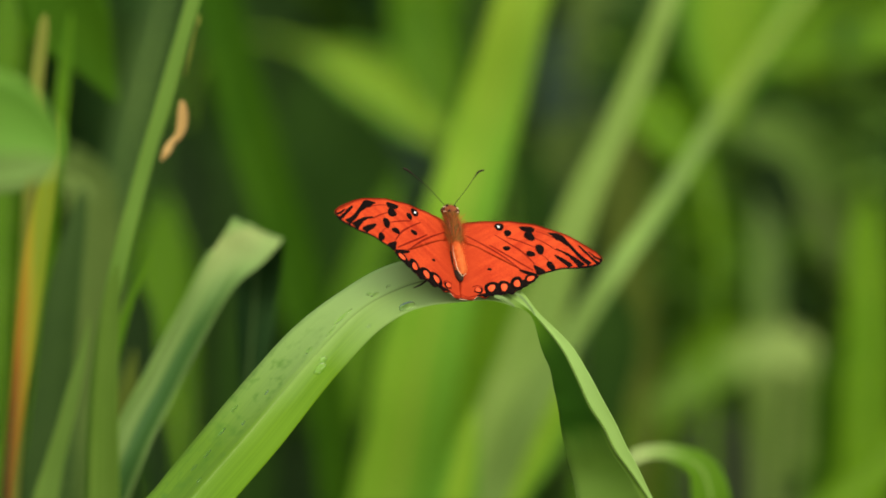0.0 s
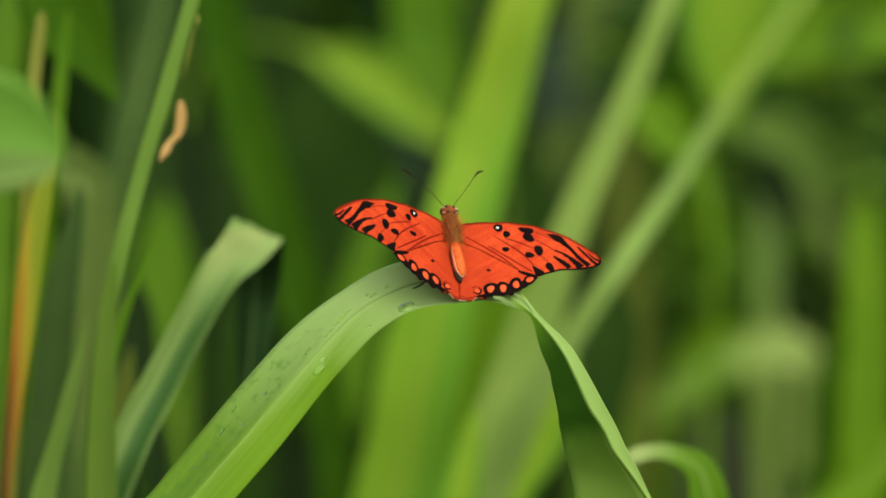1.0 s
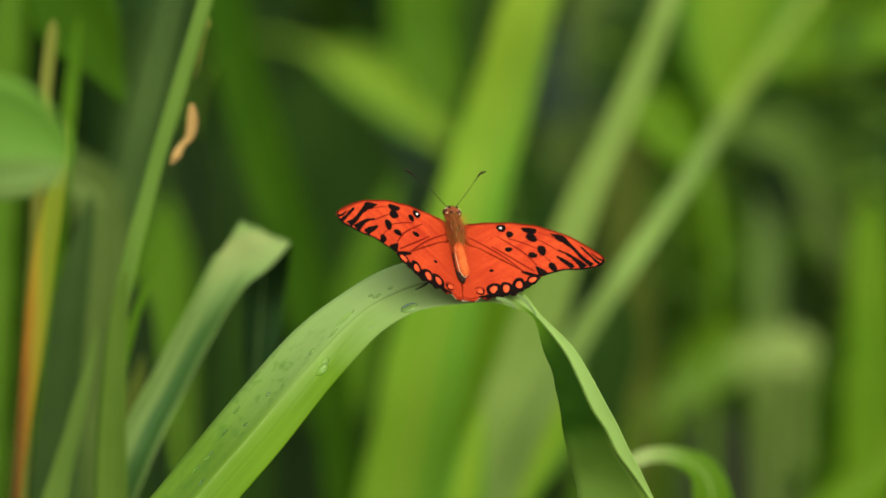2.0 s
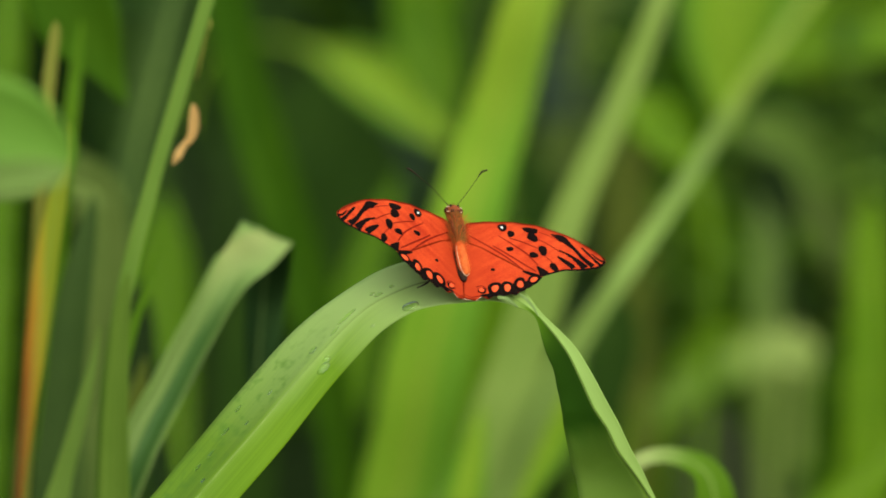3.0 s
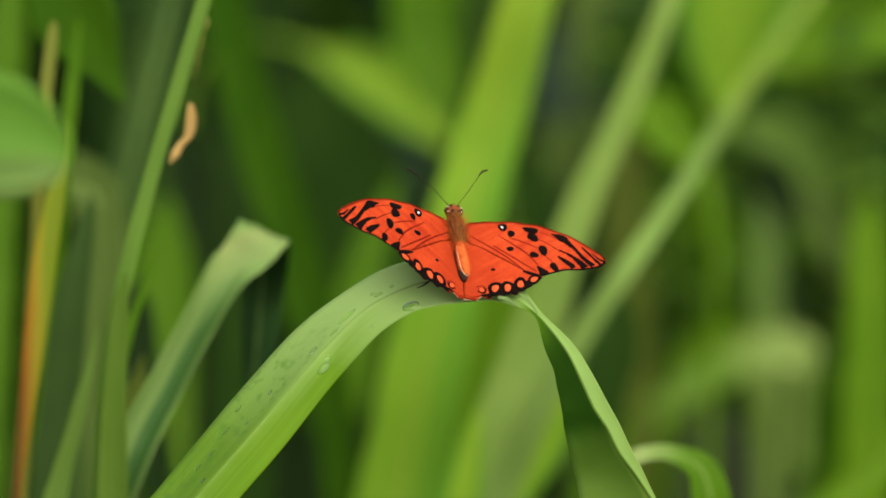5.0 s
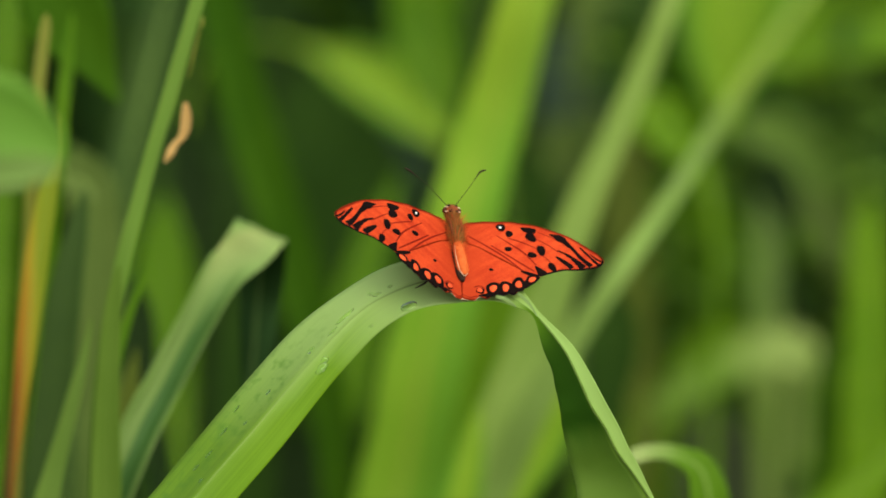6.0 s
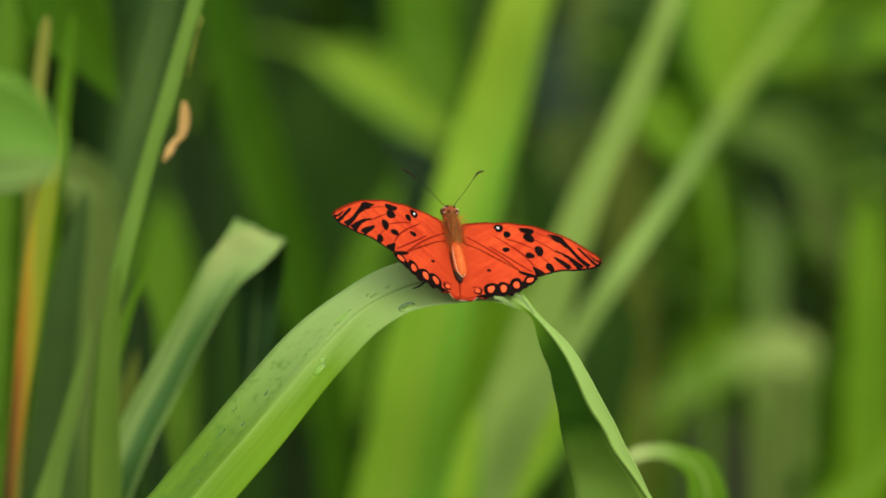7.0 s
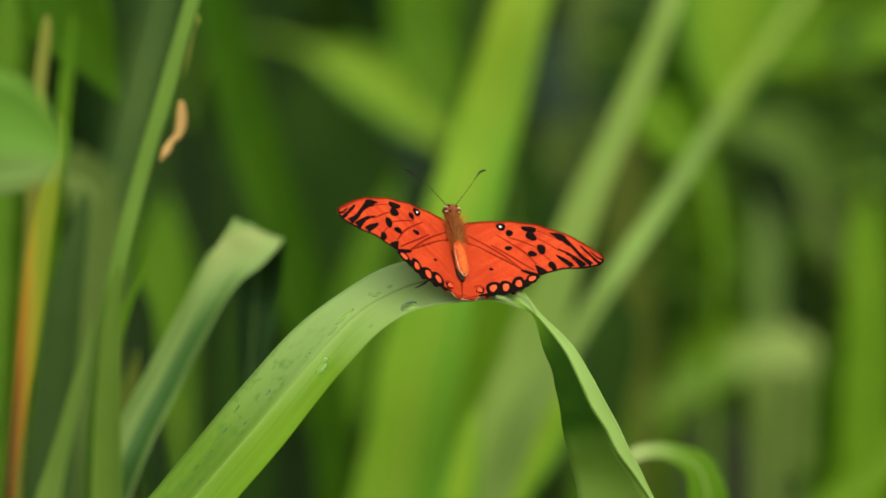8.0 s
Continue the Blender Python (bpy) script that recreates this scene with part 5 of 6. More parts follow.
bg_soft, bg_soft_spine = grass_leaf([
    (0.0940, 2.5400, 0.0000, 0.0060), (0.1060, 2.5272, 0.2963, 0.0051), (0.1165, 2.5213, 0.5555, 0.0043),
    (0.1240, 2.5200, 0.7407, 0.0038), (0.1285, 2.5200, 0.7754, 0.0081), (0.1346, 2.5200, 0.8038, 0.0144),
    (0.1438, 2.5200, 0.8227, 0.0144), (0.1578, 2.5200, 0.8353, 0.0106), (0.1702, 2.5200, 0.8416, 0.0009)],
    M_FRESH, "soft green leaf behind the bent blades", rib=0.0003, rib_material=M_FRESH, seed=67)
bg_k, bg_k_spine = grass_leaf([
    (0.0614, 3.0100, 0.0000, 0.0060), (0.0734, 2.9972, 0.2657, 0.0066), (0.0839, 2.9913, 0.4982, 0.0071),
    (0.0914, 2.9900, 0.6643, 0.0074), (0.0873, 2.9900, 0.7770, 0.0081), (0.0833, 2.9900, 0.8880, 0.0088),
    (0.0807, 2.9900, 0.9120, 0.0184), (0.0795, 2.9900, 0.9397, 0.0213), (0.0794, 2.9900, 0.9655, 0.0184),
    (0.0812, 2.9900, 0.9839, 0.0073), (0.0815, 2.9900, 0.9912, 0.0011)],
    M_DUSKY, "dim grey-green leaf far behind the clump", rib=0.0003, rib_material=M_DUSKY, seed=34)
bg_r, bg_r_spine = grass_leaf([
    (0.0362, 2.8200, 0.0000, 0.0060), (0.0482, 2.8072, 0.3201, 0.0050), (0.0587, 2.8013, 0.6002, 0.0041),
    (0.0662, 2.8000, 0.8003, 0.0035), (0.0694, 2.8000, 0.8942, 0.0069), (0.0728, 2.8000, 0.9116, 0.0155),
    (0.0762, 2.8000, 0.9237, 0.0155), (0.0814, 2.8000, 0.9341, 0.0069), (0.0841, 2.8000, 0.9392, 0.0007)],
    M_SAGE, "dull olive leaf behind the tall blades", rib=0.0003, rib_material=M_SAGE, seed=47)
# two dark leaves added to stand for shade between the tall blades
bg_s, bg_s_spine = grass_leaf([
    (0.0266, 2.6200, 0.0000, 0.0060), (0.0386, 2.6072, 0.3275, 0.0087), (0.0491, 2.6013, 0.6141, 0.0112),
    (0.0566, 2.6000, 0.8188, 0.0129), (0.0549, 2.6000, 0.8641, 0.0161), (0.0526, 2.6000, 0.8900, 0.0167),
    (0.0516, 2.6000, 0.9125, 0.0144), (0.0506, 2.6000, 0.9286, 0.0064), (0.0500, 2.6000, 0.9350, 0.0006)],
    M_HALF_SHADE, "dark leaf added as the shade between the tall blades", rib=0.0003, rib_material=M_HALF_SHADE, seed=48)
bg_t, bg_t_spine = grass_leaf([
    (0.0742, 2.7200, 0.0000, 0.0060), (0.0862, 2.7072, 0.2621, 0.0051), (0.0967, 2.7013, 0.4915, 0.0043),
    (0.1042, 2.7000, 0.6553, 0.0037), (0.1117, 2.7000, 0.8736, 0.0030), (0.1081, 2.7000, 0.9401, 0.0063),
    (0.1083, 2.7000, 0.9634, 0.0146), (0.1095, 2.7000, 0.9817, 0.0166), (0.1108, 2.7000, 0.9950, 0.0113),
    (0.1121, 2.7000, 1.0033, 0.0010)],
    M_HALF_SHADE, "dark leaf added as the shade high between the tall blades", rib=0.0003, rib_material=M_HALF_SHADE, seed=49)
high_green, high_green_spine = grass_leaf([
    (0.0470, 2.7700, 0.0000, 0.0060), (0.0590, 2.7572, 0.3089, 0.0048), (0.0695, 2.7513, 0.5792, 0.0038),
    (0.0770, 2.7500, 0.7722, 0.0031), (0.0800, 2.7500, 0.9090, 0.0034), (0.0832, 2.7500, 0.9803, 0.0061),
    (0.0881, 2.7500, 1.0107, 0.0155), (0.0948, 2.7500, 1.0309, 0.0189), (0.0998, 2.7500, 1.0512, 0.0135),
    (0.1031, 2.7500, 1.0713, 0.0010)],
    M_SAGE, "soft grey-green leaf high between the tall blades", rib=0.0003, rib_material=M_SAGE, seed=68)
# leaves named _shade are dark stand-ins added for shaded gaps
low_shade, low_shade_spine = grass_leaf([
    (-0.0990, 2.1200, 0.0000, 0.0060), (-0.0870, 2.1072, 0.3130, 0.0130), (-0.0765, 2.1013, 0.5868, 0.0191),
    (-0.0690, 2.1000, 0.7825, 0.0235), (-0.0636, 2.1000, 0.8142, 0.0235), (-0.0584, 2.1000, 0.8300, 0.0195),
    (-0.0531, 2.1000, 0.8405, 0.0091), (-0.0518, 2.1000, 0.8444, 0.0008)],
    M_GAP_SHADE, "dark leaf added as the shade low under the arched leaf", rib=0.0003, rib_material=M_GAP_SHADE, seed=50)
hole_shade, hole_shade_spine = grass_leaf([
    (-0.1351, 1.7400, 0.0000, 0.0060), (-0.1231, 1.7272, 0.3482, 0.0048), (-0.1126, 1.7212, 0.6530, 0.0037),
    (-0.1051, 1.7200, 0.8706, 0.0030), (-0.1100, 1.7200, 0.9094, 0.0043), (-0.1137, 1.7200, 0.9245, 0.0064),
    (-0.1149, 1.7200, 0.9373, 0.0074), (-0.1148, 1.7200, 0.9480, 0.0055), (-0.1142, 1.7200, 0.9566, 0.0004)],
    M_GAP_SHADE, "dark leaf added as the shade between the stalks", rib=0.0003, rib_material=M_GAP_SHADE, seed=51)
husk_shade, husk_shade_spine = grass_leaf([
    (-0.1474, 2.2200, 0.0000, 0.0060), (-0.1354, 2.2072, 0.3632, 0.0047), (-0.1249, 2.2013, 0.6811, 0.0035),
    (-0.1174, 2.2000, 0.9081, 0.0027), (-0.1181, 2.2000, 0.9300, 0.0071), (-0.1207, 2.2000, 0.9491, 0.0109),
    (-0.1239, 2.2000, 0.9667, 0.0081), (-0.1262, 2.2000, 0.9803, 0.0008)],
    M_GAP_SHADE, "dark leaf added as the shade behind the husk", rib=0.0003, rib_material=M_GAP_SHADE, seed=63)
olive_low, olive_low_spine = grass_leaf([
    (-0.1388, 1.5200, 0.0000, 0.0060), (-0.1268, 1.5072, 0.3625, 0.0057), (-0.1163, 1.5012, 0.6798, 0.0054),
    (-0.1088, 1.5000, 0.9063, 0.0052), (-0.1064, 1.5000, 0.9270, 0.0048), (-0.1041, 1.5000, 0.9421, 0.0035),
    (-0.1020, 1.5000, 0.9542, 0.0015), (-0.1012, 1.5000, 0.9599, 0.0002)],
    M_OLIVE, "olive grass leaf low between the stalks", rib=0.0003, rib_material=M_OLIVE, seed=58)
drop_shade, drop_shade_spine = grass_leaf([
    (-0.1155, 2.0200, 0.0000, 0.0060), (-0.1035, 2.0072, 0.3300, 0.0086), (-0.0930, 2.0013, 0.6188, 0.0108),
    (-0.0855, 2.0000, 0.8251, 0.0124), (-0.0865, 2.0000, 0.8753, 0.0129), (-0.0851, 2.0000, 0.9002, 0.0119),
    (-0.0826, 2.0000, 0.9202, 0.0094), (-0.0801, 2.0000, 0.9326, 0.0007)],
    M_HALF_SHADE, "dark leaf added as the shade of the folded leaf", rib=0.0003, rib_material=M_HALF_SHADE, seed=52)
# deep green stand-in added for the dark gap between pale blades
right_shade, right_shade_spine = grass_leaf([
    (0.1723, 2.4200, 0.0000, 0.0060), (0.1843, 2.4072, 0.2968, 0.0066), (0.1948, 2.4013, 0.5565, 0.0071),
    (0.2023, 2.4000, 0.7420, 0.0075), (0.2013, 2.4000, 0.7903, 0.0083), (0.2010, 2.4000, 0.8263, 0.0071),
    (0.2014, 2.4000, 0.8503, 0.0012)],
    M_DEEP, "deep green leaf added as the shade between pale blades", rib=0.0003, rib_material=M_DEEP, seed=53)
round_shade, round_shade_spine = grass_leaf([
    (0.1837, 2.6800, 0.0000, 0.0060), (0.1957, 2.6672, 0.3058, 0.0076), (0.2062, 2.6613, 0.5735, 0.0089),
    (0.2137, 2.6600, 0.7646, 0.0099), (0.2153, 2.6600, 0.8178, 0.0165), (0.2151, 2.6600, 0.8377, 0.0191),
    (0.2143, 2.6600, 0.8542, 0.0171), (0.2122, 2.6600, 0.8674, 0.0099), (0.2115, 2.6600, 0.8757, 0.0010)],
    M_GAP_SHADE, "dark leaf added as the shade behind the upright shoot", rib=0.0003, rib_material=M_GAP_SHADE, seed=54)
# deep green stand-in added for a broad dark area far behind
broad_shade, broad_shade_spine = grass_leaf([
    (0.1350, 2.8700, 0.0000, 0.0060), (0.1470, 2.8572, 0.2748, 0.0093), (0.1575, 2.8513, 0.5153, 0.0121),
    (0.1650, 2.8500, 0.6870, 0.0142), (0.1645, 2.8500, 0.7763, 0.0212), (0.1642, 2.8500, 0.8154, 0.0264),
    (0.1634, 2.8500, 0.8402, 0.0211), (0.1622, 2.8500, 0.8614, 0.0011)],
    M_DEEP, "deep green broad leaf added as the shade far behind", rib=0.0003, rib_material=M_DEEP, seed=55)
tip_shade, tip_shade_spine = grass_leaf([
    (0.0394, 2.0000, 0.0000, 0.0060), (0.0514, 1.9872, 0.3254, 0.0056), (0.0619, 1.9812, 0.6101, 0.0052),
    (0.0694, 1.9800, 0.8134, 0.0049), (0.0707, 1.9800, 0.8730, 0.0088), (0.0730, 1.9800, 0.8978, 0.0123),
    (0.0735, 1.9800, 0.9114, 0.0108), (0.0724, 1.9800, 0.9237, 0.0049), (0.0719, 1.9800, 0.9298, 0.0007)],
    M_HALF_SHADE, "deep green leaf added as the shade behind the hanging tip", rib=0.0003, rib_material=M_HALF_SHADE, seed=56)
far_left, far_left_spine = grass_leaf([
    (-0.2046, 1.9478, 0.0000, 0.0060), (-0.2016, 1.9398, 0.3347, 0.0062), (-0.1971, 1.9328, 0.6276, 0.0067),
    (-0.1926, 1.9278, 0.8368, 0.0072), (-0.1890, 1.9378, 0.9321, 0.0077), (-0.1858, 1.9454, 1.0036, 0.0077),
    (-0.1830, 1.9519, 1.0655, 0.0072), (-0.1806, 1.9579, 1.1227, 0.0007)],
    M_GREEN, "green grass leaf behind the stalks", seed=35)
bg_l, bg_l_spine = grass_leaf([
    (-0.1458, 2.3927, 0.0000, 0.0040), (-0.1428, 2.3847, 0.3058, 0.0039), (-0.1383, 2.3777, 0.5734, 0.0037),
    (-0.1338, 2.3727, 0.7646, 0.0035), (-0.1362, 2.3789, 0.8232, 0.0059), (-0.1421, 2.3826, 0.8584, 0.0141),
    (-0.1450, 2.3860, 0.8906, 0.0165), (-0.1433, 2.3884, 0.9141, 0.0106), (-0.1391, 2.3903, 0.9317, 0.0009)],
    M_GREEN, "deep green leaf behind the folded leaf", from_tip=True, seed=36)
bg_m, bg_m_spine = grass_leaf([
    (-0.1610, 1.7600, 0.0000, 0.0060), (-0.1490, 1.7472, 0.3469, 0.0071), (-0.1385, 1.7412, 0.6505, 0.0080),
    (-0.1310, 1.7400, 0.8674, 0.0086), (-0.1310, 1.7400, 0.9240, 0.0090), (-0.1315, 1.7400, 0.9630, 0.0095),
    (-0.1329, 1.7400, 0.9824, 0.0099), (-0.1360, 1.7400, 0.9954, 0.0086), (-0.1402, 1.7400, 1.0040, 0.0032),
    (-0.1419, 1.7400, 1.0072, 0.0004)],
    M_SAGE, "dull leaf standing behind the stalks", from_tip=True, rib=0.0003, rib_material=M_SAGE, seed=37)
# separate strip added for the folded lower margin of the broad leaf
edge_margin, edge_margin_spine = grass_leaf([
    (-0.1595, 0.9850, 0.0000, 0.0030), (-0.1475, 0.9722, 0.4070, 0.0020), (-0.1370, 0.9662, 0.7631, 0.0012),
    (-0.1295, 0.9650, 1.0174, 0.0006), (-0.1195, 0.9650, 1.0512, 0.0015), (-0.1051, 0.9650, 1.0631, 0.0040),
    (-0.0933, 0.9650, 1.0651, 0.0038), (-0.0868, 0.9650, 1.0657, 0.0032), (-0.0823, 0.9650, 1.0662, 0.0018),
    (-0.0804, 0.9650, 1.0664, 0.0002)],
    M_MILD, "pale folded lower margin of the broad leaf", name="broad_leaf", category="leaf", from_tip=True, rib=0.0003, rib_material=M_MILD, seed=38)
gap_blade, gap_blade_spine = grass_leaf([
    (-0.0276, 1.7400, 0.0000, 0.0060), (-0.0156, 1.7272, 0.3431, 0.0070), (-0.0051, 1.7212, 0.6432, 0.0079),
    (0.0024, 1.7200, 0.8576, 0.0086), (0.0060, 1.7200, 0.8792, 0.0077), (0.0090, 1.7200, 0.8943, 0.0051),
    (0.0111, 1.7200, 0.9062, 0.0017), (0.0117, 1.7200, 0.9111, 0.0002)],
    M_LIME, "bright green grass leaf between two tall blades", rib=0.001, rib_material=M_YELLOW, seed=39)
gap_green, gap_green_spine = grass_leaf([
    (-0.0261, 1.9700, 0.0000, 0.0060), (-0.0141, 1.9572, 0.3274, 0.0075), (-0.0036, 1.9512, 0.6139, 0.0088),
    (0.0039, 1.9500, 0.8185, 0.0097), (0.0111, 1.9500, 0.8675, 0.0121), (0.0159, 1.9500, 0.8967, 0.0126),
    (0.0231, 1.9500, 0.9210, 0.0096), (0.0291, 1.9500, 0.9453, 0.0048), (0.0315, 1.9500, 0.9550, 0.0005)],
    M_FRESH, "green grass leaf between the lime blade and the pale one", rib=0.0003, rib_material=M_FRESH, seed=62)
# grey-green stand-in added for the shaded hole behind the bent blades
bg_n, bg_n_spine = grass_leaf([
    (0.1067, 2.3200, 0.0000, 0.0060), (0.1187, 2.3072, 0.3014, 0.0112), (0.1292, 2.3013, 0.5651, 0.0157),
    (0.1367, 2.3000, 0.7535, 0.0189), (0.1365, 2.3000, 0.7937, 0.0206), (0.1363, 2.3000, 0.8139, 0.0165),
    (0.1351, 2.3000, 0.8269, 0.0080), (0.1342, 2.3000, 0.8340, 0.0006)],
    M_GREYED, "grey-green leaf added as the dark gap low behind the bent blades", rib=0.0003, rib_material=M_GREYED, seed=40)
bg_o, bg_o_spine = grass_leaf([
    (-0.0071, 1.8400, 0.0000, 0.0060), (0.0049, 1.8272, 0.3363, 0.0054), (0.0154, 1.8213, 0.6305, 0.0049),
    (0.0229, 1.8200, 0.8406, 0.0045), (0.0296, 1.8200, 0.8635, 0.0072), (0.0364, 1.8200, 0.8774, 0.0095),
    (0.0424, 1.8200, 0.8909, 0.0104), (0.0476, 1.8200, 0.9023, 0.0072), (0.0514, 1.8200, 0.9159, 0.0005)],
    M_LIME, "bright green grass leaf under the slanting one", rib=0.0003, rib_material=M_LIME, seed=41)
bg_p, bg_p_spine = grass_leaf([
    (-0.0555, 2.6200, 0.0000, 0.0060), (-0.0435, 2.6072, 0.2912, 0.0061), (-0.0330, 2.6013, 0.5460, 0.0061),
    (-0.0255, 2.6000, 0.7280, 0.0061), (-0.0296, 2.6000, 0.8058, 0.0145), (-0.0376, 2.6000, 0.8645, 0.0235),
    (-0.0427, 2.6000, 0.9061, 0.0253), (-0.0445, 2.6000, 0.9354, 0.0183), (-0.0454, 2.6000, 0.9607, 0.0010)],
    M_HALF_SHADE, "dim grass leaf standing behind, half shade in its colour", rib=0.0003, rib_material=M_HALF_SHADE, seed=42)
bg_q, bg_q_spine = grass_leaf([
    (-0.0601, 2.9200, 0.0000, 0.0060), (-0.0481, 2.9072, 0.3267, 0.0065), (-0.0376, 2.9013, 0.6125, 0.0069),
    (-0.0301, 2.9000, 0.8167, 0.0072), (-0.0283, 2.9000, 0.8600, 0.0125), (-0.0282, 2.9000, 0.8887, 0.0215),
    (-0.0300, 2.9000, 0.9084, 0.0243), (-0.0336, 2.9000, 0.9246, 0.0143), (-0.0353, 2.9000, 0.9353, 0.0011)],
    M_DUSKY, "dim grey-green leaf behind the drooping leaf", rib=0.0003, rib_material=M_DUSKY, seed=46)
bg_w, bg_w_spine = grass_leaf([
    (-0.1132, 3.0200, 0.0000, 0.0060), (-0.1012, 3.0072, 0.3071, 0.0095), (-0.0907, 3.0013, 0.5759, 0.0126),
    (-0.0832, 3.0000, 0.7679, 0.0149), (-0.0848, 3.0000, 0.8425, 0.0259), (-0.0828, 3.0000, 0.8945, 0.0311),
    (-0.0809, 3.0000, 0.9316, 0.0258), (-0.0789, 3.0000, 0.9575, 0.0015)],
    M_HALF_SHADE, "murky green leaf behind the drooping leaf, half shade in its colour", rib=0.0003, rib_material=M_HALF_SHADE, seed=61)
edge_leaf, edge_leaf_spine = grass_leaf([
    (-0.1786, 1.0000, 0.0000, 0.0060), (-0.1666, 0.9872, 0.4061, 0.0040), (-0.1561, 0.9812, 0.7615, 0.0022),
    (-0.1486, 0.9800, 1.0154, 0.0010), (-0.1371, 0.9800, 1.0544, 0.0013), (-0.1210, 0.9800, 1.0744, 0.0060),
    (-0.1078, 0.9800, 1.0744, 0.0127), (-0.0982, 0.9800, 1.0732, 0.0126), (-0.0922, 0.9800, 1.0716, 0.0115),
    (-0.0874, 0.9800, 1.0699, 0.0085), (-0.0840, 0.9800, 1.0685, 0.0053), (-0.0819, 0.9800, 1.0672, 0.0017),
    (-0.0812, 0.9800, 1.0667, 0.0002)],
    M_BROAD, "broad light green leaf with a pointed tip", name="broad_leaf", category="leaf", from_tip=True, rib=0.0003, rib_material=M_BROAD, seed=43)
edge_leaf_low, edge_leaf_low_spine = grass_leaf([
    (-0.2450, 1.6633, 0.0000, 0.0060), (-0.2390, 1.6553, 0.3615, 0.0051), (-0.2300, 1.6483, 0.6778, 0.0034),
    (-0.2210, 1.6433, 0.9037, 0.0016), (-0.2047, 1.6505, 0.9726, 0.0029), (-0.1802, 1.6533, 0.9990, 0.0073),
    (-0.1598, 1.6539, 1.0051, 0.0077), (-0.1435, 1.6539, 1.0047, 0.0073), (-0.1313, 1.6535, 1.0010, 0.0053),
    (-0.1211, 1.6527, 0.9939, 0.0006)],
    M_SAGE, "dull leaf in soft shade under the broad leaf", name="broad_leaf", category="leaf", from_tip=True, seed=44)
top_leaf, top_leaf_spine = grass_leaf([
    (-0.2149, 1.5881, 0.0000, 0.0060), (-0.2089, 1.5801, 0.3817, 0.0051), (-0.1999, 1.5731, 0.7156, 0.0033),
    (-0.1909, 1.5681, 0.9542, 0.0016), (-0.1812, 1.5783, 1.0507, 0.0019), (-0.1560, 1.5839, 1.1047, 0.0047),
    (-0.1386, 1.5823, 1.0893, 0.0175), (-0.1308, 1.5801, 1.0680, 0.0144), (-0.1211, 1.5784, 1.0516, 0.0078),
    (-0.1153, 1.5772, 1.0410, 0.0035), (-0.1118, 1.5766, 1.0344, 0.0004)],
    M_DEEP, "dark green broad leaf hanging from above", name="broad_leaf", category="leaf", from_tip=True, rib=0.0003, rib_material=M_DEEP, wave=0.4, seed=45)

# the bend of the arched leaf is torn: two pale flaps stand off it
for n, rows in enumerate([[
    (0.0138, 1.2360, 1.0073, 0.0003, 0.0005, -20, 0, 0), (0.0162, 1.2360, 1.0067, 0.0005, 0.0006, -20, 0, 0), (0.0180, 1.2360, 1.0056, 0.0003, 0.0005, -10, 0, 0),
    (0.0193, 1.2360, 1.0044, 0.0002, 0.0002, 0, 0, 0)], [
    (0.0196, 1.2380, 1.0079, 0.0003, 0.0003, -20, 0, 0), (0.0214, 1.2380, 1.0066, 0.0005, 0.0005, -20, 5, 5), (0.0236, 1.2380, 1.0040, 0.0005, 0.0005, -15, 5, 5),
    (0.0250, 1.2380, 1.0017, 0.0002, 0.0002, 0, 0, 0)]]):
    bm, _ = blade_mesh(rows, perch.matrix_basis.translation, across=3, per=6, wave=0.2, seed=60 + n)
    part("torn_flap", bm, M_TORN, perch, "pale torn flap at the bend")

butterfly, wings = build_butterfly()


# ---- water drops on the arched leaf ----
def water_drop(i, across, long, wide_, seed, low=0.4):
    """A flattened drop on the arched leaf, at a place along its spine."""
    p, n, s, r = perch_spine[i]
    q = perch_spine[i + 1][0]
    t = (q - p).normalized()
    w, f = (r[3], radians(r[6])) if across < 0 else (r[4], radians(r[7]))
    a = abs(across)
    out = (s * math.copysign(1, across) * math.cos(f) + n * math.sin(f)).normalized()
    up = t.cross(out).normalized()
    if up.dot(n) < 0:
        up = -up
    place = p + perch.matrix_basis.translation + s * (w * across * math.cos(f)) + n * (w * a * math.sin(f) - 0.06 * w * math.sin(math.pi * a)) + up * 0.0002
    bm = bmesh.new()
    bmesh.ops.create_uvsphere(bm, u_segments=16, v_segments=10, radius=1.0)
    for v in bm.verts:
        k = 1 + 0.18 * noise.noise(v.co * 1.3 + Vector((seed * 5.1, 0, 0)))
        v.co = t * (v.co.x * long * k) + up * (max(v.co.z, -0.3) * min(long, wide_) * low) + out * (v.co.y * wide_ * k)
    drop = new("water_drop", bpy.data.meshes.new("water_drop"))
    bm.to_mesh(drop.data)
    bm.free()
    drop.data.materials.append(M_WATER)
    drop.data.polygons.foreach_set("use_smooth", [True] * len(drop.data.polygons))
    drop.matrix_basis = Matrix.Translation(place)
    drop.visible_shadow = False
    return tagged(drop, "clear flattened water drop on the arched leaf", "water drop", "water drops on the leaf")


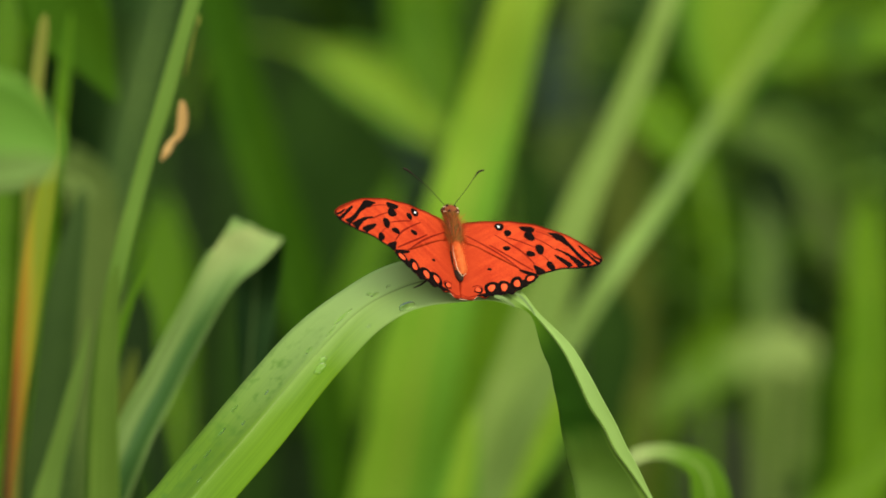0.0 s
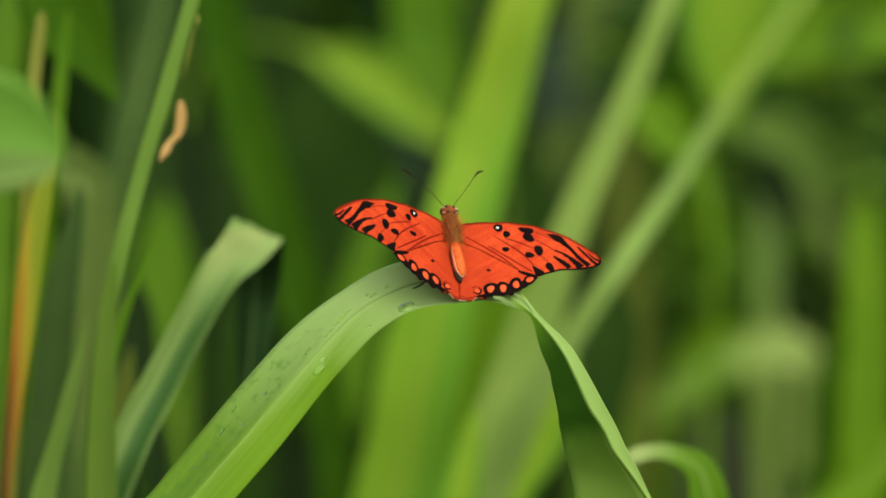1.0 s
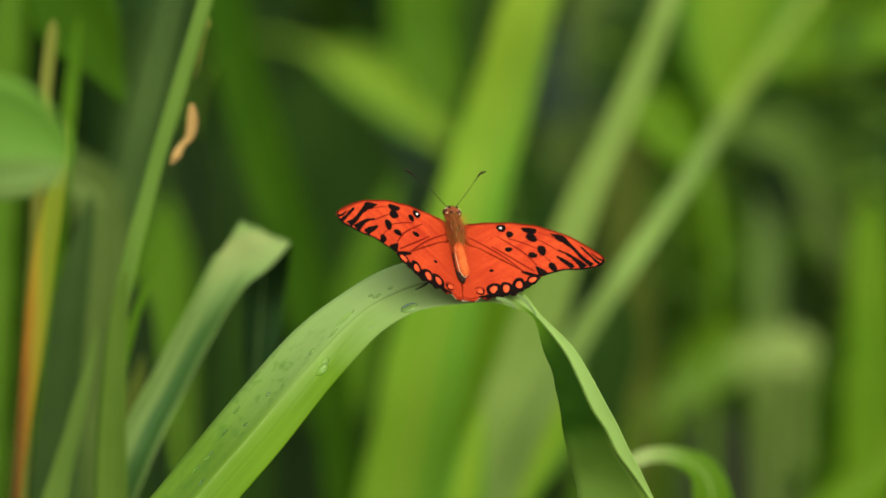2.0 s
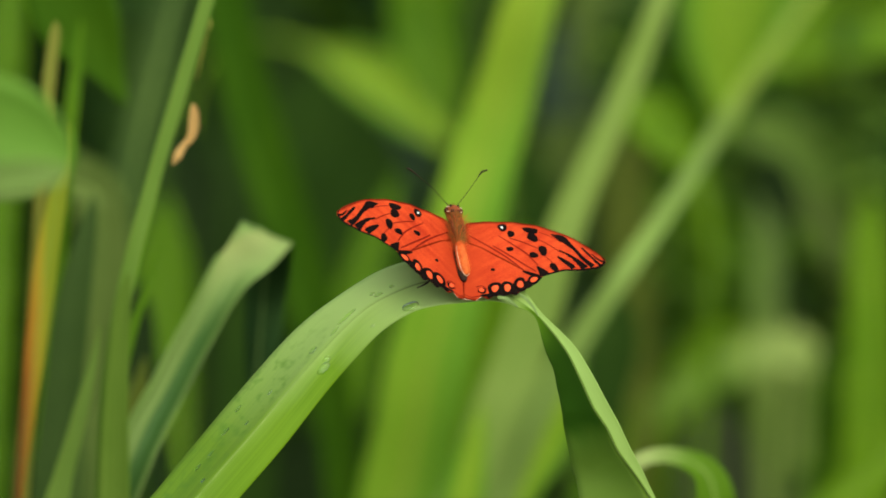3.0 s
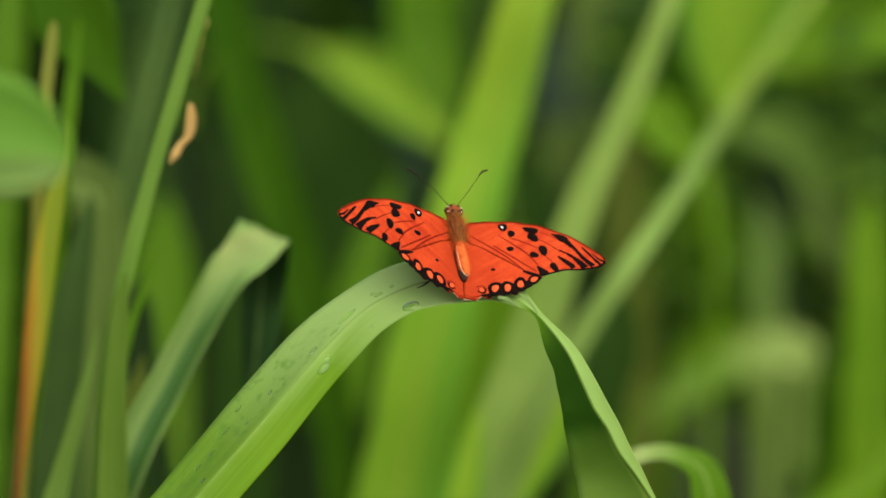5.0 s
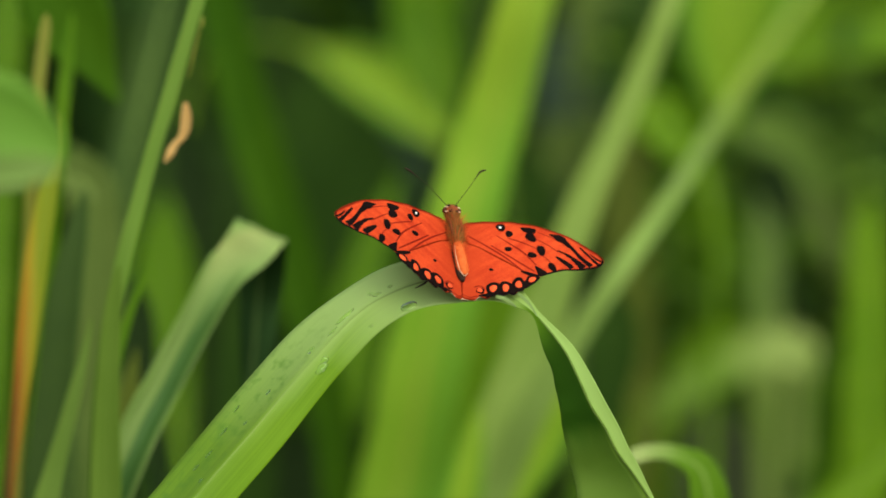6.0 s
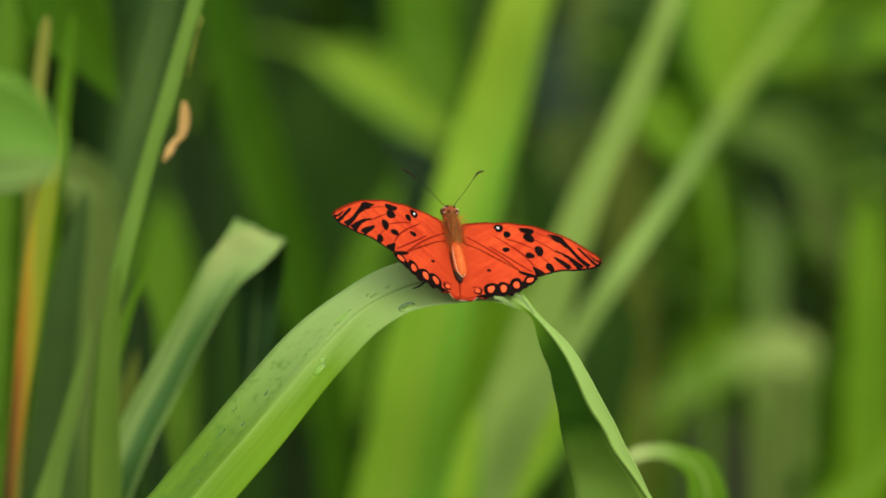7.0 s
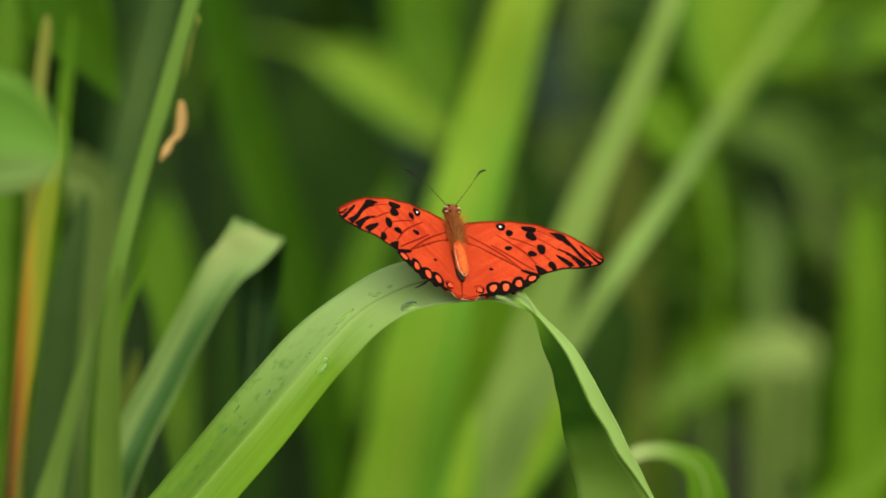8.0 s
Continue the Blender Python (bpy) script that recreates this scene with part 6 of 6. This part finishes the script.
drops = [water_drop(i, a, b * MM, c * MM, n, low) for n, (i, a, b, c, low) in enumerate([
    (71, 0.74, 2.48, 1.40, 0.4), (49, 0.40, 2.10, 1.15, 0.4), (50, 0.28, 1.10, 0.90, 0.4), (65, -0.20, 1.3, 0.62, 0.3), (64, -0.34, 0.77, 0.55, 0.4), (50, -0.22, 1.3, 0.93, 0.35),
    (57, -0.22, 3.2, 0.75, 0.16), (54, -0.14, 1.8, 0.5, 0.2), (69, -0.26, 0.77, 0.5, 0.3), (44, -0.37, 0.9, 0.6, 0.3), (40, -0.32, 0.8, 0.6, 0.3), (38, -0.60, 1.6, 0.8, 0.14),
    (35, -0.52, 1.5, 0.7, 0.14), (41, -0.72, 1.3, 0.7, 0.14), (32, -0.20, 0.9, 0.6, 0.3), (33, -0.55, 1.3, 0.7, 0.14), (59, 0.62, 0.7, 0.4, 0.2)])]
# ---- a dry husk caught on the stalk ----
def build_husk(name, label, foot, flaps, material):
    """A curled dry scrap of one or two twisted flaps."""
    thing = tagged(new(name), label, "husk")
    thing.matrix_basis = Matrix.Translation(foot)
    for piece, rows in flaps:
        bm, _ = blade_mesh(wide(rows), foot, thick=0.0006, across=4, per=6, wave=0.3, seed=9)
        part(piece, bm, material, thing)
    return thing


husk = build_husk("dry_husk", "curled pale tan dry husk hanging on a grass stalk", Vector((-0.0797, 1.3712, 1.0417)), (
    ("upper_flap", [
        (-0.0780, 1.3710, 1.0505, 0.0007, 0.0007, 0, 30, 30), (-0.0776, 1.3710, 1.0476, 0.0017, 0.0017, 10, 35, 35), (-0.0777, 1.3710, 1.0438, 0.0020, 0.0019, 15, 35, 35),
        (-0.0787, 1.3710, 1.0404, 0.0014, 0.0014, 20, 30, 30), (-0.0804, 1.3710, 1.0383, 0.0007, 0.0007, 30, 20, 20)]),
    ("lower_flap", [
        (-0.0795, 1.3700, 1.0401, 0.0007, 0.0007, 40, 20, 20), (-0.0810, 1.3700, 1.0377, 0.0012, 0.0012, 20, 30, 30), (-0.0825, 1.3700, 1.0354, 0.0014, 0.0014, 0, 30, 30),
        (-0.0836, 1.3700, 1.0337, 0.0008, 0.0008, -20, 30, 30), (-0.0841, 1.3700, 1.0325, 0.0003, 0.0003, -20, 20, 20)])), M_HUSK)
scrap = build_husk("dry_scrap", "thin tan dry scrap stuck to a grass stalk", Vector((-0.0730, 1.3742, 1.0703)), (
    ("curl", [(-0.0728, 1.3728, 1.0761, 0.0002, 0, 30), (-0.0726, 1.3716, 1.0745, 0.0006, 10, 40), (-0.0733, 1.3714, 1.0728, 0.0003, 20, 20)]),
    ("tail", [(-0.0734, 1.3724, 1.0727, 0.0002, 0, 30), (-0.0746, 1.3709, 1.0679, 0.0003, 10, 40), (-0.0760, 1.3703, 1.0624, 0.0003, 20, 20), (-0.0771, 1.3719, 1.0577, 0.0001, 20, 20)])), M_STRAW)


# ---- ground and undergrowth ----
def build_ground():
    bm = bmesh.new()
    n = 60
    grid = [[None] * (n + 1) for _ in range(n + 1)]
    for i in range(n + 1):
        for j in range(n + 1):
            a, b = 2 * i / n - 1, 2 * j / n - 1
            x, y = 300 * a * abs(a) ** 2, 300 * b * abs(b) ** 2
            grid[i][j] = bm.verts.new((x, y, 0.0))
    for i in range(n):
        for j in range(n):
            bm.faces.new((grid[i][j], grid[i + 1][j], grid[i + 1][j + 1], grid[i][j + 1]))
    me = bpy.data.meshes.new("ground")
    bm.to_mesh(me)
    bm.free()
    me.materials.append(M_SOIL)
    tagged(new("ground", me), "dark soil with low weeds under the tall grass", "ground", kind="structure")


def build_undergrowth(name, label, count, near, far, side, height, material, seed, leaning=0.6, fall=0.0):
    """A dense stand of grass: many leaning, bent blades; fall: how much lower it stands for each metre away."""
    rnd = random.Random(seed)
    verts, faces, uvs = [], [], []
    for _ in range(count):
        y = rnd.uniform(near, far)
        x = rnd.uniform(*side) * (0.6 + 0.4 * y / far)
        h = (height - fall * (y - near)) * rnd.uniform(0.55, 1.15)
        w = rnd.uniform(0.012, 0.034)
        lean, turn = rnd.uniform(0.05, leaning) * h * 0.6, rnd.uniform(0, 2 * math.pi)
        dx, dy = math.cos(turn) * lean, math.sin(turn) * lean
        face = rnd.uniform(-0.9, 0.9)
        sx, sy = math.cos(face) * w, math.sin(face) * w
        start, steps = len(verts), 7
        droop = rnd.uniform(0.0, 0.35)
        for k in range(steps + 1):
            s = k / steps
            cx, cy = x + dx * s ** 2.2, y + dy * s ** 2.2
            cz = h * (s - droop * s ** 4)
            t = (0.45 + 0.55 * math.sin(math.pi * min(s * 0.9 + 0.15, 1))) * (1 if s < 0.999 else 0.03)
            verts += [(cx - sx * t, cy - sy * t, cz), (cx, cy + 0.25 * w * t, cz), (cx + sx * t, cy + sy * t, cz)]
        for k in range(steps):
            a = start + 3 * k
            faces += [(a, a + 1, a + 4, a + 3), (a + 1, a + 2, a + 5, a + 4)]
            uvs += [(0, k / steps), (0.5, k / steps), (0.5, (k + 1) / steps), (0, (k + 1) / steps)]
            uvs += [(0.5, k / steps), (1, k / steps), (1, (k + 1) / steps), (0.5, (k + 1) / steps)]
    me = bpy.data.meshes.new(name)
    me.from_pydata(verts, [], faces)
    layer = me.uv_layers.new(name="UVMap")
    layer.data.foreach_set("uv", [c for uv in uvs for c in uv])
    me.materials.append(material)
    me.polygons.foreach_set("use_smooth", [True] * len(me.polygons))
    return tagged(new(name, me), label, "grass", kind="stuff")


def build_weeds(name, label, count, side, depth, material, seed):
    """A stand of leafy weeds: thin stems, each with pointed leaves all the way up."""
    rnd = random.Random(seed)
    verts, faces, uvs = [], [], []

    def strip(points, across, widths):
        start = len(verts)
        for p, w in zip(points, widths):
            verts.extend([tuple(p - across * w), tuple(p + Vector((0, 0, -0.2 * w))), tuple(p + across * w)])
        m = len(points) - 1
        for k in range(m):
            a = start + 3 * k
            faces.extend([(a, a + 1, a + 4, a + 3), (a + 1, a + 2, a + 5, a + 4)])
            uvs.extend([(0, k / m), (0.5, k / m), (0.5, (k + 1) / m), (0, (k + 1) / m)])
            uvs.extend([(0.5, k / m), (1, k / m), (1, (k + 1) / m), (0.5, (k + 1) / m)])

    for _ in range(count):
        foot = Vector((rnd.uniform(*side), rnd.uniform(*depth), 0))
        high = rnd.uniform(0.8, 1.15)
        lean = Vector((rnd.uniform(-0.12, 0.12), rnd.uniform(-0.1, 0.1), high))
        bend = Vector((rnd.uniform(-0.05, 0.05), 0, 0))
        stem = [foot + lean * s + bend * math.sin(3 * s) for s in np.linspace(0, 1, 9)]
        strip(stem, Vector((1, 0, 0)), [0.003 * (1.1 - s) for s in np.linspace(0, 1, 9)])
        for k in range(34):
            s = 0.3 + 0.7 * k / 33
            root = foot + lean * s + bend * math.sin(3 * s)
            turn, rise = k * 2.4 + rnd.uniform(-0.4, 0.4), rnd.uniform(-0.4, 0.7)
            size = rnd.uniform(0.025, 0.06) * (1.2 - 0.6 * s)
            out = Vector((math.cos(turn), math.sin(turn), rise)).normalized()
            across = out.cross(Vector((0, 0, 1))).normalized()
            leaf = [root + out * size * q - Vector((0, 0, 0.35 * size * q * q)) for q in (0, 0.15, 0.4, 0.65, 0.85, 1.0)]
            strip(leaf, across, [size * w for w in (0.02, 0.16, 0.27, 0.22, 0.11, 0.004)])
    me = bpy.data.meshes.new(name)
    me.from_pydata(verts, [], faces)
    layer = me.uv_layers.new(name="UVMap")
    layer.data.foreach_set("uv", [c for uv in uvs for c in uv])
    me.materials.append(material)
    me.polygons.foreach_set("use_smooth", [True] * len(me.polygons))
    return tagged(new(name, me), label, "weeds", kind="stuff")


build_ground()
build_weeds("weeds", "leafy green weeds in a loose stand behind", 22, (0.06, 0.42), (2.7, 3.5), M_WEED, 21)
build_weeds("leafy_weeds", "young leafy weeds standing behind the bent blades", 8, (0.10, 0.27), (2.55, 2.85), M_WEED, 33)
build_weeds("small_weeds", "small-leaved weeds of mixed greens among the far blades", 12, (0.08, 0.36), (2.62, 2.86), M_WEED, 41)
build_weeds("few_weeds", "a few leafy weeds between the far blades", 6, (0.11, 0.27), (2.51, 2.60), M_WEED, 47)
build_weeds("slender_weeds", "slender leafy weeds among the bent blades", 3, (0.15, 0.24), (2.22, 2.42), M_WEED, 53)
build_weeds("shaded_weeds", "leafy weeds behind, coloured dark for shade", 30, (-0.42, 0.10), (2.9, 3.7), M_WEED_DIM, 22)
build_undergrowth("tall_grass", "tall grass of mixed greens behind the clump", 150, 3.0, 4.4, (0.22, 1.2), 1.15, M_UNDER, 5)
# two side stands and a low one, out of view, added to block light
build_undergrowth("shading_grass", "unseen tall green grass added to shade one side of the clump", 1500, 1.5, 3.9, (-2.6, -0.62), 1.35, M_UNDER, 11, leaning=0.22)
build_undergrowth("shading_grass", "unseen tall green grass added to shade the other side of the clump", 1500, 1.5, 3.9, (0.62, 2.6), 1.35, M_UNDER, 12, leaning=0.22)
build_undergrowth("low_grass", "unseen low grass added under the clump to darken it", 1800, 1.6, 3.8, (-1.0, 1.0), 0.72, M_SHADE, 13, leaning=0.4, fall=0.1)
build_undergrowth("shaded_grass", "dense grass and weeds coloured dark for shade", 6000, 3.8, 8.0, (-3.0, 3.0), 2.1, M_SHADE, 6)


# ---- what moves: everything sways a little in the wind ----
def ride(thing, rows):
    """Carry a thing along with the swaying leaf under it; rows of seconds and millimetres aside and up."""
    rest = thing.matrix_basis.copy()
    walk(thing, [(t, Matrix.Translation((x * MM, 0, z * MM)) @ rest) for t, x, z in rows])


def sway(thing, rows, height=1.0):
    """Lean a rooted leaf about its foot, so that at that height it goes as far aside as the rows say."""
    foot = thing.matrix_basis.translation.copy()
    walk(thing, [(t, pose(foot.x, foot.y, foot.z + z * MM, 0, math.degrees(x * MM / height), 0)) for t, x, z in rows])


BEAT = [(0, 0, 0), (0.5, 0, 0), (1, 0, -0.3), (1.5, 0, 1), (3, -1, -1.4), (3.5, -0.7, -0.7), (4, -0.7, -0.3), (4.5, -0.3, -0.7),
        (6, -1.4, -1.4), (6.5, -2, -1.4), (7, -1, -1), (7.5, 0.3, -1), (8, 0.7, 0)]


def beat_wings():
    """The wings open and close a little; rows of seconds and degrees on either side."""
    for side, fore, hind, lift in wings:
        for wing in (fore, hind):
            at = wing.matrix_basis.translation.copy()
            walk(wing, [(t, pose(at.x, at.y, at.z, 0, -side * (lift + (right if side > 0 else left)), 0)) for t, left, right in BEAT])


SWAY_PERCH = [(0, 0.00, -0.00), (0.5, 0.46, -0.00), (1, -0.25, -0.24), (1.5, 0.24, -0.47), (3, 0.94, -0.00), (3.5, 1.41, 0.24), (4, 0.71, -0.23), (4.5, 1.17, -0.00), (6, 0.47, -0.00), (6.5, 0.46, -0.12), (7, -0.12, -0.24), (7.5, -0.24, -0.23), (8, 0.46, -0.00)]
SWAY_FOLDED = [(0, 0.00, -0.00), (0.5, 0.00, -0.00), (1, 0.00, -0.00), (1.5, 1.28, -0.63), (3, 2.69, -1.02), (3.5, 3.07, -0.89), (4, 3.07, -0.89), (4.5, 2.43, -0.63), (6, 1.03, -0.25), (6.5, 0.38, -0.25), (7, 0.64, -0.25), (7.5, 0.26, -0.13), (8, 0.26, -0.13)]
SWAY_STALK = [(0, 0.00, -0.00), (0.5, 0.00, -0.00), (1, -0.39, -0.00), (1.5, 2.48, -0.79), (3, 3.40, -1.18), (3.5, 4.31, -1.31), (4, 4.05, -1.18), (4.5, 3.40, -0.91), (6, 1.04, -0.53), (6.5, 0.65, -0.26), (7, 0.65, -0.26), (7.5, 0.13, -0.13), (8, -0.26, -0.00)]
SWAY_EDGE = [(0, 0.00, -0.00), (0.5, -0.27, -0.27), (1, -0.82, 0.82), (1.5, 1.38, -1.36), (3, 3.30, -2.46), (3.5, 4.12, -3.84), (4, 4.12, -2.74), (4.5, 3.86, -3.01), (6, 0.56, -0.00), (6.5, 0.56, -0.27), (7, 0.56, -0.54), (7.5, 0.82, -0.54), (8, 0.82, -0.27)]
SWAY_LEAF = [(0, 0.00, 0.00), (0.5, 0.00, 0.00), (1, 0.00, 0.00), (1.5, 0.96, -0.60), (3, 1.90, -1.30), (3.5, 2.40, -0.96), (4, 2.40, -0.72), (4.5, 2.00, -0.72), (6, 0.36, -0.24), (6.5, 0.24, -0.24), (7, 0.24, -0.24), (7.5, 0.36, -0.24), (8, 0.24, -0.20)]
SWAY_SLANT = [(0, 0.00, -0.00), (0.5, -0.83, 0.66), (1, 0.16, -0.00), (1.5, 2.49, -0.99), (3, 2.82, -1.32), (3.5, 0.34, -0.00), (4, 2.49, -1.80), (4.5, 3.80, -0.32), (6, 1.49, -0.49), (6.5, 1.33, -1.48), (7, 0.99, -0.98), (7.5, -0.16, -0.66), (8, 0.82, 0.01)]
SWAY_ARCH = [(0, 0.00, -0.00), (0.5, -1.35, 0.53), (1, -0.82, -0.00), (1.5, 0.00, -0.55), (3, 1.64, -1.10), (3.5, 2.19, -0.82), (4, 2.46, -1.10), (4.5, 1.09, -0.55), (6, -0.53, -0.00), (6.5, -0.53, -0.00), (7, -1.09, -0.00), (7.5, -1.09, 0.27), (8, -1.09, 0.27)]
SWAY_LIME = [(0, 0.00, 0), (0.5, 0.70, 0), (1, 0.93, 0), (1.5, 2.10, 0), (3, 3.27, 0), (3.5, 3.27, 0), (4, 3.27, 0), (4.5, 2.33, 0), (6, 1.87, 0), (6.5, 1.17, 0), (7, 0.93, 0), (7.5, 0.47, 0), (8, 0.47, 0)]
SWAY_PALE = [(0, 0.00, 0), (0.5, 0.68, 0), (1, -0.68, 0), (1.5, 0.68, 0), (3, -2.71, 0), (3.5, -3.84, 0), (4, -4.52, 0), (4.5, -0.68, 0), (6, 0.90, 0), (6.5, 0.68, 0), (7, 1.13, 0), (7.5, 1.13, 0), (8, 1.13, 0)]
SWAY_TOP = [(0, 0.00, 0), (0.5, -0.19, 0), (1, 0.00, 0), (1.5, 2.07, 0), (3, 3.01, 0), (3.5, 2.63, 0), (4, 2.63, 0), (4.5, 2.63, 0), (6, 0.38, 0), (6.5, 0.00, 0), (7, 0.00, 0), (7.5, 0.38, 0), (8, 0.56, 0)]
SWAY_HANG = [(0, 0.00, 0), (0.5, -1.08, 0), (1, -0.81, 0), (1.5, 1.62, 0), (3, 1.62, 0), (3.5, 1.08, 0), (4, 0.81, 0), (4.5, 1.08, 0), (6, 0.81, 0), (6.5, 0.81, 0), (7, 0.54, 0), (7.5, 0.27, 0), (8, 0.00, 0)]


def motions():
    for thing in (perch,):
        sway(thing, SWAY_PERCH)
    for thing in (butterfly, *drops):
        ride(thing, SWAY_PERCH)
    for thing in (folded,):
        sway(thing, SWAY_FOLDED)
    for thing in (stalk, thin_stem, shade_blade, dark_mid,):
        sway(thing, SWAY_STALK)
    for thing in (edge_leaf, edge_margin,):
        sway(thing, SWAY_LEAF)
    for thing in (edge_leaf_low, bg_m, wither, bare_tip, olive_shoot, thick_stem, grey_blade, dark_left, olive_low,):
        sway(thing, SWAY_EDGE)
    for thing in (slant,):
        sway(thing, SWAY_SLANT)
    for thing in (arch,):
        sway(thing, SWAY_ARCH)
    for thing in (lime, gap_blade, gap_green, bg_o, broad_a):
        sway(thing, SWAY_LIME)
    for thing in (pale, broad_d,):
        sway(thing, SWAY_PALE)
    for thing in (top_leaf,):
        sway(thing, SWAY_TOP)
    for thing in (hang_a, hang_low, right_strip,):
        sway(thing, SWAY_HANG)
    ride(husk, SWAY_STALK)
    ride(scrap, SWAY_STALK)
    beat_wings()


motions()
